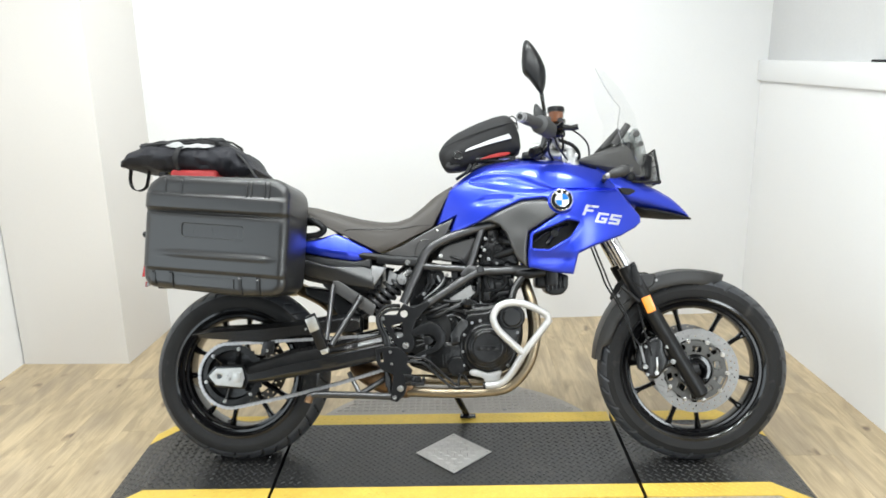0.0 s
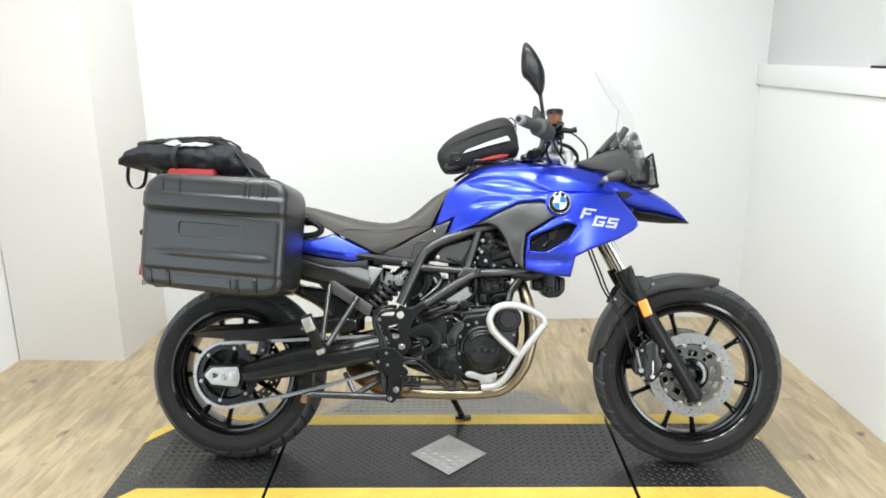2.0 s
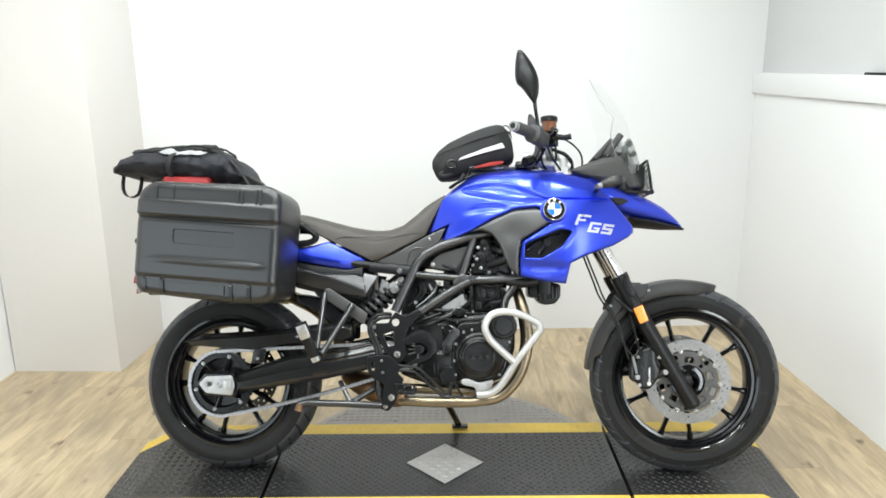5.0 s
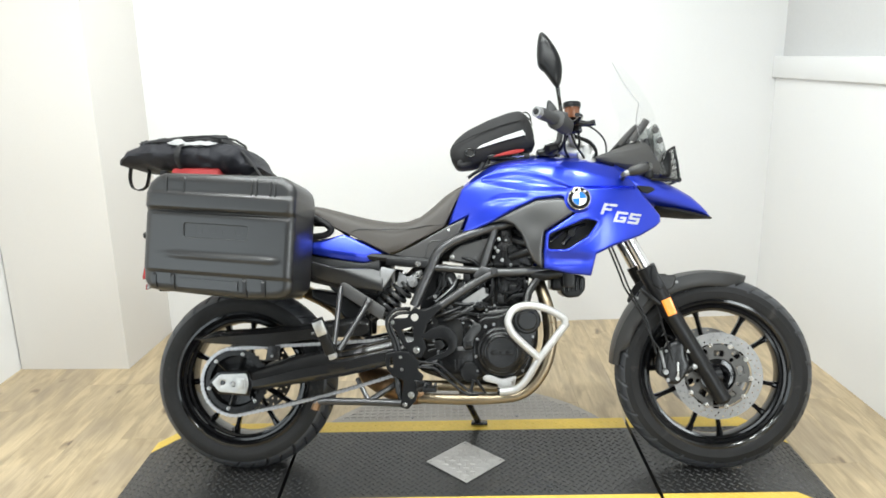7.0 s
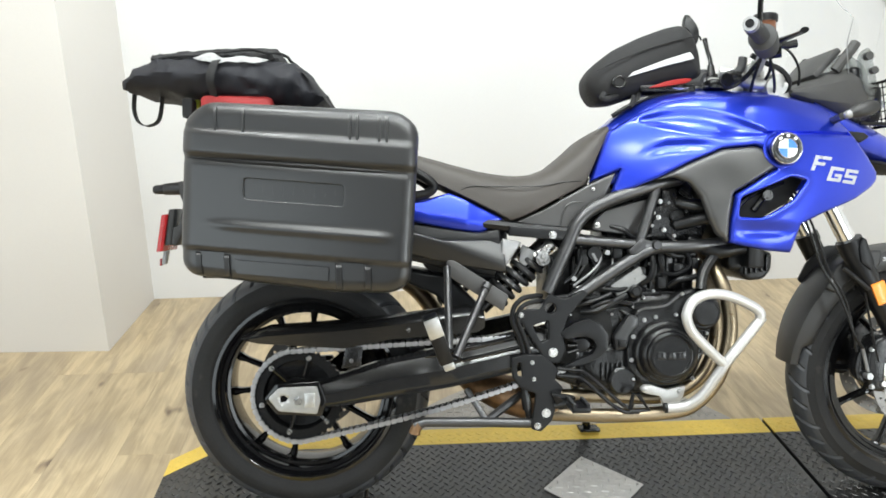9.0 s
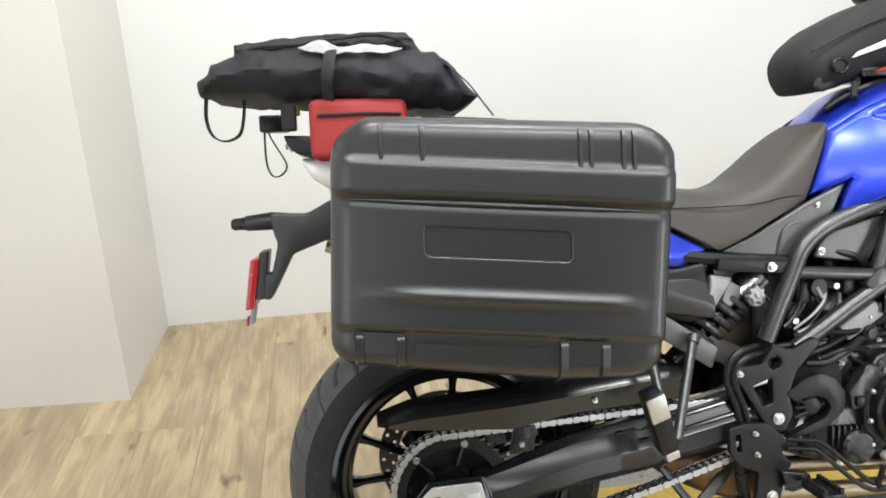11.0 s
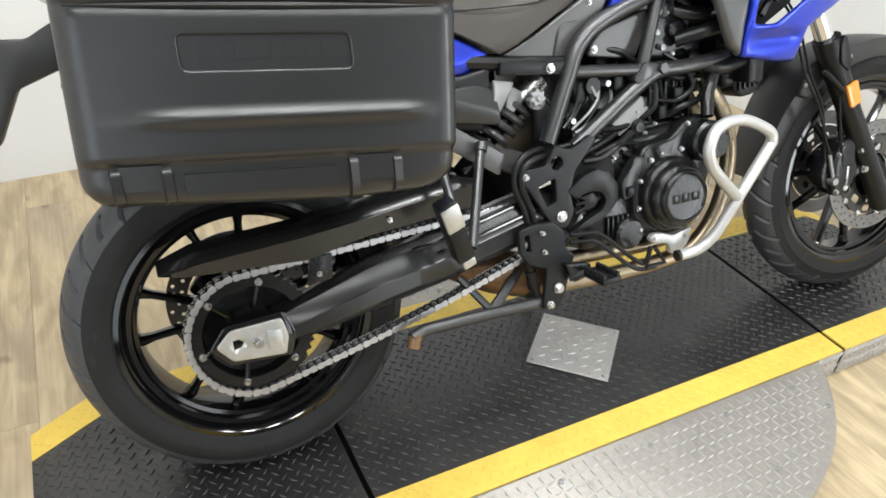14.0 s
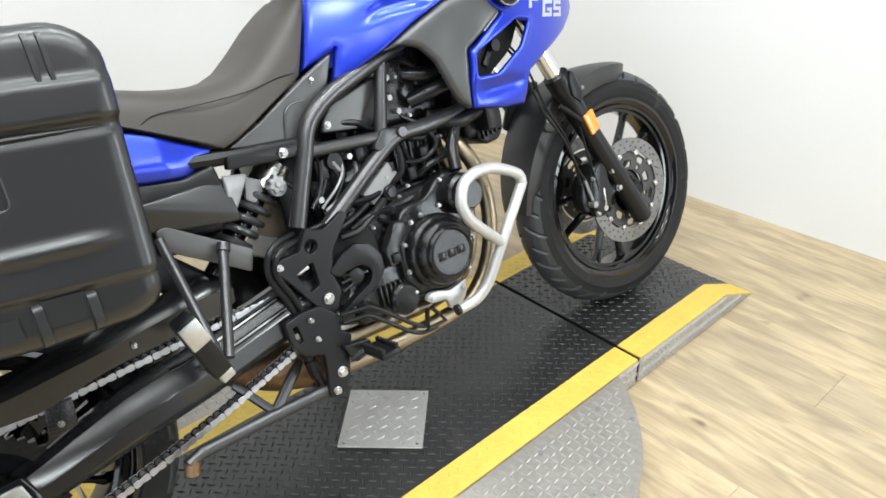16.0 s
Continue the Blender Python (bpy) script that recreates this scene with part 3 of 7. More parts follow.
def cover_plate():
    c = [(0.747 + 0.134 * math.sin(radians(90 * k)), 0.069 + 0.132 * math.cos(radians(90 * k))) for k in range(4)]
    v, f = plate(c, TOP + 0.0022, TOP + 0.0062, 0.001, 1)
    ob = tagged(new("cover_plate", mesh_of("cover_plate", [(a, cc, b) for a, b, cc in v], f, TREADPLATE)), "square aluminium tread cover plate screwed to the black mat", "plate")
    rows = []
    for i in range(-7, 8):
        for j in range(-7, 8):
            x, y = (i - j) * 0.0115, (i + j) * 0.0115
            if (i + j) % 2 == 0 and abs(x) + abs(y) < 0.115:
                rows.append((0.747 + x, 0.069 + y, radians(80 if i % 2 else -10)))
    tagged(part("tread", mesh_of("tread", *ribs(rows, 0.0115, TOP + 0.0061, tall=0.0022), TREADPLATE), ob), kind="stuff")
    for k in range(4):
        x, y = 0.747 + 0.117 * math.sin(radians(90 * k)), 0.069 + 0.115 * math.cos(radians(90 * k))
        v, f = lathe([(0.004, 0), (0.004, 0.0012), (0.0, 0.0016)], 12)
        part("screw", mesh_of("screw", [(a + x, cc + y, b + TOP + 0.0062) for a, b, cc in v], f, STEEL), ob)


cover_plate()

# ---- motorcycle ----
BIKE = tagged(new("motorcycle"), "metallic blue touring motorcycle leaning on its side stand", "motorcycle")
BIKE.matrix_world = pose(0.0, 0.068, 0.08, 0, 0, -1.85) @ pose(0, 0, 0, -17, 0, 0)


def bike(name, piece, mat, label="", parent=None, smooth=35.0):
    return part(name, mesh_of(name, *piece, mat, smooth), parent or BIKE, label)


def both(name, piece, mat, label="", parent=None, smooth=35.0):
    bike(name, piece, mat, label, parent, smooth)
    bike(name, flipped(piece), mat, label, parent, smooth)


# wheels: each is centred on its own axle
def drilled(r0, r1, y, thick, rows, per, hole, wave=0.0):
    """A brake disc ring with its holes."""
    outer = [((r1 + wave * math.cos(14 * a)) * math.sin(a), (r1 + wave * math.cos(14 * a)) * math.cos(a)) for a in (2 * math.pi * i / 112 for i in range(112))]
    holes = [circle(0, 0, r0, 56)]
    for i in range(per):
        for j in range(rows):
            r = r0 + (r1 - r0) * (j + 0.7 + 0.25 * ((i + j) % 2)) / (rows + 0.6)
            a = 2 * math.pi * (i + 0.4 * j) / per
            holes.append(circle(r * math.sin(a), r * math.cos(a), hole, 6))
    return shell(outer, lambda x, z: y, thick, 0.0, 0.014, holes, back=y + thick)


def tread_of(me, R, half, per):
    """Running surface paler and bluish for dust and reflected light, grooves dark for shade."""
    me.materials.append(TREADRUBBER)
    for f in me.polygons:
        k = f.index // per + (6 if f.center.y > 0 else 0)
        first, last = (0.12, 0.92) if k // 12 % 2 else (0.32, 0.82)
        groove = k % 12 == 0 and first < abs(f.center.y) / half < last
        if not groove and math.hypot(f.center.x, f.center.z) > R - 0.0335 + 0.006 * (abs(f.normal.y) > 0.93):
            f.material_index = 1


def wheel(name, x, R, half, rim_r, spin, label):
    w = [(rim_r + 0.004, -half * 0.80), (rim_r + 0.014, -half * 0.93), (rim_r + 0.035, -half), (R - 0.045, -half * 0.98), (R - 0.028, -half * 0.88),
         (R - 0.016, -half * 0.70), (R - 0.007, -half * 0.45), (R - 0.0015, -half * 0.2)]
    prof = w + [(R, 0)] + [(r, -y) for r, y in w[::-1]]
    dense = []
    for (r0, y0), (r1, y1) in zip(prof, prof[1:]):
        dense += [(r0 + (r1 - r0) * k / 3, y0 + (y1 - y0) * k / 3) for k in range(3)]
    dense.append(prof[-1])

    def grooves(a, r, y):
        if r < R - 0.036:
            return 0.0
        k = round(a / (2 * math.pi) * 432) + (6 if y > 0 else 0)
        first, last = (0.14, 0.90) if k // 12 % 2 else (0.34, 0.80)
        return 0.006 if k % 12 < 2 and first < abs(y) / half < last else 0.0

    ob = part(name, mesh_of(name, *lathe([(rim_r + 0.008, -half * 0.80), (rim_r + 0.010, -half * 0.88), (rim_r + 0.002, -half * 0.90), (rim_r - 0.008, -half * 0.80),
              (rim_r - 0.010, -half * 0.73), (rim_r - 0.018, -half * 0.71), (rim_r - 0.021, -half * 0.56), (rim_r - 0.028, -half * 0.53), (rim_r - 0.031, -half * 0.25), (rim_r - 0.031, half * 0.25), (rim_r - 0.028, half * 0.53), (rim_r - 0.021, half * 0.56), (rim_r - 0.018, half * 0.71), (rim_r - 0.010, half * 0.73), (rim_r - 0.008, half * 0.80),
              (rim_r + 0.002, half * 0.90), (rim_r + 0.010, half * 0.88), (rim_r + 0.008, half * 0.80), (rim_r - 0.004, half * 0.3), (rim_r - 0.004, -half * 0.3)], 96, closed=True), GLOSSBLACK), BIKE, label)
    ob.location = (x, 0, R)
    verts, faces = lathe(dense + [(rim_r - 0.003, half * 0.7), (rim_r - 0.003, -half * 0.7)], 432, closed=True, relief=grooves)
    # the grooves slant back from the crown to both shoulders
    turned = []
    for vx, vy, vz in verts:
        k = -0.16 * min(1.0, abs(vy) / half)
        turned.append((vx * math.cos(k) + vz * math.sin(k), vy, vz * math.cos(k) - vx * math.sin(k)))
    part("tyre", mesh_of("tyre", turned, faces, TYRE, 28), ob, "black tyre with slanted tread grooves")
    tread_of(ob.children[0].data, R, half, len(dense) + 2)
    part("hub", mesh_of("hub", *joined(lathe([(0.0, -0.062), (0.030, -0.062), (0.036, -0.045), (0.030, -0.02), (0.030, 0.02), (0.036, 0.045), (0.030, 0.062), (0.0, 0.062)], 32),
                                       lathe([(0.046, -0.016), (0.050, 0), (0.046, 0.016)], 32)), GLOSSBLACK), ob)
    spoke = mesh_of("spoke", *loft([[(u * w0, v * t0, z) for u, v in ((-1, -0.5), (-0.35, -1), (0.35, -1), (1, -0.5), (1, 0.5), (0.35, 1), (-0.35, 1), (-1, 0.5))]
                                    for z, w0, t0 in ((0.034, 0.013, 0.018), (0.06, 0.0085, 0.015), (rim_r - 0.05, 0.0068, 0.012), (rim_r - 0.027, 0.0105, 0.016))]), GLOSSBLACK)
    for k in range(5):
        for s in (-14, 14):
            sp = part("spoke", spoke, ob)
            sp.rotation_euler = (0, radians(spin + 72 * k + s), 0)
    return ob


REAR = wheel("rear_wheel", 0.008, 0.305, 0.079, 0.214, -9, "gloss black cast rear wheel")
REAR.location = (0.011, -0.007, 0.303)
FRONT = wheel("front_wheel", 1.564, 0.316, 0.056, 0.234, 43.5, "gloss black cast front wheel")
part("valve", mesh_of("valve", *tube([(-0.05, -0.01, -0.19), (-0.047, -0.03, -0.17)], 0.004), STEEL), REAR)

# brakes
for s in (-1, 1):
    d = part("brake_disc", mesh_of("brake_disc", *(lambda p: p if s < 0 else flipped(p))(drilled(0.105, 0.139, -0.083, 0.005, 2, 34, 0.0028)), DISC), FRONT, "drilled steel brake disc")
    slots = [circle(0, 0, 0.055, 40)]
    for k in range(10):
        a = radians(36 * k + 4)
        c, q = math.cos(a), math.sin(a)
        slot = [(0.011, 0.078), (0.0145, 0.086), (0.011, 0.0945), (-0.011, 0.0945), (-0.0145, 0.086), (-0.011, 0.078)] if k % 2 else [(0.0125, 0.062), (0.0155, 0.072), (0.012, 0.081), (-0.012, 0.081), (-0.0155, 0.072), (-0.0125, 0.062)]
        slots.append([(u * c + v * q, v * c - u * q) for u, v in slot])
        if k % 2:
            slots.append(circle(0.066 * math.sin(a), 0.066 * math.cos(a), 0.0065, 10))
    carrier = shell(circle(0, 0, 0.100, 80), lambda x, z: -0.082, 0.005, 0.001, 0.008, slots)
    ring = lathe([(0.030, -0.062), (0.030, -0.092), (0.036, -0.092), (0.040, -0.074), (0.056, -0.072), (0.056, -0.062)], 40)
    part("hub_ring", mesh_of("hub_ring", *(ring if s < 0 else flipped(ring)), GLOSSBLACK), d, "gloss black hub ring")
    part("disc_carrier", mesh_of("disc_carrier", *(carrier if s < 0 else flipped(carrier)), DARKDISC), d, "dark steel disc carrier with slots")
    if s < 0:
        for k in range(10):
            a = radians(36 * k + 22)
            part("rivet", mesh_of("rivet", *lathe([(0.0075, -0.079), (0.0075, -0.0875), (0.004, -0.0885), (0.0, -0.087)], 16, 0.101 * math.sin(a), 0.101 * math.cos(a)), STEEL), d)
part("brake_disc", mesh_of("brake_disc", *flipped(drilled(0.094, 0.132, -0.072, 0.005, 2, 30, 0.0040)), DARKDISC), REAR, "drilled dull steel rear brake disc")
bike("front_axle", joined(lathe([(0.0, -0.098), (0.007, -0.098), (0.012, -0.106), (0.012, 0.106), (0.007, 0.1), (0.0, 0.1)], 20, 1.564, 0.316)), STEEL, "steel wheel axle")

# chain drive
sx, sz, sr, fx, fz, fr = 0.006, 0.304, 0.1085, 0.622, 0.400, 0.044
teeth = [((0.103 if k % 2 else 0.110) * math.sin(2 * math.pi * k / 84), (0.103 if k % 2 else 0.110) * math.cos(2 * math.pi * k / 84)) for k in range(84)]
SPROCKET = part("sprocket", mesh_of("sprocket", *shell([(x - 0.004, z) for x, z in teeth], lambda x, z: -0.134, 0.007, 0.0, 0.02, [circle(-0.004, 0, 0.083, 40)], back=-0.126), ENGINE), REAR, "black toothed rear chain sprocket")
SPROCKET.location = (-0.003, 0.007, 0.002)
part("sprocket_carrier", mesh_of("sprocket_carrier", *lathe([(0.0, -0.10), (0.088, -0.10), (0.09, -0.122), (0.083, -0.125), (0.078, -0.112), (0.045, -0.108), (0.042, -0.135), (0.0, -0.135)], 48, -0.004), ENGINE), SPROCKET)
for k in range(6):
    a = radians(60 * k + 15)
    part("carrier_arm", mesh_of("carrier_arm", *tube([(-0.004 + 0.04 * math.sin(a), -0.118, 0.04 * math.cos(a)), (-0.004 + 0.085 * math.sin(a), -0.126, 0.085 * math.cos(a))], 0.011, 8, flat=0.5), ENGINE), SPROCKET)
for k in range(6):
    a = radians(60 * k + 15)
    part("bolt", mesh_of("bolt", *bolt(-0.004 + 0.09 * math.sin(a), -0.134, 0.09 * math.cos(a), 0.0075, 0.008), STEEL), SPROCKET)


def chain_line(n):
    """Points and headings along the closed chain."""
    d = Vector((fx - sx, fz - sz))
    lean, gap = math.atan2(d.y, d.x), d.length
    off = math.asin((sr - fr) / gap)
    a_top, a_low = lean + math.pi / 2 + off, lean - math.pi / 2 - off
    pts = []
    for k in range(40):
        a = a_top + (2 * math.pi - (a_top - a_low)) * k / 40
        pts.append(Vector((sx + sr * math.cos(a), sz + sr * math.sin(a))))
    low0, low1 = Vector((sx + sr * math.cos(a_low), sz + sr * math.sin(a_low))), Vector((fx + fr * math.cos(a_low), fz + fr * math.sin(a_low)))
    for k in range(30):
        t = k / 30
        p = low0.lerp(low1, t)
        p.y -= 0.012 * math.sin(math.pi * t)
        pts.append(p)
    for k in range(20):
        a = a_low + (a_top - a_low) * k / 20
        pts.append(Vector((fx + fr * math.cos(a), fz + fr * math.sin(a))))
    t0, t1 = Vector((fx + fr * math.cos(a_top), fz + fr * math.sin(a_top))), pts[0]
    pts += [t0.lerp(t1, k / 30) for k in range(30)]
    cum = [0.0]
    for a, b in zip(pts, pts[1:] + pts[:1]):
        cum.append(cum[-1] + (b - a).length)
    pts.append(pts[0])
    out = []
    for k in range(n):
        s = cum[-1] * k / n
        i = max(j for j in range(len(cum) - 1) if cum[j] <= s)
        a, b = pts[i], pts[i + 1]
        out.append((a.lerp(b, (s - cum[i]) / (cum[i + 1] - cum[i])), math.atan2(b.y - a.y, b.x - a.x)))
    return out


LINKS = chain_line(116)
CHAINOB = bike("chain", joined(*[lathe([(0.0055, -0.141), (0.0055, -0.119)], 8, p.x, p.y) for p, a in LINKS]), CHAIN, "greased steel drive chain")
bar = [(-0.0079 - 0.0072, 0), (-0.0079 - 0.005, 0.0058), (-0.0079 + 0.003, 0.0058), (0, 0.0038), (0.0079 - 0.003, 0.0058), (0.0079 + 0.005, 0.0058), (0.0079 + 0.0072, 0)]
bar = bar + [(x, -z) for x, z in bar[-2:0:-1]]
# inner links get a darker colour for the shaded gaps between outer plates
links = [mesh_of("link", *joined(plate(bar, y - 0.0013, y + 0.0013, 0.0005, 1), plate(bar, -0.26 - y - 0.0013, -0.26 - y + 0.0013, 0.0005, 1)), mat) for y, mat in ((-0.1425, CHAIN), (-0.1385, ENGINEGREY))]
for i, (p, a) in enumerate(LINKS):
    q = LINKS[(i + 1) % len(LINKS)][0]
    o = part("link", links[i % 2], CHAINOB)
    o.location, o.rotation_euler = ((p.x + q.x) / 2, 0, (p.y + q.y) / 2), (0, -math.atan2(q.y - p.y, q.x - p.x), 0)

# swingarm
def arm_side(s):
    top = lambda x: float(np.interp(x, [0.04, 0.075, 0.22, 0.36, 0.56, 0.60], [0.333, 0.345, 0.392, 0.418, 0.462, 0.452]))
    low = lambda x: float(np.interp(x, [0.04, 0.085, 0.36, 0.52, 0.60], [0.282, 0.278, 0.322, 0.358, 0.372]))
    rings = []
    for x in np.linspace(0.042, 0.602, 29):
        t, h = top(x), top(x) - low(x)
        rings.append([(x, s * y, t - v * h) for y, v in ((0.112, 0.02), (0.116, 0), (0.134, 0), (0.139, 0.03), (0.146, 0.10), (0.150, 0.13), (0.153, 0.22), (0.163, 0.46), (0.1655, 0.50), (0.1655, 0.80), (0.162, 0.88), (0.150, 1.0), (0.118, 1.0), (0.112, 0.97))])
    return loft(rings)


bike("swingarm", joined(arm_side(-1), arm_side(1), rbox(0.34, 0.46, -0.13, 0.13, 0.345, 0.41, 0.015)), SATIN, "satin black box-section swingarm", smooth=25)
for s in (0, 1):
    p = shell(cut_corners([(-0.062, 0.306), (-0.036, 0.331), (0.050, 0.334), (0.058, 0.300), (0.050, 0.268), (-0.038, 0.276)], 0.006), lambda x, z: -0.170, 0.004, 0.002, 0.012,
              [[(-0.034, 0.296), (-0.022, 0.298), (-0.016, 0.306), (-0.024, 0.313), (-0.034, 0.312)]])
    pl = bike("axle_plate", flipped(p) if s else p, ALLOY, "bare alloy chain adjuster plate")
    if not s:
        part("axle_nut", mesh_of("axle_nut", *joined(bolt(0.006, -0.170, 0.300, 0.011, 0.010), lathe([(0.005, -0.178), (0.005, -0.184), (0.0, -0.184)], 12, 0.006, 0.300)), STEEL), pl)
        part("adjuster", mesh_of("adjuster", *rbox(0.022, 0.046, -0.176, -0.169, 0.285, 0.318, 0.002), ALLOY), pl)
both("swingarm_rib", tube([(0.30, -0.150, 0.396), (0.36, -0.151, 0.404), (0.56, -0.151, 0.448)], 0.0045, 8, 4), GLOSSBLACK)
both("swingarm_rib", tube([(0.34, -0.158, 0.380), (0.40, -0.159, 0.390), (0.56, -0.160, 0.426)], 0.0045, 8, 4), GLOSSBLACK)
both("swingarm_end", plate(cut_corners([(-0.072, 0.304), (-0.044, 0.339), (0.055, 0.344), (0.072, 0.300), (0.060, 0.262), (-0.044, 0.268)], 0.006), -0.1665, -0.150, 0.003), GLOSSBLACK, "black swingarm end cap")
def guard():
    """A folded guard: a sloping top facet over an upright flank, drawn out to a point at the rear."""
    top = lambda x: float(np.interp(x, [-0.125, -0.066, 0.10, 0.214, 0.407, 0.44], [0.446, 0.466, 0.476, 0.487, 0.511, 0.502]))
    low = lambda x: float(np.interp(x, [-0.125, -0.09, 0.112, 0.216, 0.43, 0.44], [0.440, 0.430, 0.416, 0.436, 0.452, 0.462]))
    rings = []
    for x in np.linspace(-0.125, 0.44, 30):
        t, b = top(x), low(x)
        m = t - min(0.016, 0.45 * (t - b))
        rings.append([(x, -0.085, t - 0.004), (x, -0.086, t), (x, -0.134, t - 0.001), (x, -0.1395, t - 0.003), (x, -0.153, m + 0.002), (x, -0.1555, m - 0.002), (x, -0.1505, b + 0.001), (x, -0.1485, b), (x, -0.1475, b + 0.001), (x, -0.150, m - 0.003), (x, -0.134, t - 0.006)])
    return loft(rings)


bike("chain_guard", guard(), SATIN, "satin black plastic chain guard", smooth=20)
bike("guard_bracket", plate([(0.115, 0.42), (0.155, 0.42), (0.150, 0.375), (0.105, 0.370)], -0.15, -0.142, 0.002), ENGINEGREY)
bike("guard_bolt", bolt(0.128, -0.15, 0.388, 0.006), STEEL)
bike("guard_bolt", bolt(0.262, -0.156, 0.460, 0.006), STEEL)
bike("rear_hugger", joined(shell(cut_corners([(0.24, 0.60), (0.36, 0.58), (0.44, 0.50), (0.44, 0.44), (0.40, 0.44), (0.33, 0.53), (0.24, 0.57)], 0.01), lambda x, z: -0.075, 0.004, 0.01), flipped(shell(cut_corners([(0.24, 0.60), (0.36, 0.58), (0.44, 0.50), (0.44, 0.44), (0.40, 0.44), (0.33, 0.53), (0.24, 0.57)], 0.01), lambda x, z: -0.075, 0.004, 0.01)),
                          plate([(0.24, 0.60), (0.36, 0.58), (0.44, 0.50), (0.43, 0.49), (0.355, 0.572), (0.24, 0.592)], -0.07, 0.07, 0.001)), DARKPLASTIC, "black plastic rear mudguard")

# engine and what hangs on it
case = cut_corners([(0.575, 0.475), (0.62, 0.53), (0.72, 0.51), (0.80, 0.535), (0.93, 0.545), (0.985, 0.50), (0.985, 0.42), (0.955, 0.33), (0.88, 0.295), (0.70, 0.30), (0.60, 0.335)], 0.02)
ENG = bike("engine", plate(case, -0.135, 0.135, 0.02, 3), ENGINE, "black twin-cylinder engine casing")


def eng(name, piece, mat=ENGINE, label=""):
    return part(name, mesh_of(name, *piece, mat), ENG, label)


eng("clutch_cover", joined(lathe([(0.077, -0.12), (0.077, -0.178), (0.073, -0.184), (0.0685, -0.186), (0.066, -0.196), (0.060, -0.205), (0.0565, -0.2065), (0.0545, -0.213), (0.051, -0.216), (0.047, -0.2165), (0.0445, -0.2135), (0.0, -0.2125)], 64, 0.864, 0.403)), ENGINE, "round black clutch cover with a raised rim")
eng("clutch_surround", plate(cut_corners([(0.775, 0.46), (0.80, 0.51), (0.87, 0.515), (0.90, 0.545), (0.955, 0.555), (0.985, 0.52), (0.975, 0.46), (0.955, 0.38), (0.90, 0.315), (0.82, 0.315), (0.775, 0.36)], 0.02), -0.165, -0.12, 0.008, 3), ENGINE)
for x, z in ((0.789, 0.440), (0.815, 0.479), (0.842, 0.486), (0.890, 0.491), (0.905, 0.540), (0.981, 0.484), (0.964, 0.447), (0.958, 0.40), (0.932, 0.340), (0.785, 0.385), (0.789, 0.340)):
    eng("cover_bolt", bolt(x, -0.166, z, 0.0060, 0.006), BOLT)
eng("pump_cover", lathe([(0.043, -0.15), (0.043, -0.188), (0.038, -0.194), (0.033, -0.194), (0.031, -0.208), (0.027, -0.212), (0.0, -0.212)], 40, 0.945, 0.500), ENGINE, "round black water pump cover")
for k in range(3):
    eng("cast_bar", rbox(0.831 + 0.024 * k, 0.850 + 0.024 * k, -0.2150, -0.2110, 0.394, 0.411, 0.001), ENGINE)
# near-black backing, so the gap behind the sprocket cover looks shaded
eng("sprocket_backing", plate(round_outline([(0.60, 0.46), (0.625, 0.51), (0.68, 0.52), (0.735, 0.495), (0.745, 0.44), (0.72, 0.385), (0.66, 0.365), (0.605, 0.39)], 5), -0.142, -0.13, 0.004), HOLE)
COVER = eng("sprocket_cover", plate(cut_corners([(0.612, 0.452), (0.645, 0.475), (0.677, 0.485), (0.707, 0.474), (0.727, 0.446), (0.726, 0.415), (0.708, 0.396), (0.683, 0.383), (0.64, 0.371), (0.612, 0.366), (0.650, 0.386), (0.690, 0.402), (0.700, 0.420), (0.692, 0.436), (0.674, 0.444), (0.650, 0.442), (0.628, 0.436)], 0.006), -0.178, -0.160, 0.004), DARKPLASTIC, "black open sprocket cover with radiating fingers")
part("cover_core", mesh_of("cover_core", *plate(cut_corners([(0.651, 0.435), (0.675, 0.439), (0.689, 0.423), (0.679, 0.408), (0.655, 0.404)], 0.006), -0.170, -0.150, 0.003), DARKPLASTIC), COVER)
for x0, z0, x1, z1 in ((0.635, 0.437, 0.656, 0.429), (0.634, 0.420, 0.656, 0.421), (0.634, 0.403, 0.658, 0.411)):
    part("cover_finger", mesh_of("cover_finger", *tube([(x0, -0.166, z0), (x1, -0.166, z1)], 0.005, 8, flat=0.8), DARKPLASTIC), COVER)
eng("shift_bracket", plate(cut_corners([(0.743, 0.441), (0.765, 0.470), (0.780, 0.493), (0.802, 0.486), (0.800, 0.466), (0.778, 0.440), (0.774, 0.412), (0.748, 0.408)], 0.006), -0.168, -0.145, 0.004), CASE, "dark grey cast bracket beside the sprocket cover")
eng("connector", rbox(0.752, 0.772, -0.176, -0.160, 0.415, 0.434, 0.003), DARKPLASTIC)
for pts, r in (([(0.668, -0.150, 0.497), (0.70, -0.165, 0.502), (0.735, -0.165, 0.520), (0.775, -0.155, 0.538)], 0.0075), ([(0.69, -0.160, 0.508), (0.725, -0.170, 0.524), (0.755, -0.160, 0.522), (0.79, -0.150, 0.515)], 0.005), ([(0.655, -0.150, 0.512), (0.70, -0.155, 0.525), (0.74, -0.150, 0.540)], 0.006)):
    eng("hose", tube(pts, r, 8, 6), DARKPLASTIC)
eng("lower_case", rbox(0.66, 0.80, -0.15, 0.12, 0.31, 0.42, 0.02, 3))
for k in range(6):
    eng("fin", rbox(0.715 + 0.012 * k, 0.720 + 0.012 * k, -0.158, -0.148, 0.335, 0.375, 0.001))
eng("oil_filter", disc(0.033, -0.17, -0.12, 0.765, 0.335, 28, 0.005), ENGINE)
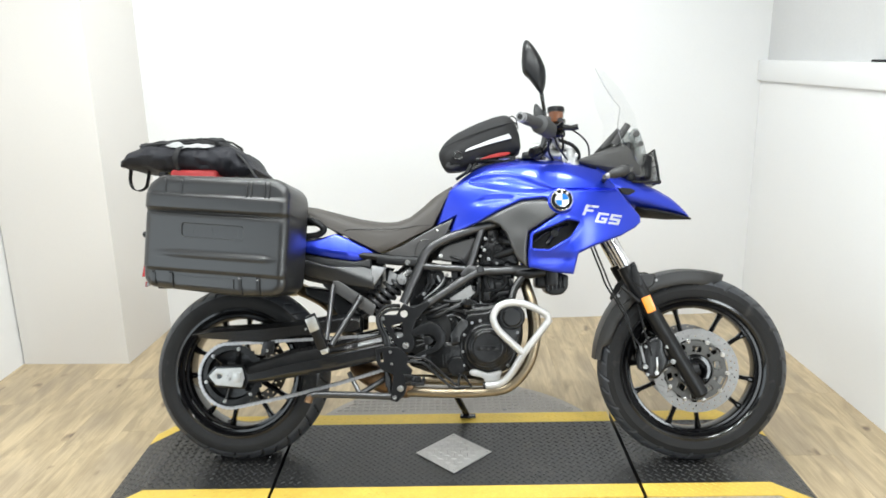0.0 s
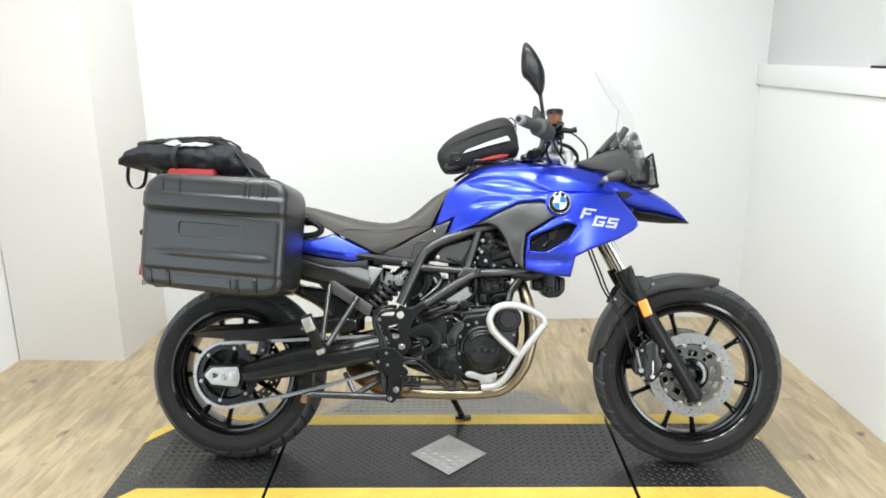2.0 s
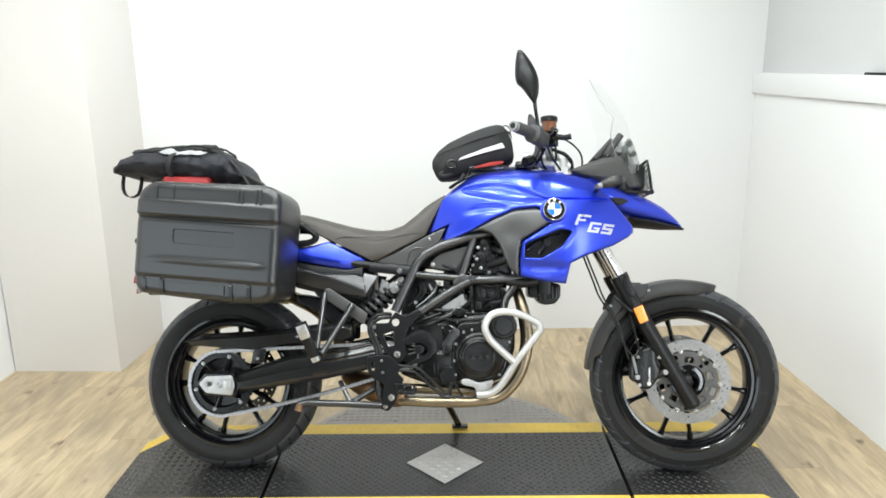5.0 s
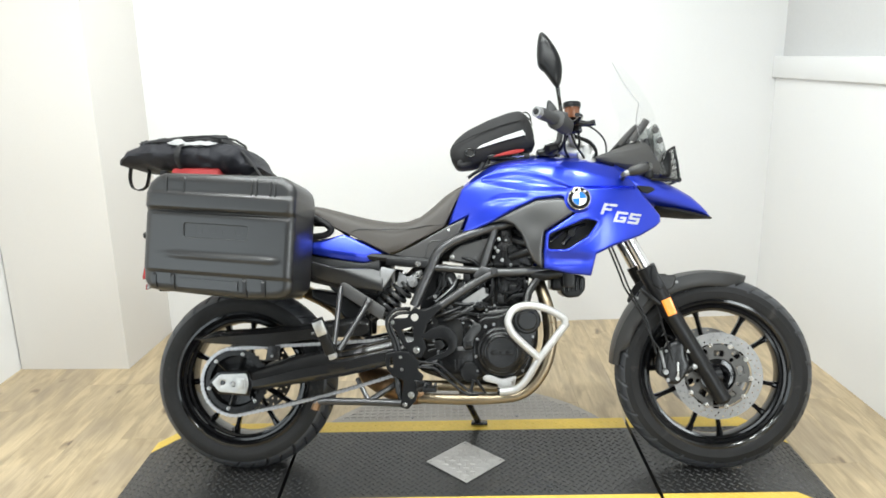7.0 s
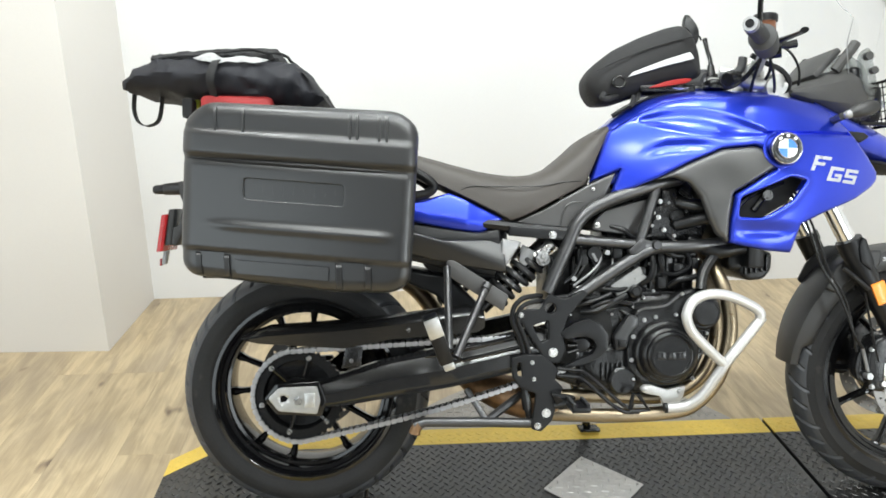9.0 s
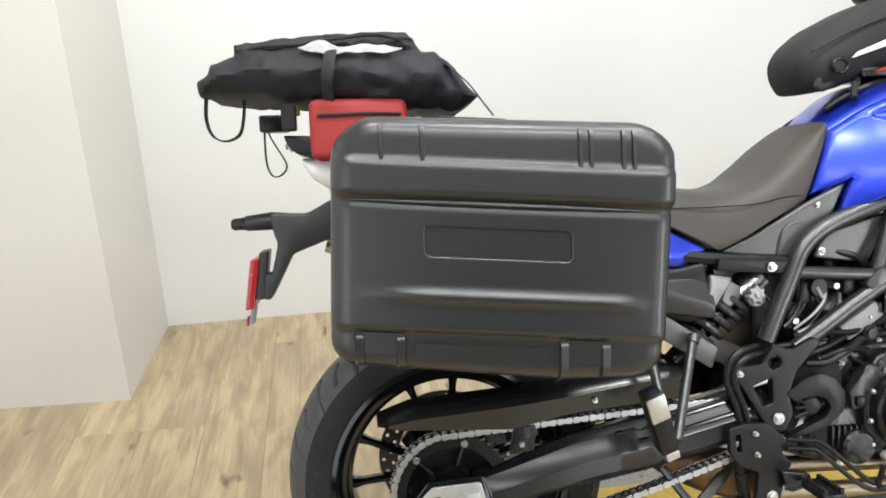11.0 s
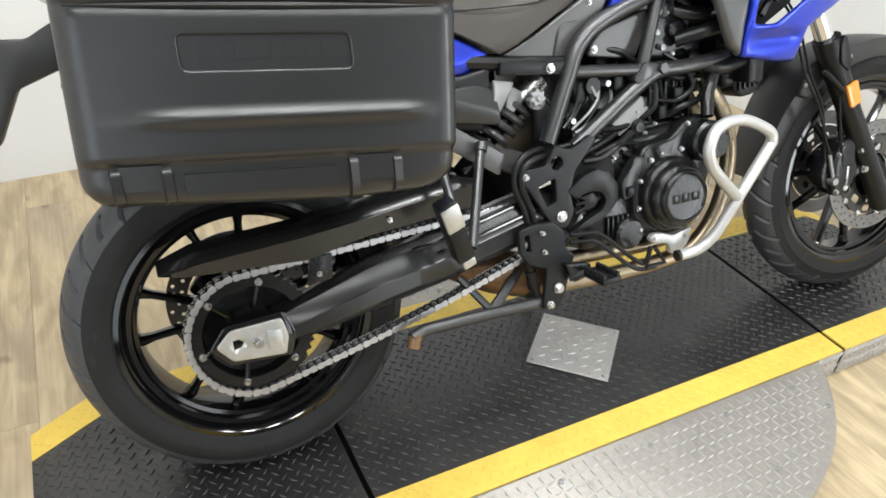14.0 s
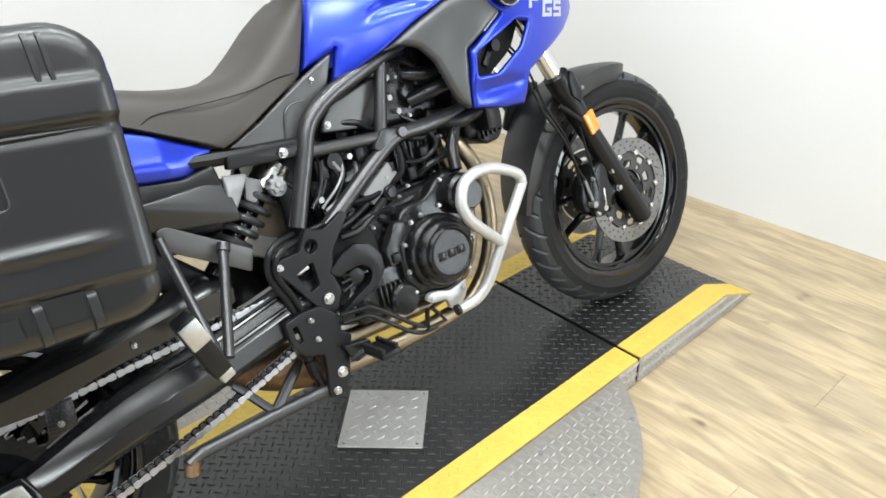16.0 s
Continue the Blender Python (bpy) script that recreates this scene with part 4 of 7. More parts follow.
eng("starter", lathe([(0.0, -0.13), (0.028, -0.13), (0.03, -0.125), (0.03, 0.05), (0.0, 0.05)], 28, 0.735, 0.555), ENGINEGREY)
cyl = [(0.800, 0.525), (0.945, 0.545), (0.965, 0.665), (0.845, 0.67)]
eng("cylinder_block", plate(cyl, -0.115, 0.115, 0.012, 3), ENGINE)
eng("block_panel", moved(rbox(-0.030, 0.030, -0.124, -0.105, -0.045, 0.045, 0.006), Matrix.Translation((0.872, 0, 0.602)) @ Matrix.Rotation(radians(6), 4, "Y")))
eng("block_panel", moved(rbox(-0.016, 0.016, -0.120, -0.105, -0.040, 0.045, 0.005), Matrix.Translation((0.928, 0, 0.602)) @ Matrix.Rotation(radians(6), 4, "Y")))
for k in range(6):
    eng("block_rib", rbox(0.838 + 0.020 * k, 0.844 + 0.020 * k, -0.130, -0.110, 0.548, 0.650, 0.002))
for pts, r in (([(0.845, -0.128, 0.655), (0.87, -0.142, 0.640), (0.90, -0.142, 0.628), (0.945, -0.135, 0.632)], 0.0055), ([(0.815, -0.135, 0.560), (0.835, -0.148, 0.580), (0.840, -0.146, 0.620), (0.83, -0.135, 0.648)], 0.0065), ([(0.885, -0.13, 0.555), (0.905, -0.148, 0.572), (0.945, -0.148, 0.580), (0.975, -0.138, 0.60)], 0.007), ([(0.74, -0.12, 0.700), (0.775, -0.132, 0.690), (0.80, -0.130, 0.672), (0.84, -0.132, 0.676)], 0.006)):
    eng("hose", tube(pts, r, 8, 6), DARKPLASTIC)
for x, z, w, h in ((0.865, 0.565, 0.020, 0.026), (0.905, 0.600, 0.024, 0.020), (0.945, 0.610, 0.016, 0.028), (0.758, 0.635, 0.022, 0.026), (0.820, 0.590, 0.014, 0.022)):
    eng("connector", rbox(x - w / 2, x + w / 2, -0.142, -0.118, z - h / 2, z + h / 2, 0.003), DARKPLASTIC)
eng("cylinder_head", plate(cut_corners([(0.835, 0.668), (0.97, 0.664), (0.995, 0.735), (0.93, 0.775), (0.85, 0.745)], 0.012), -0.12, 0.12, 0.01, 3), ENGINEGREY)
for x, z in ((0.845, 0.70), (0.85, 0.73), (0.885, 0.755), (0.93, 0.765), (0.96, 0.70), (0.90, 0.675)):
    eng("head_bolt", bolt(x, -0.121, z, 0.006, 0.006), BOLT)
eng("cam_cap", disc(0.018, -0.132, -0.11, 0.905, 0.722, 20, 0.003))
eng("cam_cap", disc(0.018, -0.132, -0.11, 0.955, 0.735, 20, 0.003))
eng("throttle_body", joined(rbox(0.745, 0.835, -0.085, 0.085, 0.60, 0.70, 0.012), lathe([(0.0, -0.11), (0.02, -0.11), (0.02, -0.08)], 20, 0.79, 0.66)), ENGINE)
eng("regulator", moved(rbox(-0.042, 0.042, -0.142, -0.105, -0.0165, 0.0165, 0.003), Matrix.Translation((0.785, 0, 0.568)) @ Matrix.Rotation(radians(-33), 4, "Y")), PALEGREY, "pale grey regulator box")
for pts in ([(0.655, -0.13, 0.558), (0.69, -0.135, 0.585), (0.715, -0.13, 0.61), (0.725, -0.12, 0.635)], [(0.66, -0.135, 0.552), (0.71, -0.138, 0.575), (0.745, -0.13, 0.60), (0.752, -0.12, 0.64)]):
    eng("wire", tube(pts, 0.003, 8, 6), BAREND)
eng("plug_cap", lathe([(0.0, -0.132), (0.016, -0.132), (0.018, -0.128), (0.018, -0.09)], 18, 0.705, 0.635), DARKPLASTIC)
eng("air_box", rbox(0.66, 0.86, -0.085, 0.085, 0.69, 0.80, 0.02), DARKPLASTIC)
eng("intake", joined(rbox(0.80, 0.96, -0.10, 0.10, 0.72, 0.815, 0.02), tube([(0.90, -0.10, 0.76), (0.95, -0.135, 0.745), (0.99, -0.14, 0.75)], 0.018, 12, 4)), ENGINE)
eng("idle_valve", joined(rbox(0.868, 0.905, -0.125, -0.09, 0.745, 0.79, 0.005), tube([(0.915, -0.115, 0.785), (0.935, -0.13, 0.76), (0.925, -0.13, 0.73)], 0.006, 8, 4)), ENGINEGREY)
for x, z in ((0.862, 0.758), (0.858, 0.720), (0.872, 0.690)):
    eng("clip", lathe([(0.006, -0.115), (0.006, -0.132), (0, -0.133)], 10, x, z), BOLT)
eng("battery_tray", rbox(0.60, 0.70, -0.08, 0.08, 0.50, 0.68, 0.012), DARKPLASTIC)
eng("rear_head_box", rbox(0.655, 0.80, -0.10, 0.10, 0.50, 0.63, 0.012), ENGINE)
for pts, r in (([(0.665, -0.10, 0.655), (0.70, -0.125, 0.62), (0.72, -0.12, 0.56), (0.69, -0.115, 0.53)], 0.004), ([(0.735, -0.11, 0.64), (0.715, -0.13, 0.60), (0.68, -0.13, 0.56), (0.655, -0.13, 0.555)], 0.0035),
               ([(0.76, -0.11, 0.655), (0.80, -0.125, 0.64), (0.815, -0.12, 0.60), (0.80, -0.12, 0.56)], 0.004), ([(0.695, -0.10, 0.66), (0.685, -0.12, 0.61), (0.65, -0.125, 0.56)], 0.003),
               ([(0.88, -0.115, 0.68), (0.91, -0.145, 0.65), (0.93, -0.15, 0.61), (0.90, -0.14, 0.585), (0.86, -0.13, 0.59)], 0.005)):
    eng("hose", tube(pts, r, 8, 6), DARKPLASTIC)
eng("relay", rbox(0.665, 0.692, -0.125, -0.09, 0.605, 0.645, 0.004), DARKPLASTIC)
eng("sensor", tube([(0.700, -0.13, 0.635), (0.710, -0.133, 0.615)], 0.004), BAREND)
for x, y, z in ((0.733, -0.142, 0.637), (0.655, -0.138, 0.575), (0.765, -0.138, 0.65)):
    eng("sensor", lathe([(0.006, -0.12), (0.006, y), (0, y)], 12, x, z), BOLT)

for x, z, r in ((0.70, 0.525, 0.020), (0.80, 0.545, 0.016), (0.63, 0.50, 0.014)):
    eng("boss", lathe([(0.0, -0.152), (r * 0.6, -0.152), (r * 0.7, -0.148), (r, -0.146), (r, -0.12)], 18, x, z), ENGINE)
for x, z in ((0.645, 0.49), (0.70, 0.505), (0.745, 0.49), (0.755, 0.43), (0.735, 0.375), (0.66, 0.355), (0.82, 0.53), (0.845, 0.545), (0.80, 0.575), (0.93, 0.575), (0.95, 0.62), (0.835, 0.61)):
    eng("case_bolt", bolt(x, -0.139, z, 0.0045, 0.006), BOLT)
for k in range(4):
    eng("case_rib", tube([(0.765, -0.137, 0.52 - 0.02 * k), (0.795, -0.145, 0.505 - 0.025 * k)], 0.005, 6), ENGINE)
for pts, r in (([(0.66, -0.125, 0.545), (0.70, -0.14, 0.552), (0.76, -0.14, 0.548), (0.80, -0.13, 0.56)], 0.007), ([(0.61, -0.14, 0.53), (0.66, -0.15, 0.535), (0.70, -0.145, 0.525)], 0.006), ([(0.82, -0.115, 0.64), (0.80, -0.13, 0.60), (0.805, -0.13, 0.56), (0.83, -0.12, 0.545)], 0.006),
               ([(0.66, -0.105, 0.67), (0.675, -0.125, 0.64), (0.66, -0.13, 0.59), (0.63, -0.14, 0.565)], 0.004), ([(0.60, -0.12, 0.63), (0.615, -0.135, 0.60), (0.605, -0.14, 0.57)], 0.005), ([(0.865, -0.12, 0.66), (0.86, -0.135, 0.62), (0.875, -0.13, 0.575)], 0.005)):
    eng("hose", tube(pts, r, 8, 6), DARKPLASTIC)
eng("cylinder_flange", rbox(0.83, 0.965, -0.125, 0.125, 0.650, 0.664, 0.003), ENGINEGREY)
eng("cylinder_flange", rbox(0.805, 0.955, -0.125, 0.125, 0.528, 0.542, 0.003), ENGINEGREY)
eng("water_pipe", tube([(0.943, -0.18, 0.55), (0.955, -0.165, 0.59), (0.985, -0.15, 0.63)], 0.013, 12, 5), ENGINE)

# cooling
bike("radiator", rbox(1.06, 1.10, -0.17, 0.17, 0.60, 0.84, 0.006), DARKPLASTIC, "black radiator behind the fairing")
bike("radiator_fan", joined(rbox(1.02, 1.06, -0.12, 0.12, 0.66, 0.82, 0.01), disc(0.03, -0.16, -0.1, 1.06, 0.78, 20)), DARKPLASTIC)
HORN = bike("horn", joined(rbox(1.030, 1.078, -0.13, 0.02, 0.590, 0.642, 0.012, 3), plate(cut_corners([(1.058, 0.582), (1.062, 0.632), (1.096, 0.646), (1.138, 0.634), (1.136, 0.592), (1.118, 0.570), (1.080, 0.566)], 0.010), -0.132, 0.0, 0.008, 3)), DARKPLASTIC, "black finned horn unit under the fairing")
for k in range(5):
    part("fin", mesh_of("fin", *rbox(1.066 + 0.013 * k, 1.071 + 0.013 * k, -0.139, -0.130, 0.582 + 0.002 * k, 0.630, 0.001), ENGINE), HORN)
part("bracket", mesh_of("bracket", *tube([(1.06, -0.10, 0.62), (1.085, -0.12, 0.650), (1.09, -0.12, 0.68)], 0.006, 8), ENGINE), HORN)
bike("coolant_hose", tube([(0.93, -0.13, 0.665), (0.985, -0.15, 0.640), (1.04, -0.15, 0.645), (1.09, -0.14, 0.65)], 0.017, 12, 6), DARKPLASTIC, "black coolant hose")
bike("coolant_hose", tube([(0.90, -0.13, 0.70), (0.95, -0.16, 0.715), (1.00, -0.165, 0.725), (1.05, -0.15, 0.74)], 0.014, 12, 6), DARKPLASTIC)

# frame
def frame_side(s):
    def m(pts):
        return [(x, -s * y, z) for x, z, y in pts]
    A = [(0.905, 0.81, 0.128), (0.85, 0.798, 0.138), (0.79, 0.779, 0.142), (0.733, 0.759, 0.143), (0.688, 0.735, 0.143), (0.66, 0.705, 0.143), (0.640, 0.66, 0.145), (0.612, 0.60, 0.148), (0.588, 0.545, 0.150)]
    L = [(1.02, 0.659, 0.14), (0.96, 0.654, 0.15), (0.90, 0.650, 0.152), (0.84, 0.647, 0.15), (0.78, 0.616, 0.15), (0.71, 0.570, 0.15), (0.645, 0.527, 0.15)]
    return joined(tube(m(A), 0.0158, 16, 4), tube(m(L), 0.0150, 14, 4), tube(m([(0.852, 0.797, 0.138), (0.803, 0.645, 0.148)]), 0.0125, 12), tube(m([(0.646, 0.668, 0.144), (0.812, 0.655, 0.148)]), 0.0118, 12),
                  tube(m([(0.90, 0.81, 0.13), (1.0, 0.86, 0.09), (1.14, 0.93, 0.03)]), 0.016, 12), tube(m([(1.02, 0.672, 0.14), (1.08, 0.76, 0.08), (1.15, 0.88, 0.03)]), 0.016, 12))


for s in (-1, 1):
    bike("tube_cap", lathe([(0.0, s * 0.170), (0.0095, s * 0.170), (0.0115, s * 0.167), (0.0115, s * 0.145)], 20, 0.844, 0.655), FRAME)
both("frame", frame_side(1), FRAME, "graphite tubular trellis frame")
bike("steering_head", tube([(1.125, 0, 0.99), (1.185, 0, 0.86)], 0.032, 20), FRAME)
both("frame_casting", plate(cut_corners([(0.775, 0.640), (0.805, 0.672), (0.845, 0.662), (0.835, 0.635), (0.80, 0.618)], 0.008), -0.163, -0.137, 0.005), FRAME)
both("subframe_rail", tube([(0.655, -0.128, 0.684), (0.55, -0.128, 0.693), (0.40, -0.128, 0.712), (0.10, -0.12, 0.775), (-0.10, -0.10, 0.80)], 0.0135, 8), DARKPLASTIC, "black rear subframe rail")
for x, z in ((0.601, 0.680),):
    bike("frame_bolt", bolt(x, -0.147, z, 0.0110, 0.008), STEEL)
bike("frame_lug", plate(cut_corners([(0.55, 0.675), (0.62, 0.672), (0.64, 0.655), (0.63, 0.69), (0.56, 0.704)], 0.006), -0.138, -0.125, 0.003), FRAME)

# footrest hangers
hang = cut_corners([(0.507, 0.492), (0.519, 0.507), (0.567, 0.508), (0.578, 0.528), (0.590, 0.545), (0.606, 0.536), (0.627, 0.532), (0.668, 0.552), (0.680, 0.543), (0.632, 0.490), (0.619, 0.449), (0.628, 0.412), (0.611, 0.380), (0.580, 0.385), (0.556, 0.424), (0.526, 0.473)], 0.005)
HANG = bike("footrest_hanger", shell(hang, lambda x, z: -0.176, 0.010, 0.0025, 0.009, [cut_corners([(0.549, 0.470), (0.586, 0.482), (0.588, 0.436), (0.568, 0.430)], 0.005), circle(0.591, 0.510, 0.0125, 16)]), DARKPLASTIC, "black cast footrest hanger")
low = cut_corners([(0.499, 0.397), (0.531, 0.404), (0.574, 0.402), (0.611, 0.367), (0.600, 0.345), (0.620, 0.326), (0.606, 0.288), (0.594, 0.248), (0.569, 0.222), (0.545, 0.229), (0.553, 0.282), (0.556, 0.312), (0.519, 0.326), (0.501, 0.352)], 0.005)
part("hanger_rib", mesh_of("hanger_rib", *tube([(0.552, -0.170, 0.470), (0.578, -0.170, 0.476)], 0.004, 8), STEEL), HANG)
part("heel_guard", mesh_of("heel_guard", *shell(low, lambda x, z: -0.184, 0.008, 0.0025, 0.009, [cut_corners([(0.511, 0.384), (0.520, 0.386), (0.524, 0.352), (0.514, 0.354)], 0.003)]), DARKPLASTIC), HANG, "black heel guard plate")
for x, z, r in ((0.597, 0.407, 0.0130), (0.580, 0.267, 0.0125), (0.560, 0.237, 0.0095), (0.522, 0.495, 0.0075), (0.547, 0.386, 0.0060), (0.551, 0.347, 0.0060)):
    part("bolt", mesh_of("bolt", *bolt(x, -0.177 if z > 0.4 else -0.185, z, r, 0.008), STEEL), HANG)
PEG = bike("footrest", rbox(0.622, 0.664, -0.272, -0.198, 0.288, 0.300, 0.003), DARKPLASTIC, "black serrated rider footrest")
for k in range(8):
    for x in (0.624, 0.654):
        part("tooth", mesh_of("tooth", *rbox(x, x + 0.008, -0.270 + 0.009 * k, -0.265 + 0.009 * k, 0.298, 0.309, 0.001, 1), DARKPLASTIC), PEG)
bike("footrest_pivot", joined(plate(cut_corners([(0.588, 0.318), (0.646, 0.308), (0.646, 0.284), (0.606, 0.276)], 0.006), -0.200, -0.184, 0.003), tube([(0.60, -0.19, 0.285), (0.63, -0.205, 0.294)], 0.008, 10)), ENGINE, "black footrest pivot")
bike("brake_pedal", joined(tube([(0.605, -0.190, 0.372), (0.645, -0.195, 0.368), (0.672, -0.198, 0.360), (0.752, -0.205, 0.290), (0.775, -0.210, 0.284)], 0.0045, 8, 4), tube([(0.605, -0.190, 0.356), (0.640, -0.195, 0.353), (0.664, -0.198, 0.346), (0.744, -0.205, 0.278), (0.790, -0.215, 0.274)], 0.0045, 8, 4),
                         tube([(0.768, -0.212, 0.282), (0.776, -0.215, 0.318), (0.786, -0.215, 0.316), (0.812, -0.215, 0.278), (0.768, -0.212, 0.276)], 0.005, 8)), DARKPLASTIC, "black brake pedal with twin arms")
bike("brake_cylinder", joined(tube([(0.530, -0.160, 0.33), (0.545, -0.160, 0.25)], 0.009, 10), tube([(0.535, -0.160, 0.305), (0.540, -0.160, 0.27)], 0.012, 10)), ENGINE)
for dx, dy, r in ((0.0, 0.0, 0.0062), (0.012, -0.004, 0.0058)):
    bike("cable_loom", tube([(0.575 + dx, -0.150 + dy, 0.536 - dx), (0.552 + dx, -0.160 + dy, 0.537 - dx), (0.525 + dx, -0.168 + dy, 0.531 - 0.8 * dx), (0.506 + dx, -0.170 + dy, 0.510 - 0.4 * dx), (0.504 + dx, -0.168 + dy, 0.478), (0.522 + dx, -0.166 + dy, 0.434), (0.531 + dx, -0.165 + dy, 0.400)], r, 10, 6), DARKPLASTIC, "black hose looped behind the footrest hanger")

# passenger footrest
both("passenger_bracket", joined(tube([(0.352, -0.150, 0.605), (0.351, -0.262, 0.430)], 0.0085, 12), tube([(0.444, -0.160, 0.562), (0.366, -0.262, 0.415)], 0.0088, 12), tube([(0.446, -0.160, 0.566), (0.440, -0.166, 0.555)], 0.0115, 12)), FRAME, "graphite passenger footrest bracket")
both("bracket_plate", plate(cut_corners([(0.350, 0.620), (0.368, 0.622), (0.497, 0.538), (0.484, 0.500), (0.352, 0.586)], 0.006), -0.152, -0.142, 0.002), PANELGREY, "dark grey footrest bracket plate")
pp = moved(rbox(-0.016, 0.016, -0.016, 0.016, -0.058, 0.058, 0.004), Matrix.Translation((0.325, -0.285, 0.460)) @ Matrix.Rotation(radians(-20), 4, "Y") @ Matrix.Rotation(radians(12), 4, "X"))
both("passenger_footrest", pp, DARKPLASTIC, "black rubber passenger footrest folded up")
tip = Matrix.Translation((0.325, -0.285, 0.460)) @ Matrix.Rotation(radians(-20), 4, "Y") @ Matrix.Rotation(radians(12), 4, "X")
bike("footrest_tip", moved(rbox(-0.0165, 0.0165, -0.0185, -0.010, 0.008, 0.054, 0.003), tip), ALLOY, "bright alloy footrest tip")
bike("footrest_tip", moved(joined(rbox(-0.010, 0.014, -0.014, 0.012, -0.074, -0.056, 0.003)), tip), ALLOY)

# shock absorber
a, b = Vector((0.462, -0.078, 0.520)), Vector((0.605, -0.078, 0.650))
axis = (b - a).normalized()
n1 = axis.cross(Vector((0, 1, 0))).normalized()
n2 = axis.cross(n1)
coil = [a + axis * ((b - a).length * (0.05 + 0.72 * k / 108)) + 0.031 * (math.cos(2 * math.pi * k / 18) * n1 + math.sin(2 * math.pi * k / 18) * n2) for k in range(109)]
SHOCK = bike("shock_absorber", joined(tube([a - axis * 0.03, b], 0.018, 16), tube([a, a + axis * 0.012], 0.034, 20), tube([a + axis * 0.145, b], 0.030, 20)), ENGINE, "rear shock absorber with a pale spring")
part("spring", mesh_of("spring", *tube(coil, 0.0072, 8), SPRING), SHOCK, "grey coil spring")
part("reservoir", mesh_of("reservoir", *tube([b - axis * 0.050, b - axis * 0.046, b + axis * 0.008, b + axis * 0.012], [0.026, 0.0315, 0.0315, 0.026], 20), STEEL), SHOCK)
part("preload_knob", mesh_of("preload_knob", *joined(shell([((0.0155 + 0.0026 * math.cos(7 * t)) * math.sin(t) + 0.580, (0.0155 + 0.0026 * math.cos(7 * t)) * math.cos(t) + 0.628) for t in (2 * math.pi * k / 42 for k in range(42))], lambda x, z: -0.138, 0.014, 0.003, 0.01), disc(0.006, -0.142, -0.137, 0.580, 0.628, 14), disc(0.017, -0.132, -0.118, 0.582, 0.622, 20))
     , BAREND), SHOCK, "grey star-shaped preload knob")

both("shock_mount", plate(cut_corners([(0.536, 0.656), (0.564, 0.640), (0.562, 0.618), (0.542, 0.603), (0.527, 0.615)], 0.004), -0.108, -0.098, 0.002), BAREND, "grey shock mount plate")

# exhaust
bike("exhaust_header", tube([(0.985, -0.06, 0.655), (0.998, -0.12, 0.60), (1.018, -0.15, 0.53), (1.026, -0.155, 0.44), (0.998, -0.155, 0.338), (0.935, -0.15, 0.268), (0.85, -0.145, 0.250), (0.74, -0.14, 0.246), (0.60, -0.125, 0.248)], 0.0168, 16, 6), EXHAUST, "heat-tinted steel exhaust header")
bike("exhaust_header", tube([(0.985, 0.02, 0.655), (1.00, -0.03, 0.60), (1.016, -0.07, 0.52), (1.02, -0.09, 0.43), (0.99, -0.10, 0.345), (0.93, -0.105, 0.296), (0.86, -0.105, 0.280), (0.74, -0.10, 0.283), (0.60, -0.09, 0.285)], 0.0165, 16, 6), EXHAUST, "heat-tinted steel exhaust header")
bike("exhaust_collector", tube([(0.62, -0.105, 0.262), (0.58, -0.10, 0.268), (0.50, -0.07, 0.285), (0.42, 0.0, 0.31), (0.40, 0.07, 0.34)], [0.034, 0.046, 0.046, 0.034, 0.028], 18, 5), RUST, "brown heat-stained exhaust collector")
bike("link_pipe", tube([(0.41, 0.06, 0.33), (0.36, 0.115, 0.42), (0.28, 0.135, 0.53), (0.15, 0.14, 0.60)], 0.024, 14, 5), EXHAUST)
bike("muffler", joined(tube([(0.17, 0.145, 0.590), (0.13, 0.145, 0.606), (-0.145, 0.13, 0.715), (-0.163, 0.128, 0.724), (-0.178, 0.127, 0.731)], [0.03, 0.050, 0.052, 0.046, 0.040], 24), tube([(-0.125, 0.13, 0.708), (-0.140, 0.13, 0.713)], 0.055, 24), tube([(-0.17, 0.127, 0.728), (-0.207, 0.126, 0.738)], 0.016, 16)), STEEL, "brushed steel muffler")

# engine guard
bike("engine_guard", joined(tube([(0.856, -0.204, 0.280), (0.880, -0.206, 0.281), (0.908, -0.212, 0.289), (0.938, -0.222, 0.318), (0.979, -0.234, 0.385), (1.052, -0.238, 0.480), (1.058, -0.239, 0.493), (1.048, -0.240, 0.513), (0.990, -0.243, 0.541), (0.940, -0.247, 0.548), (0.903, -0.250, 0.537), (0.886, -0.252, 0.513), (0.884, -0.252, 0.492), (0.898, -0.250, 0.462), (0.936, -0.243, 0.424), (0.976, -0.235, 0.388)], 0.0116, 14, 6)), SILVER, "silver tubular engine guard")
bike("guard_plug", tube([(0.858, -0.204, 0.280), (0.851, -0.2035, 0.280)], [0.0122, 0.0115], 14), DARKPLASTIC, "black end plug")
bike("guard_foot", joined(plate(cut_corners([(0.803, 0.318), (0.813, 0.328), (0.830, 0.328), (0.864, 0.316), (0.912, 0.326), (0.905, 0.296), (0.880, 0.270), (0.858, 0.276), (0.852, 0.300), (0.812, 0.308)], 0.007), -0.180, -0.165, 0.004), bolt(0.815, -0.18, 0.318, 0.007), bolt(0.895, -0.18, 0.312, 0.007)), SILVER, "silver engine guard foot")

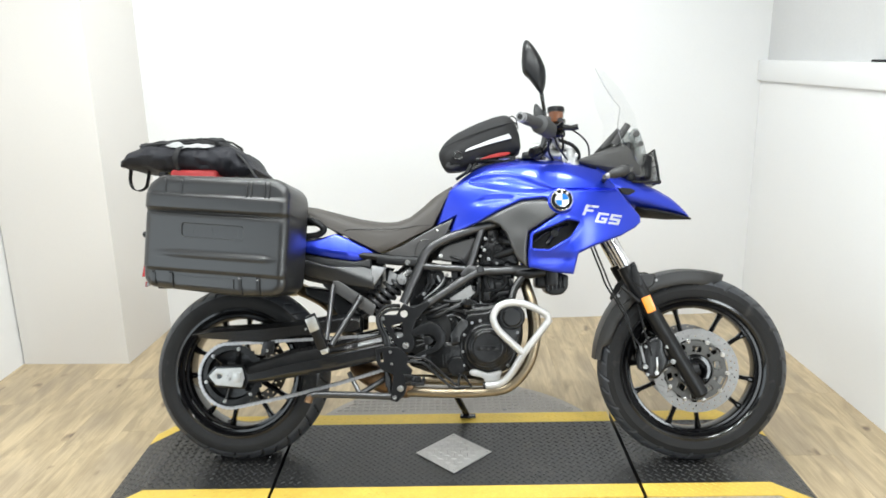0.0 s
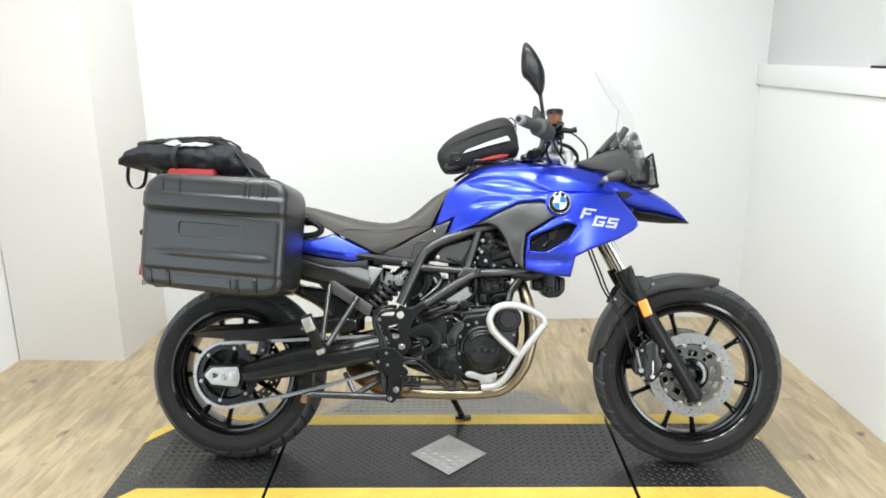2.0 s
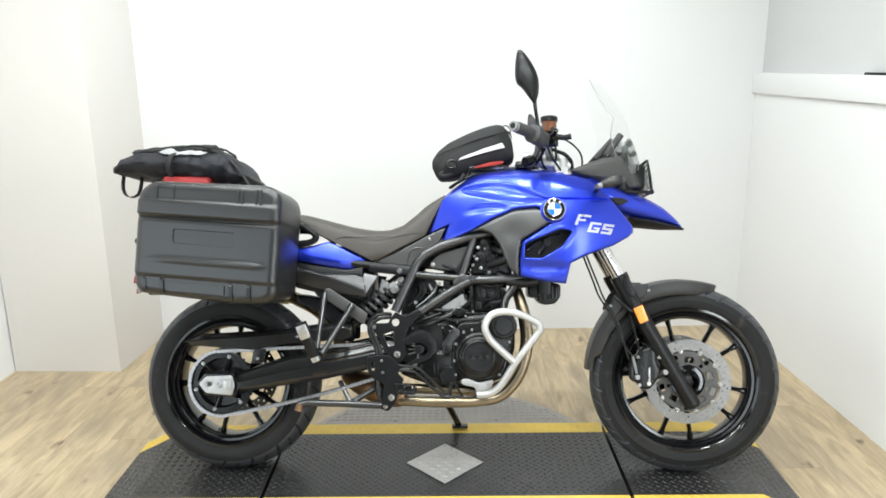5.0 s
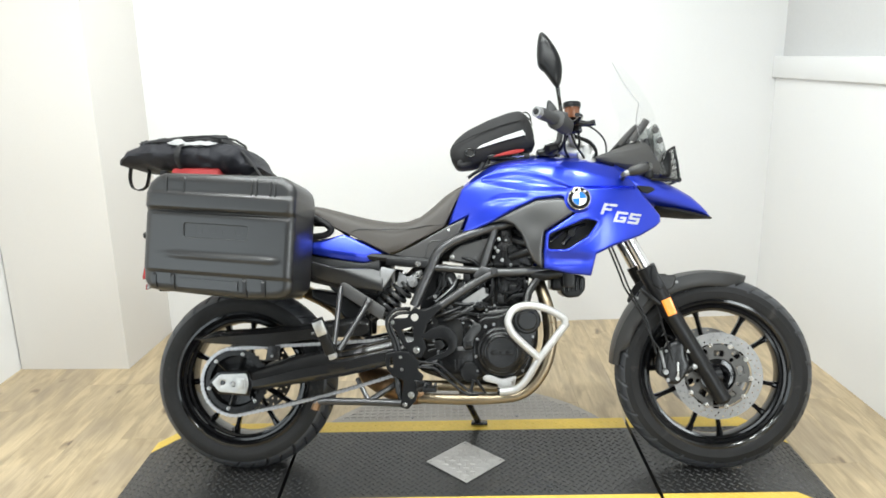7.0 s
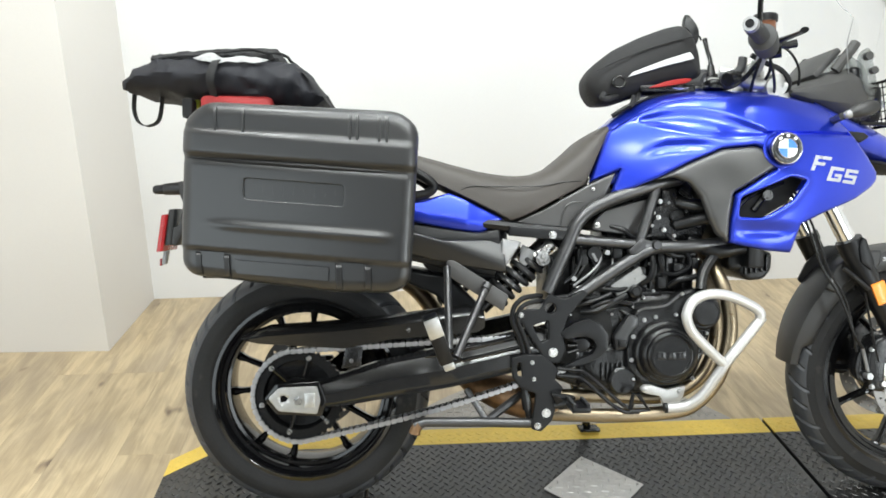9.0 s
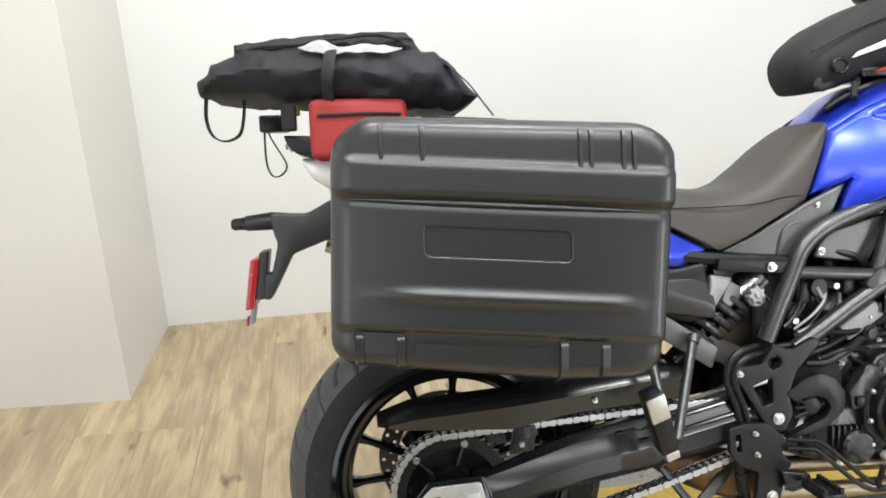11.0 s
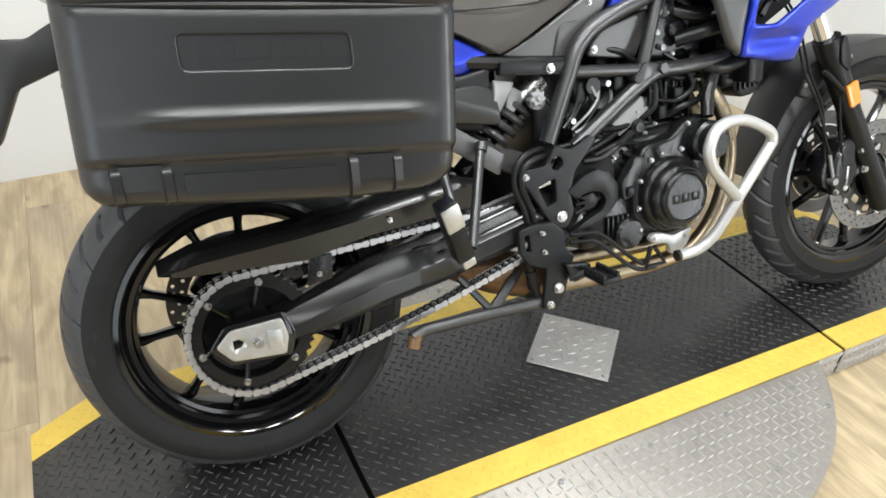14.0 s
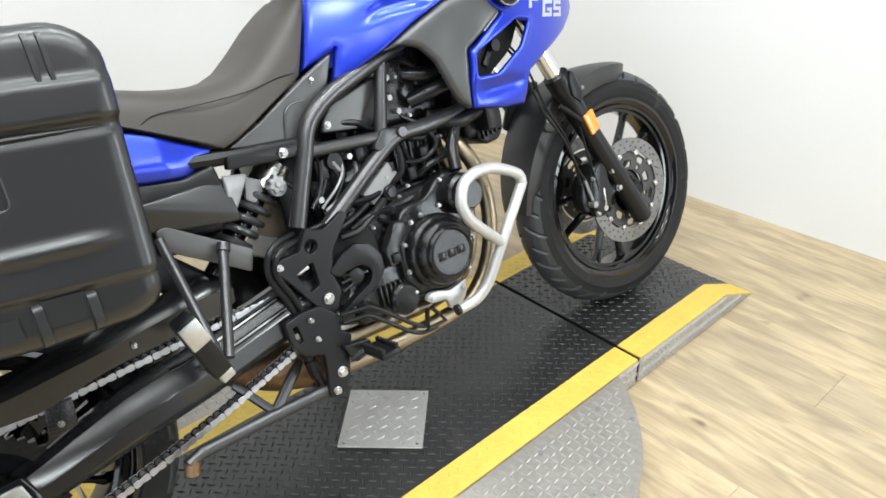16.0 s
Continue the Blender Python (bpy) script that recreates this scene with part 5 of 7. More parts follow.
# stands
bike("centre_stand", joined(tube([(0.272, -0.178, 0.240), (0.30, -0.172, 0.247), (0.43, -0.168, 0.243), (0.555, -0.165, 0.238)], 0.0115, 12), tube([(0.555, -0.165, 0.238), (0.55, 0.1, 0.238)], 0.012, 10), tube([(0.44, -0.16, 0.25), (0.40, -0.12, 0.31)], 0.008, 8), tube([(0.44, -0.165, 0.243), (0.53, -0.12, 0.295)], 0.010, 8)), FRAME, "worn graphite centre stand folded up")
bike("stand_foot", tube([(0.286, -0.178, 0.242), (0.278, -0.178, 0.236), (0.274, -0.178, 0.222)], [0.0115, 0.0125, 0.0140], 14), RUST, "worn brownish centre stand foot")
bike("side_stand", joined(tube([(0.70, 0.10, 0.30), (0.79, 0.275, 0.098)], 0.012, 12), rbox(0.765, 0.825, 0.255, 0.305, 0.086, 0.096, 0.003)), ENGINE, "black side stand resting on the platform")
bike("breather_hose", tube([(0.82, 0.03, 0.30), (0.86, 0.06, 0.235), (0.845, 0.05, 0.205), (0.80, 0.02, 0.225)], 0.004, 8, 6), DARKPLASTIC)

# seat and side panels
rings = []
seat_line = ((0.190, 0.884, 0.858, 0.100), (0.230, 0.882, 0.846, 0.118), (0.28, 0.874, 0.824, 0.130), (0.33, 0.861, 0.800, 0.138), (0.37, 0.850, 0.781, 0.141), (0.43, 0.835, 0.752, 0.142), (0.47, 0.828, 0.732, 0.141), (0.505, 0.824, 0.714, 0.139), (0.53, 0.823, 0.722, 0.137),
             (0.565, 0.826, 0.738, 0.135), (0.606, 0.841, 0.760, 0.132), (0.65, 0.876, 0.782, 0.127), (0.684, 0.908, 0.799, 0.121), (0.704, 0.921, 0.842, 0.114), (0.726, 0.934, 0.888, 0.104), (0.748, 0.945, 0.928, 0.088))
for x, zt, zb, w in seat_line:
    # flanks fall almost straight from a rounded shoulder to a sharp lower edge
    half = [(0.0, 1.0), (0.30, 0.99), (0.55, 0.955), (0.74, 0.89), (0.86, 0.78), (0.93, 0.64), (0.965, 0.45), (0.985, 0.22), (1.0, 0.03), (0.985, 0.0), (0.5, 0.0)]
    ring = [(u, v) for u, v in half] + [(-u, v) for u, v in half[::-1] if u > 0]
    rings.append([(x, u * w, zb + (zt - zb) * v) for u, v in ring])
SEATOB = bike("seat", loft(rings), SEAT, "dark brownish grey vinyl rider seat", smooth=42)
both("seam", tube([(0.385, -0.1395, 0.785), (0.411, -0.1385, 0.794), (0.46, -0.1375, 0.7935), (0.50, -0.1345, 0.793), (0.577, -0.1305, 0.795), (0.631, -0.1265, 0.804), (0.675, -0.1215, 0.806)], 0.0014, 6, 6), DARKPLASTIC, "", SEATOB)
side = cut_corners([(0.514, 0.710), (0.58, 0.738), (0.687, 0.796), (0.755, 0.827), (0.731, 0.771), (0.705, 0.752), (0.667, 0.715), (0.640, 0.688), (0.60, 0.690), (0.541, 0.697)], 0.005)
for s in (0, 1):
    p = shell(side, lambda x, z: -0.128 - 0.03 * (x - 0.62), 0.004, 0.005, 0.012)
    o = bike("side_panel", flipped(p) if s else p, PANELGREY, "mid grey plastic side panel")
    p = joined(tube([(0.623, -0.1305, 0.699), (0.627, -0.1305, 0.722), (0.634, -0.1305, 0.744), (0.649, -0.1310, 0.755), (0.674, -0.1315, 0.757)], 0.0018, 6, 5))
    part("relief_line", mesh_of("relief_line", *(flipped(p) if s else p), GREYPLASTIC), o)
    p = bolt(0.700, -0.132, 0.788, 0.006, 0.003)
    part("bolt", mesh_of("bolt", *(flipped(p) if s else p), STEEL), o)
    tri = cut_corners([(0.698, 0.690), (0.705, 0.712), (0.730, 0.737), (0.80, 0.757), (0.846, 0.766), (0.842, 0.740), (0.818, 0.673)], 0.008)
    p = shell(tri, lambda x, z: -0.126 + 0.35 * above((x - 0.782) * 0.77 - (z - 0.690) * 0.64, 0.003), 0.004, 0.004, 0.007)
    o = bike("frame_panel", flipped(p) if s else p, PANELGREY, "grey triangular frame infill panel")
    p = bolt(0.712, -0.127, 0.702, 0.0085, 0.004)
    part("bolt", mesh_of("bolt", *(flipped(p) if s else p), STEEL), o)

# tail
tail = cut_corners([(0.05, 0.800), (0.25, 0.752), (0.285, 0.759), (0.360, 0.779), (0.388, 0.767), (0.488, 0.717), (0.472, 0.703), (0.436, 0.684), (0.36, 0.694), (0.25, 0.716), (0.05, 0.774)], 0.006)
def tail_crease(x):
    return float(np.interp(x, [0.25, 0.31, 0.43, 0.49], [0.738, 0.722, 0.705, 0.716]))


both("tail_panel", shell(tail, lambda x, z: -0.153 + 0.28 * above(z - tail_crease(x)) + 0.55 * above(tail_crease(x) - z) + 0.24 * max(0, x - 0.40), 0.004, 0.005, 0.006), BLUE, "metallic blue tail panel", smooth=60)
under = cut_corners([(0.10, 0.765), (0.25, 0.712), (0.421, 0.685), (0.478, 0.695), (0.480, 0.66), (0.468, 0.580), (0.40, 0.59), (0.257, 0.622), (0.10, 0.70)], 0.008)
both("tail_lower", shell(under, lambda x, z: -0.146 + 0.22 * abs(z - 0.665), 0.004, 0.006, 0.012), DARKPLASTIC, "black lower tail moulding")
def insert_crease(x):
    return float(np.interp(x, [0.10, 0.35, 0.49], [0.730, 0.664, 0.612]))


both("tail_insert", shell(cut_corners([(0.10, 0.735), (0.343, 0.668), (0.486, 0.668), (0.490, 0.592), (0.40, 0.606), (0.311, 0.624), (0.12, 0.68)], 0.005), lambda x, z: -0.162 + 0.42 * above(z - insert_crease(x)) + 0.30 * above(insert_crease(x) - z), 0.004, 0.004, 0.006), CASE, "dark faceted lower tail insert", smooth=60)
both("tail_end", shell(cut_corners([(0.482, 0.672), (0.529, 0.663), (0.506, 0.628), (0.482, 0.594), (0.476, 0.600)], 0.004), lambda x, z: -0.156 + 0.16 * abs(z - 0.652) + 0.25 * (x - 0.48), 0.004, 0.004, 0.010), BAREND, "pale grey tail end piece")
both("subframe_cover", plate(cut_corners([(0.500, 0.7015), (0.640, 0.690), (0.640, 0.665), (0.496, 0.678)], 0.004), -0.146, -0.128, 0.003), DARKPLASTIC, "black subframe cover")
both("grab_handle", tube([(0.20, -0.13, 0.835), (0.26, -0.150, 0.832), (0.30, -0.155, 0.815), (0.322, -0.155, 0.793), (0.30, -0.152, 0.775), (0.24, -0.148, 0.770), (0.20, -0.14, 0.772)], 0.011, 10, 5), DARKPLASTIC, "black passenger grab handle")
bike("luggage_rack", joined(tube([(0.19, -0.10, 0.880), (0.16, -0.118, 0.888), (0.05, -0.12, 0.900), (-0.14, -0.11, 0.915), (-0.16, 0, 0.918), (-0.14, 0.11, 0.915), (0.05, 0.12, 0.90), (0.16, 0.118, 0.888), (0.19, 0.10, 0.880)], 0.010, 10, 4), rbox(-0.12, 0.17, -0.10, 0.10, 0.875, 0.892, 0.006), *[tube([(x, -0.115, 0.89), (x, 0.115, 0.89)], 0.007, 8) for x in (-0.08, 0.0, 0.08, 0.15)],
                          tube([(0.10, -0.11, 0.78), (0.08, -0.115, 0.895)], 0.010, 8), tube([(0.10, 0.11, 0.78), (0.08, 0.115, 0.895)], 0.010, 8)), DARKPLASTIC, "black luggage rack")
bike("inner_mudguard", plate(cut_corners([(0.26, 0.70), (0.30, 0.60), (0.37, 0.555), (0.46, 0.548), (0.497, 0.575), (0.505, 0.61), (0.505, 0.70)], 0.012), -0.062, 0.062, 0.01), DARKPLASTIC, "black inner mudguard under the tail")
bike("tail_core", plate(cut_corners([(-0.12, 0.80), (-0.12, 0.85), (0.10, 0.865), (0.20, 0.80), (0.25, 0.765), (0.44, 0.74), (0.46, 0.70), (0.40, 0.62), (0.25, 0.65), (0.05, 0.75)], 0.02), -0.11, 0.11, 0.02), DARKPLASTIC)
bike("tail_lamp", loft([[(x, w * math.copysign(abs(math.cos(t)) ** 0.7, math.cos(t)), z + h * math.sin(t)) for t in (2 * math.pi * k / 20 for k in range(20))] for x, z, w, h in ((-0.234, 0.903, 0.050, 0.006), (-0.217, 0.890, 0.075, 0.021), (-0.178, 0.880, 0.088, 0.036), (-0.13, 0.872, 0.092, 0.036), (-0.06, 0.855, 0.09, 0.034))]), BADGEWHITE, "white clear-lensed tail lamp")
bike("rack_plate", plate(cut_corners([(-0.262, 0.948), (-0.256, 0.930), (-0.242, 0.916), (-0.12, 0.890), (-0.02, 0.885), (-0.02, 0.905), (-0.20, 0.945)], 0.004), -0.085, 0.085, 0.004), DARKPLASTIC, "black rack end plate")
for y in (-0.05, 0.05):
    bike("rack_bolt", tube([(-0.258, y, 0.930), (-0.262, y, 0.929)], 0.005, 10), BOLT)
bike("plate_holder", joined(plate(cut_corners([(-0.05, 0.81), (-0.16, 0.838), (-0.19, 0.832), (-0.235, 0.808), (-0.30, 0.812), (-0.296, 0.782), (-0.288, 0.755), (-0.302, 0.700), (-0.318, 0.700), (-0.322, 0.655), (-0.306, 0.652), (-0.262, 0.735), (-0.20, 0.758), (-0.05, 0.775)], 0.008), -0.028, 0.028, 0.006), plate(cut_corners([(-0.322, 0.742), (-0.306, 0.744), (-0.318, 0.655), (-0.333, 0.655)], 0.003), -0.030, 0.036, 0.003)), MUDGREY, "charcoal plastic number plate bracket")
bike("rear_indicator", joined(tube([(-0.262, 0.0, 0.797), (-0.265, 0.03, 0.797)], 0.010, 10), tube([(-0.275, 0.03, 0.797), (-0.30, 0.03, 0.796), (-0.350, 0.03, 0.793)], [0.014, 0.0175, 0.0145], 14)), MUDGREY, "charcoal rear indicator")
bike("rear_indicator_lens", tube([(-0.350, 0.03, 0.793), (-0.372, 0.03, 0.792), (-0.377, 0.03, 0.792)], [0.0125, 0.0115, 0.008], 14), ENGINEGREY, "smoked indicator lens")
bike("rear_reflector", plate(cut_corners([(-0.338, 0.729), (-0.322, 0.731), (-0.336, 0.640), (-0.352, 0.638)], 0.003), -0.036, 0.078, 0.002), RED, "red rear reflector")
bike("hang_tag", plate(cut_corners([(-0.346, 0.640), (-0.336, 0.640), (-0.342, 0.606), (-0.352, 0.604)], 0.003), 0.0, 0.020, 0.001), BAREND, "small grey tag hanging under the reflector")
bike("tag_edge", plate(cut_corners([(-0.3545, 0.620), (-0.351, 0.620), (-0.353, 0.602), (-0.356, 0.602)], 0.001), 0.0, 0.016, 0.0), RED, "red tag edge")

# fairing and tank
SIDE = blend([(0.69, 0.80, -0.120), (0.735, 0.79, -0.126), (0.757, 0.92, -0.108), (0.80, 0.85, -0.135), (0.87, 0.985, -0.150), (0.87, 0.90, -0.185), (0.95, 0.83, -0.205), (1.02, 1.0, -0.165), (1.10, 0.885, -0.250), (1.0, 0.755, -0.230), (0.99, 0.66, -0.214),
              (1.09, 0.64, -0.208), (1.145, 0.637, -0.200), (1.06, 0.69, -0.234), (1.15, 0.72, -0.215), (1.13, 1.0, -0.165), (1.23, 0.98, -0.150), (1.20, 0.90, -0.235), (1.22, 0.83, -0.240), (1.21, 0.745, -0.215), (1.29, 0.92, -0.190), (1.30, 0.84, -0.215), (1.30, 0.77, -0.190), (1.37, 0.83, -0.165), (1.36, 0.805, -0.160), (0.95, 0.92, -0.200), (1.0, 0.95, -0.185), (0.90, 0.945, -0.170)])
tankp = [(0.740, 0.770), (0.764, 0.834), (0.696, 0.803), (0.718, 0.862), (0.742, 0.924), (0.785, 0.952), (0.815, 0.968), (0.87, 0.992), (0.94, 1.002), (1.02, 1.006), (1.13, 1.006), (1.237, 0.985), (1.286, 0.928), (1.322, 0.880), (1.370, 0.826), (1.372, 0.806), (1.353, 0.789), (1.302, 0.761), (1.212, 0.728), (1.160, 0.703),
         (1.146, 0.637), (1.085, 0.643), (0.998, 0.661), (0.997, 0.717), (1.004, 0.772), (1.094, 0.830), (1.075, 0.872), (1.050, 0.884), (0.978, 0.878), (0.905, 0.846), (0.84, 0.810), (0.79, 0.789)]
vent = cut_corners([(1.011, 0.721), (1.014, 0.765), (1.126, 0.812), (1.163, 0.804), (1.131, 0.757), (1.066, 0.718)], 0.008)
grey = cut_corners([(0.838, 0.808), (0.905, 0.843), (0.978, 0.875), (1.048, 0.881), (1.073, 0.870), (1.091, 0.833), (1.000, 0.776), (0.993, 0.720), (0.994, 0.661), (0.967, 0.682), (0.949, 0.716), (0.930, 0.768), (0.905, 0.800), (0.875, 0.812)], 0.006)


def window(x, a, b, soft_len):
    return 0.5 * (math.tanh((x - a) / soft_len) - math.tanh((x - b) / soft_len))


def swell(x, z):
    """The pressed feature lines of the fairing: a crest, a dish above it, a short crease over the knee panel and a lip at the vent."""
    y = SIDE(x, z)
    dish = float(np.interp(x, [0.80, 0.85, 0.90, 0.95, 1.00, 1.08], [0.950, 0.949, 0.945, 0.938, 0.928, 0.911]))
    tall = 0.036 * math.sin(math.pi * min(1.0, max(0.0, (x - 0.805) / 0.275))) ** 0.8 + 1e-4
    y += 0.010 * max(0.0, 1 - ((z - dish) / tall) ** 2) ** 1.3
    low = float(np.interp(x, [0.81, 0.86, 0.91, 0.96], [0.868, 0.884, 0.886, 0.883]))
    y += 0.007 * math.exp(-((z - low) / 0.010) ** 2) * window(x, 0.835, 0.945, 0.02)
    brow = float(np.interp(x, [0.95, 1.10, 1.25, 1.36], [1.000, 0.972, 0.925, 0.880]))
    y += 0.16 * (math.hypot(z - brow, 0.006) + z - brow)
    y += 0.010 * math.exp(-((z - 0.688) / 0.014) ** 2) * window(x, 1.02, 1.13, 0.02)
    y -= 0.004 * math.exp(-(rim_distance(x, z, vent) / 0.010) ** 2)
    return y


FAIRING = shell(tankp, swell, 0.004, 0.008, 0.0060, [vent])
KNEE = shell(grey, lambda x, z: SIDE(x, z) - 0.001 + 0.006 * math.exp(-((x - 0.975) ** 2 + (z - 0.80) ** 2) / 0.002), 0.004, 0.010, 0.0060)
for s in (0, 1):
    p = FAIRING
    o = bike("fairing_side", flipped(p) if s else p, BLUE, "metallic blue tank side fairing", smooth=50)
    # the vent's inner shade is a near-black sheet behind the hole
    p = shell([(1.078 + (x - 1.078) * 1.22, 0.772 + (z - 0.772) * 1.22) for x, z in vent], lambda x, z: SIDE(x, z) + 0.045, 0.003, 0.003, 0.012)
    part("vent_back", mesh_of("vent_back", *(flipped(p) if s else p), HOLE), o, "near-black sheet for the shade in the vent")
    p = joined(tube([(1.02, -0.20, 0.745), (1.06, -0.195, 0.775), (1.13, -0.19, 0.80)], 0.006, 8, 4), tube([(1.06, -0.19, 0.735), (1.10, -0.19, 0.79)], 0.008, 8), lathe([(0.012, -0.20), (0.012, -0.21), (0, -0.21)], 14, 1.085, 0.770))
    part("vent_strut", mesh_of("vent_strut", *(flipped(p) if s else p), ENGINE), o)
    p = KNEE
    bike("knee_panel", flipped(p) if s else p, GREYPLASTIC, "mid grey plastic tank side panel")
    q = [(r, y) for r, y in ((0.0, -0.2555), (0.0255, -0.2555), (0.0262, -0.258), (0.031, -0.258), (0.0335, -0.255), (0.0335, -0.24))]
    p = lathe(q, 40, 1.104, 0.873)
    bd = bike("badge", flipped(p) if s else p, ENGINE, "round enamel tank badge with a black ring")
    for k in range(4):
        f = [(1.104, 0.873)] + [(1.104 + 0.021 * math.sin(radians(90 * k + 90 * j / 8)), 0.873 + 0.021 * math.cos(radians(90 * k + 90 * j / 8))) for j in range(9)]
        p = plate(f, -0.2592, -0.2554, 0.0)
        part("badge_quarter", mesh_of("badge_quarter", *(flipped(p) if s else p), BADGEBLUE if k % 2 == (1 if s else 0) else BADGEWHITE), bd)
    ringp = tube([(1.104 + 0.0215 * math.sin(t), -0.2588, 0.873 + 0.0215 * math.cos(t)) for t in (2 * math.pi * k / 32 for k in range(32))], 0.0013, 6, closed=True)
    part("badge_ring", mesh_of("badge_ring", *(flipped(ringp) if s else ringp), STEEL), bd)
    outer = tube([(1.104 + 0.0335 * math.sin(t), -0.2555, 0.873 + 0.0335 * math.cos(t)) for t in (2 * math.pi * k / 40 for k in range(40))], 0.0018, 6, closed=True)
    part("badge_ring", mesh_of("badge_ring", *(flipped(outer) if s else outer), STEEL), bd)
    for turn in (-38, 0, 38):
        mark = moved(rbox(-0.0032, 0.0032, -0.2598, -0.2570, 0.0248, 0.0302, 0.0), Matrix.Translation((1.104, 0, 0.873)) @ Matrix.Rotation(radians(turn), 4, "Y"))
        part("badge_mark", mesh_of("badge_mark", *(flipped(mark) if s else mark), BADGEWHITE), bd)
    boss = tube([(1.104 + 0.0385 * math.sin(t), swell(1.104 + 0.0385 * math.sin(t), 0.873 + 0.0385 * math.cos(t)) - 0.001, 0.873 + 0.0385 * math.cos(t)) for t in (2 * math.pi * k / 40 for k in range(40))], 0.0045, 8, closed=True)
    part("badge_seat", mesh_of("badge_seat", *(flipped(boss) if s else boss), BLUE), bd, "blue raised ring round the badge")
    # model lettering as plain slanted bars
    glyphs = ((1.170, 0.826, ((0, 0, 0.009, 0.034), (0, 0.027, 0.042, 0.007), (0, 0.013, 0.030, 0.007))),
              (1.210, 0.803, ((0, 0, 0.009, 0.032), (0, 0.025, 0.037, 0.007), (0, 0, 0.037, 0.007), (0.028, 0, 0.009, 0.017), (0.017, 0.011, 0.020, 0.006))),
              (1.254, 0.798, ((0, 0.025, 0.036, 0.007), (0, 0.0125, 0.036, 0.007), (0, 0, 0.036, 0.007), (0, 0.0125, 0.009, 0.0195), (0.027, 0, 0.009, 0.0195))))
    for gx0, gz0, bars in glyphs:
        for bx, bz, w, h in bars:
            poly = [(gx0 + bx + du + 0.42 * (bz + dv), gz0 + bz + dv - 0.10 * (bx + du)) for du, dv in ((0, 0), (w, 0), (w, h), (0, h))]
            p = shell(poly, lambda xx, zz: swell(xx, zz) - 0.0016, 0.001, 0.0, 0.006)
            part("letter_bar", mesh_of("letter_bar", *(flipped(p) if s else p), MARK), o)

rings = []
stations = ((0.742, 0.940, 0.80, 0.075), (0.76, 0.955, 0.80, 0.09), (0.80, 0.985, 0.80, 0.11), (0.85, 1.012, 0.81, 0.135), (0.92, 1.027, 0.83, 0.155), (1.02, 1.032, 0.83, 0.165), (1.12, 1.030, 0.84, 0.165), (1.20, 1.022, 0.86, 0.15), (1.27, 1.000, 0.88, 0.12))
fine = [q for q in zip(curve_through([s[:3] for s in stations], 4), curve_through([(s[3], 0, 0) for s in stations], 4))]
for (x, zt, zs), (w, _, _) in fine:
    r = []
    for k in range(45):
        t = math.pi * (k / 44)
        r.append((x, w * math.copysign(abs(math.cos(t)) ** 0.6, math.cos(t)), zs + (zt - zs) * math.sin(t) ** 0.42))
    rings.append(r)
bike("tank_cover", loft(rings), BLUE, "metallic blue tank top", smooth=60)
bike("tank_rim", tube([(0.765, -0.055, 0.968), (0.80, -0.065, 0.990), (0.86, -0.07, 1.014), (0.95, -0.07, 1.026)], 0.006, 8, 5), DARKPLASTIC)
bike("filler_ring", joined(tube([(0.93 + 0.085 * math.cos(t), 0.065 * math.sin(t), 1.036) for t in (2 * math.pi * k / 28 for k in range(28))], 0.007, 8, closed=True)), STEEL, "steel tank bag ring")

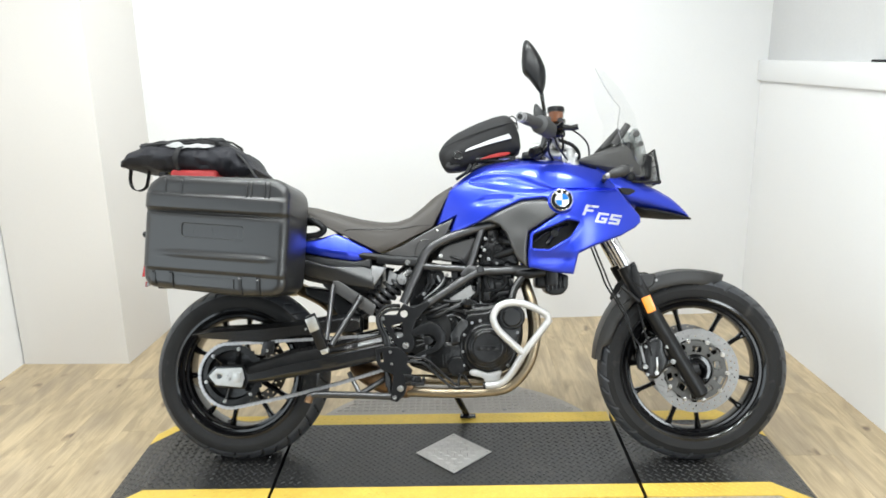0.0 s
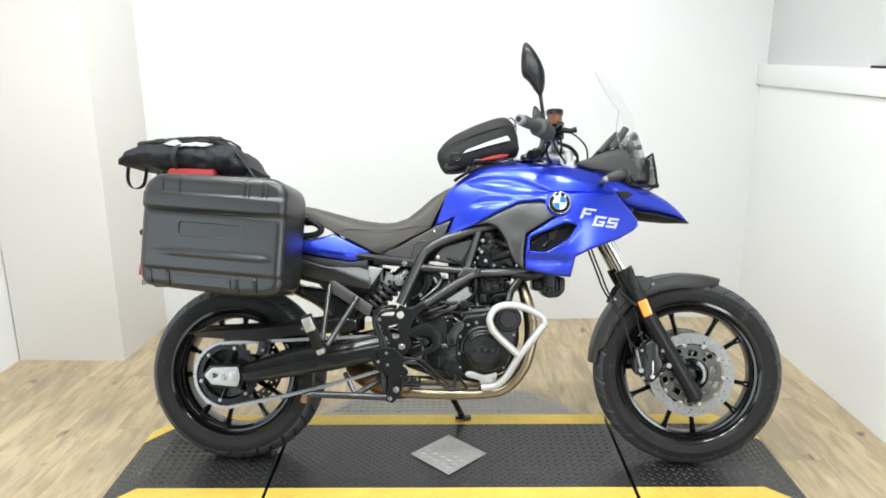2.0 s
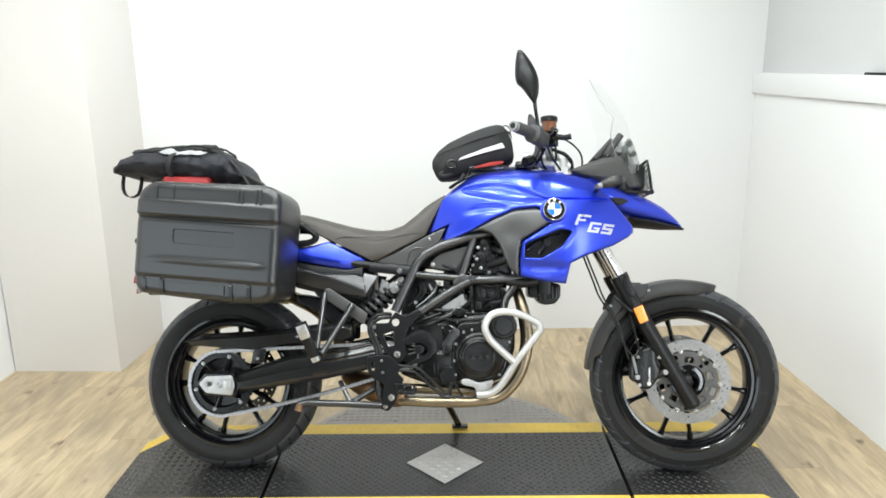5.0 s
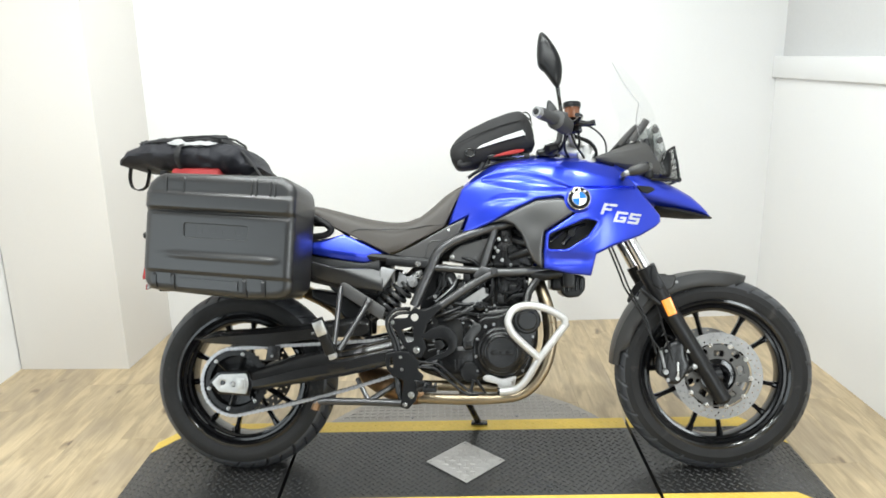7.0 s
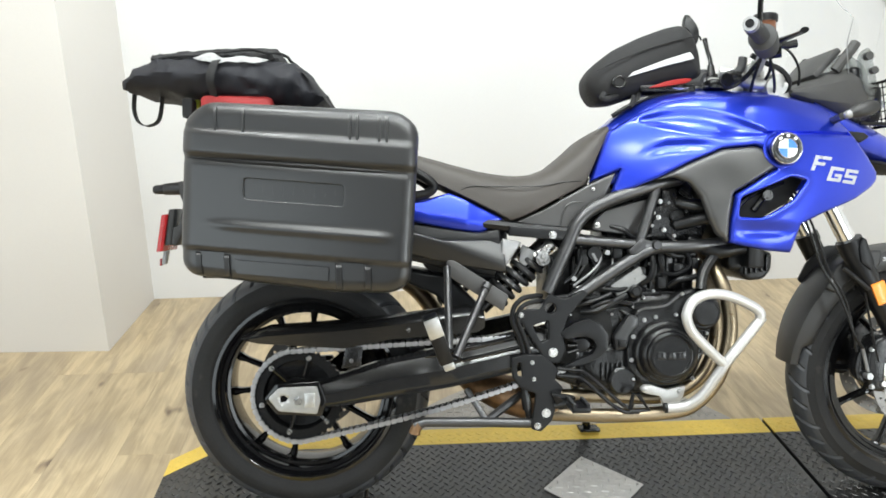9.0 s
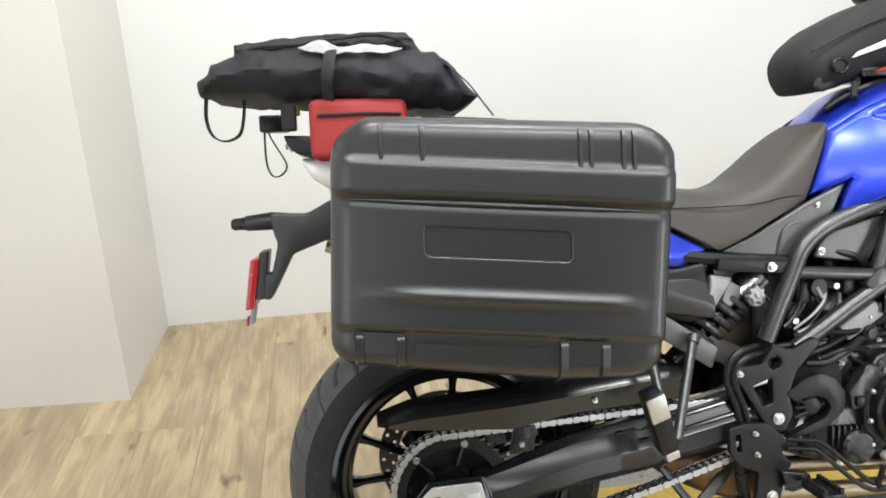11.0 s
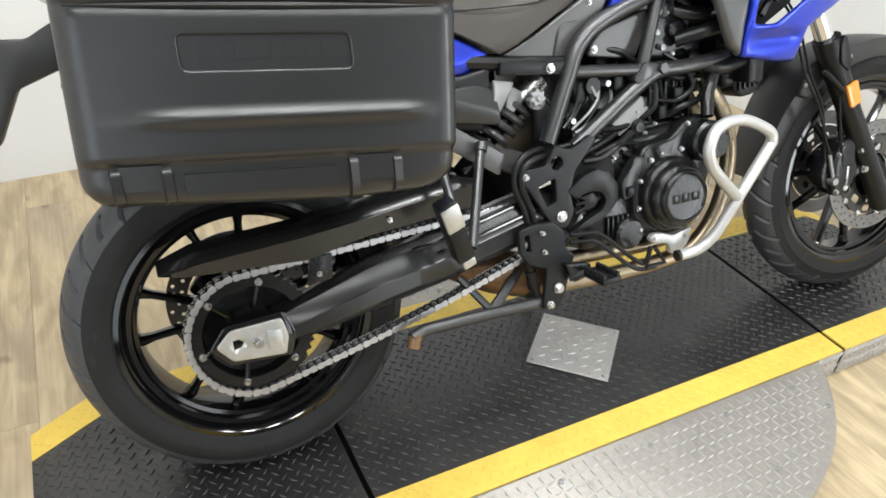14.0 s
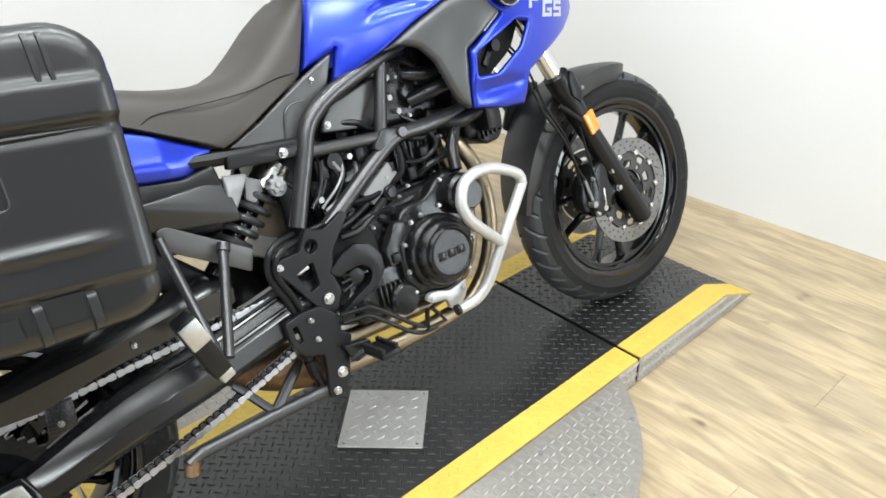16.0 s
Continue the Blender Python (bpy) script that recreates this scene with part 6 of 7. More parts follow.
# fork and front mudguard
for s in (0, 1):
    sg = -1 if not s else 1
    bike("fork_stanchion", tube([(1.185, sg * 0.105, 0.945), (1.365, sg * 0.105, 0.612)], 0.0205, 20), CHROME, "chromed fork tube")
    leg = bike("fork_leg", joined(tube([(1.338, sg * 0.108, 0.660), (1.343, sg * 0.108, 0.650), (1.40, sg * 0.109, 0.545), (1.54, sg * 0.110, 0.302), (1.572, sg * 0.110, 0.246), (1.576, sg * 0.110, 0.238)], [0.027, 0.029, 0.0265, 0.025, 0.026, 0.019], 20),
                                  tube([(1.336, sg * 0.108, 0.668), (1.346, sg * 0.108, 0.648)], 0.0305, 20), tube([(1.535, sg * 0.100, 0.318), (1.568, sg * 0.100, 0.322)], 0.024, 14)), DARKPLASTIC, "black fork leg")
    lug = plate(cut_corners([(1.352, 0.615), (1.345, 0.655), (1.353, 0.676), (1.362, 0.672), (1.385, 0.615), (1.378, 0.595)], 0.006), -0.142, -0.120, 0.004)
    part("stop_lug", mesh_of("stop_lug", *(flipped(lug) if s else lug), DARKPLASTIC), leg)
    refl = plate(cut_corners([(1.379, 0.560), (1.409, 0.573), (1.428, 0.522), (1.400, 0.510)], 0.003), -0.141, -0.133, 0.002)
    part("fork_reflector", mesh_of("fork_reflector", *(flipped(refl) if s else refl), ORANGE), leg, "amber fork reflector")
    cl = joined(plate(cut_corners([(1.400, 0.296), (1.388, 0.335), (1.390, 0.385), (1.406, 0.424), (1.436, 0.436), (1.458, 0.420), (1.456, 0.388), (1.470, 0.355), (1.458, 0.322), (1.432, 0.292)], 0.010), -0.122, -0.058, 0.010, 3),
                plate(cut_corners([(1.372, 0.322), (1.366, 0.352), (1.374, 0.392), (1.396, 0.408), (1.396, 0.310)], 0.008), -0.108, -0.070, 0.007, 2), tube([(1.452, -0.105, 0.395), (1.482, -0.108, 0.425)], 0.012, 10), tube([(1.455, -0.105, 0.335), (1.500, -0.108, 0.360)], 0.012, 10))
    c = bike("brake_caliper", flipped(cl) if s else cl, ENGINE, "black brake caliper")
    if not s:
        for x, z, r in ((1.466, 0.402, 0.011), (1.484, 0.352, 0.011), (1.396, 0.400, 0.006), (1.400, 0.308, 0.0075)):
            part("bolt", mesh_of("bolt", *bolt(x, -0.121, z, r, 0.008), BOLT), c)
        part("caliper_bar", mesh_of("caliper_bar", *joined(rbox(1.428, 1.434, -0.1245, -0.120, 0.322, 0.366, 0.001), lathe([(0.007, -0.120), (0.007, -0.1245), (0.0035, -0.1250), (0.0, -0.1240)], 14, 1.430, 0.314)), STEEL), c)
        part("line_fitting", mesh_of("line_fitting", *joined(tube([(1.380, -0.112, 0.400), (1.392, -0.118, 0.345)], 0.0045, 8), lathe([(0.0, -0.126), (0.008, -0.126), (0.009, -0.120), (0.009, -0.10)], 14, 1.394, 0.334)), BOLT), c, "zinc brake line fitting")
for pts, r in (([(1.20, -0.06, 0.80), (1.222, -0.115, 0.727), (1.252, -0.120, 0.648), (1.271, -0.122, 0.598), (1.319, -0.124, 0.521), (1.352, -0.122, 0.440), (1.380, -0.114, 0.402)], 0.0032), ([(1.21, -0.07, 0.80), (1.236, -0.118, 0.720), (1.264, -0.122, 0.648), (1.286, -0.124, 0.592), (1.330, -0.124, 0.515), (1.366, -0.112, 0.392)], 0.003)):
    bike("brake_line", tube(pts, r, 8, 6), DARKPLASTIC, "black front brake line")
bike("wheel_sensor_cable", joined(tube([(1.318, -0.128, 0.60), (1.34, -0.135, 0.58), (1.375, -0.135, 0.55)], 0.006, 8, 4), tube([(1.37, -0.13, 0.54), (1.39, -0.125, 0.46), (1.415, -0.12, 0.37)], 0.003, 8, 4)), DARKPLASTIC)
arc = [(1.230, 0.346, 0.044), (1.236, 0.394, 0.052), (1.254, 0.456, 0.060), (1.289, 0.524, 0.066), (1.339, 0.584, 0.070), (1.399, 0.622, 0.072), (1.464, 0.644, 0.070), (1.534, 0.654, 0.064), (1.604, 0.650, 0.052), (1.649, 0.642, 0.034), (1.676, 0.634, 0.012)]
rows = curve_through([(x, 0, z) for x, z, w in arc], 3)
ws = np.interp(np.linspace(0, 10, len(rows)), range(11), [a[2] for a in arc])
verts, faces = [], []
for i, p in enumerate(rows):
    t = (rows[min(i + 1, len(rows) - 1)] - rows[max(i - 1, 0)]).normalized()
    nrm = Vector((t.z, 0, -t.x))
    for off in (0.0, 0.004):
        for k in range(15):
            u = -1 + 2 * k / 14
            side = ws[i] * math.copysign(min(1.0, abs(u) * 1.35), u)
            fall = 0.012 * u * u + max(0, abs(u) - 0.72) / 0.28 * (0.035 if 0.1 < i / len(rows) < 0.92 else 0.012)
            verts.append(p + nrm * (fall + off) + Vector((0, side - math.copysign(off, u) * (abs(u) > 0.7), 0)))
for i in range(len(rows) - 1):
    for k in range(14):
        for o in (0, 15):
            a = i * 30 + o + k
            faces.append((a, a + 1, a + 31, a + 30))
    for k in (0, 14):
        a = i * 30 + k
        faces.append((a, a + 15, a + 45, a + 30))
for i in (0, len(rows) - 1):
    faces += [(i * 30 + k, i * 30 + k + 1, i * 30 + k + 16, i * 30 + k + 15) for k in range(14)]
MUD = bike("front_mudguard", (verts, faces), MUDGREY, "charcoal plastic front mudguard", smooth=50)
both("mudguard_bracket", shell(cut_corners([(1.300, 0.545), (1.325, 0.598), (1.375, 0.640), (1.44, 0.640), (1.43, 0.600), (1.36, 0.565), (1.33, 0.530)], 0.01), lambda x, z: -0.082, 0.004, 0.006, 0.012), MUDGREY, "", MUD)
for x, z in ((1.313, 0.566), (1.438, 0.618)):
    bike("bolt", bolt(x, -0.086, z, 0.006, 0.004), BOLT, "", MUD)

# beak
rings = []
for x, zt, zb, w in ((1.235, 1.010, 0.92, 0.15), (1.29, 0.985, 0.880, 0.152), (1.345, 0.962, 0.860, 0.140), (1.40, 0.950, 0.852, 0.114), (1.45, 0.930, 0.846, 0.090), (1.50, 0.902, 0.842, 0.066), (1.535, 0.874, 0.840, 0.042), (1.560, 0.850, 0.834, 0.022), (1.575, 0.834, 0.830, 0.006)):
    r = []
    for k in range(20):
        t = 2 * math.pi * k / 20
        c, q = math.cos(t), math.sin(t)
        r.append((x, w * math.copysign(abs(c) ** 0.7, c), (zt + zb) / 2 + (zt - zb) / 2 * math.copysign(abs(q) ** 0.8, q)))
    rings.append(r)
bike("beak", loft(rings), BLUE, "metallic blue pointed front beak", smooth=60)
rings = []
for x, zt, zb, w in ((1.375, 0.872, 0.848, 0.100), (1.40, 0.868, 0.836, 0.104), (1.44, 0.866, 0.832, 0.088), (1.50, 0.852, 0.826, 0.064), (1.545, 0.840, 0.826, 0.036), (1.579, 0.832, 0.825, 0.010)):
    rings.append([(x, w * math.cos(2 * math.pi * k / 16), (zt + zb) / 2 + (zt - zb) / 2 * math.sin(2 * math.pi * k / 16)) for k in range(16)])
bike("beak_underside", loft(rings), TYRE, "black beak underside")
# the slot's shade is a near-black panel on the beak
both("beak_slot", shell(cut_corners([(1.300, 0.922), (1.345, 0.920), (1.362, 0.910), (1.335, 0.895), (1.312, 0.902)], 0.006), lambda x, z: -0.160 + 0.30 * max(0, x - 1.32), 0.004, 0.003, 0.012), HOLE, "near-black panel for the shaded air slot in the beak")

# headlamp, cowl and screen
bike("instrument_cowl", loft([[(x, w * math.copysign(abs(math.cos(t)) ** 0.6, math.cos(t)), (zt + zb) / 2 + (zt - zb) / 2 * math.copysign(abs(math.sin(t)) ** 0.7, math.sin(t))) for t in (2 * math.pi * k / 20 for k in range(20))]
     for x, zt, zb, w in ((1.178, 1.026, 1.010, 0.135), (1.22, 1.044, 0.985, 0.142), (1.28, 1.068, 0.965, 0.140), (1.33, 1.088, 0.955, 0.128), (1.365, 1.085, 0.945, 0.118), (1.385, 1.05, 0.945, 0.112))]), DUSTGREY, "dusty dark grey instrument cowl", smooth=30)
bike("instrument_panel", moved(rbox(-0.008, 0.008, -0.085, 0.085, -0.048, 0.044, 0.005), Matrix.Translation((1.292, 0, 1.098)) @ Matrix.Rotation(radians(42), 4, "Y")), DUSTGREY, "dusty grey instrument panel")
bike("headlamp", joined(rbox(1.335, 1.368, -0.112, 0.112, 0.945, 1.085, 0.014, 3)), DARKPLASTIC, "black headlamp housing")
bike("headlamp_reflector", rbox(1.366, 1.372, -0.092, 0.092, 0.962, 1.075, 0.001), CHROME, "bright headlamp reflector")
bike("headlamp_bezel", rbox(1.372, 1.432, -0.094, 0.094, 0.952, 1.046, 0.020, 3), DARKPLASTIC, "black bezel between the headlamps")
lens = [(-0.105, 0.965), (-0.05, 0.950), (0.05, 0.950), (0.105, 0.965), (0.100, 1.090), (0.05, 1.126), (-0.05, 1.126), (-0.100, 1.090)]
bike("headlamp_lens", loft([[(1.358 - 0.10 * (z - 1.0), y, z) for y, z in lens], [(1.392 - 0.22 * (z - 1.0), y * 0.98, z) for y, z in lens], [(1.418 - 0.35 * (z - 1.0), y * 0.75, 1.0 + (z - 1.0) * 0.85) for y, z in lens]]), LENS, "clear headlamp lens", smooth=60)
gx = lambda z: 1.446 - 0.13 * (z - 0.945)
GRILLE = bike("headlamp_grille", tube([(gx(z), y, z) for y, z in ((-0.112, 0.944), (-0.118, 1.0), (-0.108, 1.052), (0.108, 1.052), (0.118, 1.0), (0.112, 0.944))], 0.0042, 8, closed=True), ENGINE, "black wire headlamp grille")
for k in range(13):
    y = -0.096 + 0.016 * k
    part("grille_bar", mesh_of("grille_bar", *tube([(gx(0.944), y, 0.944), (gx(1.052), y, 1.052)], 0.0015, 6), ENGINE), GRILLE)
for k in range(5):
    z = 0.962 + 0.019 * k
    part("grille_bar", mesh_of("grille_bar", *tube([(gx(z), -0.115, z), (gx(z), 0.115, z)], 0.0015, 6), ENGINE), GRILLE)
both("grille_mount", joined(tube([(1.355, -0.118, 0.946), (1.446, -0.118, 0.942)], 0.0055, 8), lathe([(0.0, -0.126), (0.008, -0.126), (0.008, -0.115)], 12, 1.442, 0.943)), ENGINE, "", GRILLE)
verts, faces, nu, nv = [], [], 21, 28
for off in (0.0, 0.003):
    for j in range(nv):
        v = j / (nv - 1)
        xc, zc = np.interp(v, [0, 0.25, 0.5, 0.75, 1], [1.425, 1.410, 1.393, 1.350, 1.290]), np.interp(v, [0, 0.25, 0.5, 0.75, 1], [1.010, 1.095, 1.185, 1.275, 1.352])
        half = np.interp(zc, [1.01, 1.06, 1.132, 1.195, 1.22, 1.278, 1.352], [0.095, 0.11, 0.14, 0.15, 0.135, 0.10, 0.055])
        xe = np.interp(zc, [1.01, 1.06, 1.132, 1.195, 1.22, 1.278, 1.352], [1.345, 1.33, 1.304, 1.313, 1.295, 1.271, 1.248])
        for i in range(nu):
            u = -1 + 2 * i / (nu - 1)
            verts.append((xc + (xe - xc) * u * u - off, u * half, zc - 0.004 * u * u))
for o in (0, nu * nv):
    for j in range(nv - 1):
        for i in range(nu - 1):
            a = o + j * nu + i
            faces.append((a, a + 1, a + nu + 1, a + nu))
edge = [(j * nu) for j in range(nv)] + [(nv - 1) * nu + i for i in range(nu)] + [(j * nu + nu - 1) for j in range(nv)][::-1] + [i for i in range(nu)][::-1]
for a, b in zip(edge, edge[1:]):
    if a != b:
        faces.append((a, b, b + nu * nv, a + nu * nv))
SCR = bike("windscreen", (verts, faces), SCREEN, "clear plastic windscreen", smooth=60)
SCR.visible_shadow = False
bike("screen_edge", tube([verts[j * nu] for j in range(nv)], 0.0012, 6), BAREND, "", SCR)
both("screen_mount", joined(tube([(1.30, -0.10, 1.075), (1.335, -0.11, 1.125), (1.345, -0.11, 1.14)], 0.012, 8), lathe([(0.0, -0.128), (0.010, -0.128), (0.010, -0.115)], 14, 1.370, 1.106), lathe([(0.0, -0.128), (0.009, -0.128), (0.009, -0.115)], 14, 1.384, 1.072)), DUSTGREY, "grey screen mount", SCR)
both("front_indicator", joined(tube([(1.25, -0.17, 0.942), (1.245, -0.230, 0.948)], 0.009, 8), tube([(1.258, -0.236, 0.952), (1.266, -0.238, 0.955), (1.282, -0.238, 0.960), (1.304, -0.238, 0.967), (1.318, -0.238, 0.970)], [0.010, 0.0145, 0.0170, 0.0175, 0.012], 14)), MUDGREY, "black front indicator")
both("indicator_lens", tube([(1.318, -0.238, 0.971), (1.330, -0.238, 0.974)], [0.016, 0.008], 14), LENS)
both("indicator_cap", tube([(1.244, -0.236, 0.948), (1.248, -0.236, 0.949), (1.258, -0.237, 0.952)], [0.005, 0.009, 0.010], 14), BAREND, "grey indicator end cap")
both("side_deflector", shell(round_outline([(1.345, 1.100), (1.375, 1.126), (1.398, 1.080), (1.410, 1.030), (1.388, 1.000), (1.362, 1.030)], 4), lambda x, z: -0.120 + 0.6 * max(0, x - 1.37), 0.002, 0.002, 0.010), LENS, "smoky clear side deflector")

# handlebar and controls
bike("top_yoke", joined(rbox(1.09, 1.20, -0.13, 0.13, 0.975, 1.0, 0.008), tube([(1.135, -0.04, 1.0), (1.115, -0.04, 1.05)], 0.016, 12), tube([(1.135, 0.04, 1.0), (1.115, 0.04, 1.05)], 0.016, 12), tube([(1.185, -0.105, 0.945), (1.158, -0.105, 1.012)], 0.024, 16), tube([(1.185, 0.105, 0.945), (1.158, 0.105, 1.012)], 0.024, 16)), ALLOY, "bright alloy fork yoke and bar clamps")
TURN = Matrix.Translation((1.12, 0, 1.06)) @ Matrix.Rotation(radians(-9), 4, "Z") @ Matrix.Translation((-1.12, 0, -1.06))
barpts = [(1.018, -0.350, 1.124), (1.045, -0.305, 1.120), (1.08, -0.255, 1.114), (1.10, -0.19, 1.104), (1.118, -0.10, 1.082), (1.124, -0.05, 1.070), (1.124, 0.05, 1.070), (1.118, 0.10, 1.082), (1.10, 0.19, 1.104), (1.08, 0.255, 1.114), (1.045, 0.305, 1.120), (1.018, 0.350, 1.124)]
SWING = Matrix.Translation((1.12, 0, 1.06)) @ Matrix.Rotation(radians(-6), 4, "Z") @ Matrix.Translation((-1.12, 0, -1.065))
BAR = bike("handlebar", moved(tube(barpts, 0.0115, 12, 4), SWING), SILVER, "silver handlebar")
head = round_outline([(1.030, 1.386), (1.022, 1.340), (1.024, 1.288), (1.046, 1.262), (1.074, 1.222), (1.086, 1.216), (1.097, 1.250), (1.096, 1.298), (1.076, 1.345), (1.048, 1.384)], 4)
hx, hz = 1.060, 1.300
for s in (0, 1):
    q = lambda p: moved(flipped(p) if s else p, SWING)
    up, size, wide = (-0.042, 0.5, 0.6) if s else (0.0, 1.0, 1.0)
    part("grip", mesh_of("grip", *q(joined(tube([(1.016, -0.353, 1.124), (1.062, -0.282, 1.117), (1.074, -0.264, 1.115)], [0.0175, 0.0175, 0.022], 16))), GRIP), BAR, "worn black rubber grip")
    for k in range(9):
        part("grip_ring", mesh_of("grip_ring", *q(tube([(1.022 + 0.0043 * k, -0.344 + 0.0066 * k, 1.1235 - 0.0006 * k), (1.0236 + 0.0043 * k, -0.3415 + 0.0066 * k, 1.1233 - 0.0006 * k)], 0.0186, 14)), GRIP), BAR)
    part("bar_end", mesh_of("bar_end", *q(joined(tube([(1.014, -0.356, 1.124), (1.006, -0.369, 1.125)], [0.0165, 0.0155], 18))), BAREND), BAR, "grey alloy bar-end weight")
    part("bar_end_screw", mesh_of("bar_end_screw", *q(tube([(1.006, -0.369, 1.125), (1.0045, -0.3715, 1.125)], 0.009, 12)), ENGINE), BAR)
    part("switch_housing", mesh_of("switch_housing", *q(joined(tube([(1.060, -0.288, 1.118), (1.063, -0.282, 1.117), (1.070, -0.270, 1.116), (1.094, -0.222, 1.108)], [0.020, 0.030, 0.030, 0.027], 18), rbox(1.06, 1.10, -0.262, -0.225, 1.122, 1.146, 0.007), rbox(1.085, 1.115, -0.235, -0.195, 1.088, 1.120, 0.007))), GRIP), BAR, "worn black switch housing")
    part("lever", mesh_of("lever", *q(joined(tube([(1.105, -0.190, 1.118), (1.128, -0.220, 1.124), (1.138, -0.265, 1.124), (1.136, -0.315, 1.120), (1.126, -0.345, 1.116)], [0.011, 0.009, 0.007, 0.007, 0.009], 10, 4, flat=0.7), tube([(1.105, -0.175, 1.104), (1.140, -0.19, 1.106)], 0.015, 10))), ENGINE), BAR, "black hand lever")
    q = lambda p: moved(flipped(p) if s else p, TURN)
    mm = bike("mirror", q(loft([[(hx - 0.018 * s + (x - hx) * k * wide, -0.262 - y, hz + up + (z - hz) * k * size) for x, z in head] for y, k in ((0.030, 0.50), (0.024, 0.80), (0.010, 0.98), (-0.006, 1.0), (-0.018, 0.93), (-0.021, 0.86))])), DARKPLASTIC, "black mirror head on a thin stalk", smooth=60)
    if not s:
        part("mirror_glass", mesh_of("mirror_glass", *q(loft([[(hx + (x - hx) * 0.80, -0.2405 + 0.001 * e, hz + up + (z - hz) * 0.82 * size) for x, z in head] for e in (0, 1)])), PANE), mm, "mirror glass")
    part("mirror_stalk", mesh_of("mirror_stalk", *q(joined(tube([(1.092, -0.218, 1.128), (1.090, -0.222, 1.165), (1.086, -0.240, 1.195), (1.082, -0.256, 1.232)], [0.0075, 0.006, 0.006, 0.007], 10, 4), tube([(1.092, -0.216, 1.116), (1.091, -0.220, 1.150)], [0.014, 0.009], 12))), ENGINE), mm)
RES = bike("brake_reservoir", lathe([(0.0, 0), (0.022, 0), (0.0245, 0.004), (0.0245, 0.034), (0.0, 0.034)], 26), FLUID, "brown brake fluid reservoir with a black cap", BAR)
for v in RES.data.vertices:
    v.co = (v.co.x + 1.100, v.co.z - 0.150, v.co.y + 1.142)
cap = lathe([(0.0, 0), (0.0285, 0), (0.0285, 0.014), (0.026, 0.017), (0.0, 0.017)], 26)
part("cap", mesh_of("cap", [(x + 1.100, z - 0.150, y + 1.176) for x, y, z in cap[0]], cap[1], DARKPLASTIC), RES, "black reservoir cap")
part("reservoir_mount", mesh_of("reservoir_mount", *joined(tube([(1.100, -0.150, 1.145), (1.100, -0.158, 1.125), (1.088, -0.18, 1.105)], 0.012, 10), tube([(1.105, -0.150, 1.128), (1.150, -0.155, 1.122), (1.172, -0.158, 1.126)], [0.012, 0.009, 0.010], 10)), ENGINE), RES)
for cable in (tube([(1.085, -0.20, 1.095), (1.105, -0.185, 1.05), (1.14, -0.12, 1.02), (1.16, -0.06, 0.99)], 0.0035, 8, 6), tube([(1.10, -0.155, 1.125), (1.16, -0.14, 1.115), (1.21, -0.10, 1.08), (1.22, -0.08, 1.03)], 0.003, 8, 6), tube([(1.07, -0.20, 1.09), (1.075, -0.15, 1.045), (1.10, -0.08, 1.02)], 0.004, 8, 6), tube([(1.085, -0.17, 1.09), (1.065, -0.12, 1.05), (1.04, -0.08, 1.035)], 0.0055, 8, 6), tube([(1.12, -0.14, 1.11), (1.125, -0.12, 1.06), (1.11, -0.06, 1.02)], 0.004, 8, 6)):
    bike("cable", cable, DARKPLASTIC, "black control cable")
bike("yoke_cover", joined(tube([(1.020, -0.085, 1.072), (1.055, -0.092, 1.066), (1.085, -0.096, 1.046), (1.13, -0.10, 1.040), (1.175, -0.10, 1.036)], [0.012, 0.015, 0.017, 0.014, 0.018], 14, 4), rbox(1.085, 1.165, -0.10, 0.10, 1.022, 1.048, 0.008)), ALLOY, "bare alloy top yoke edge")
bike("bar_riser", joined(tube([(1.095, -0.085, 1.035), (1.085, -0.088, 1.070), (1.10, -0.09, 1.095)], [0.016, 0.012, 0.017], 14, 4), tube([(1.15, -0.105, 1.03), (1.148, -0.108, 1.062)], [0.021, 0.018], 16)), ALLOY, "bare alloy bar riser")
bike("bar_clamp", rbox(1.085, 1.145, -0.065, -0.020, 1.040, 1.085, 0.008), ALLOY, "alloy bar clamp")
bike("bar_clamp", rbox(1.085, 1.145, 0.020, 0.065, 1.040, 1.085, 0.008), ALLOY, "alloy bar clamp")
bike("hose_guide", joined(tube([(1.066, -0.112, 1.102), (1.060, -0.112, 1.075), (1.040, -0.110, 1.056)], 0.010, 10, 4), lathe([(0.0, -0.124), (0.018, -0.124), (0.022, -0.118), (0.022, -0.09)], 20, 1.038, 1.050)), GRIP, "dark cable guide beside the yoke")
bike("cable", tube([(1.080, -0.125, 1.105), (1.120, -0.125, 1.085), (1.155, -0.12, 1.072), (1.178, -0.115, 1.046), (1.18, -0.10, 1.01)], 0.0065, 8, 5), DARKPLASTIC, "black control cable")
bike("fork_cap", lathe([(0.0, -0.12), (0.024, -0.12), (0.026, -0.115), (0.026, -0.09)], 20, 1.145, 1.03), ALLOY)
bike("clamp_boss", tube([(1.02, -0.13, 1.045), (1.05, -0.11, 1.055)], 0.017, 12), ENGINE)
bike("ignition_lock", joined(tube([(1.06, -0.02, 1.00), (1.05, -0.02, 1.045)], 0.018, 14), rbox(0.99, 1.04, -0.10, -0.05, 1.03, 1.055, 0.008)), ENGINE)

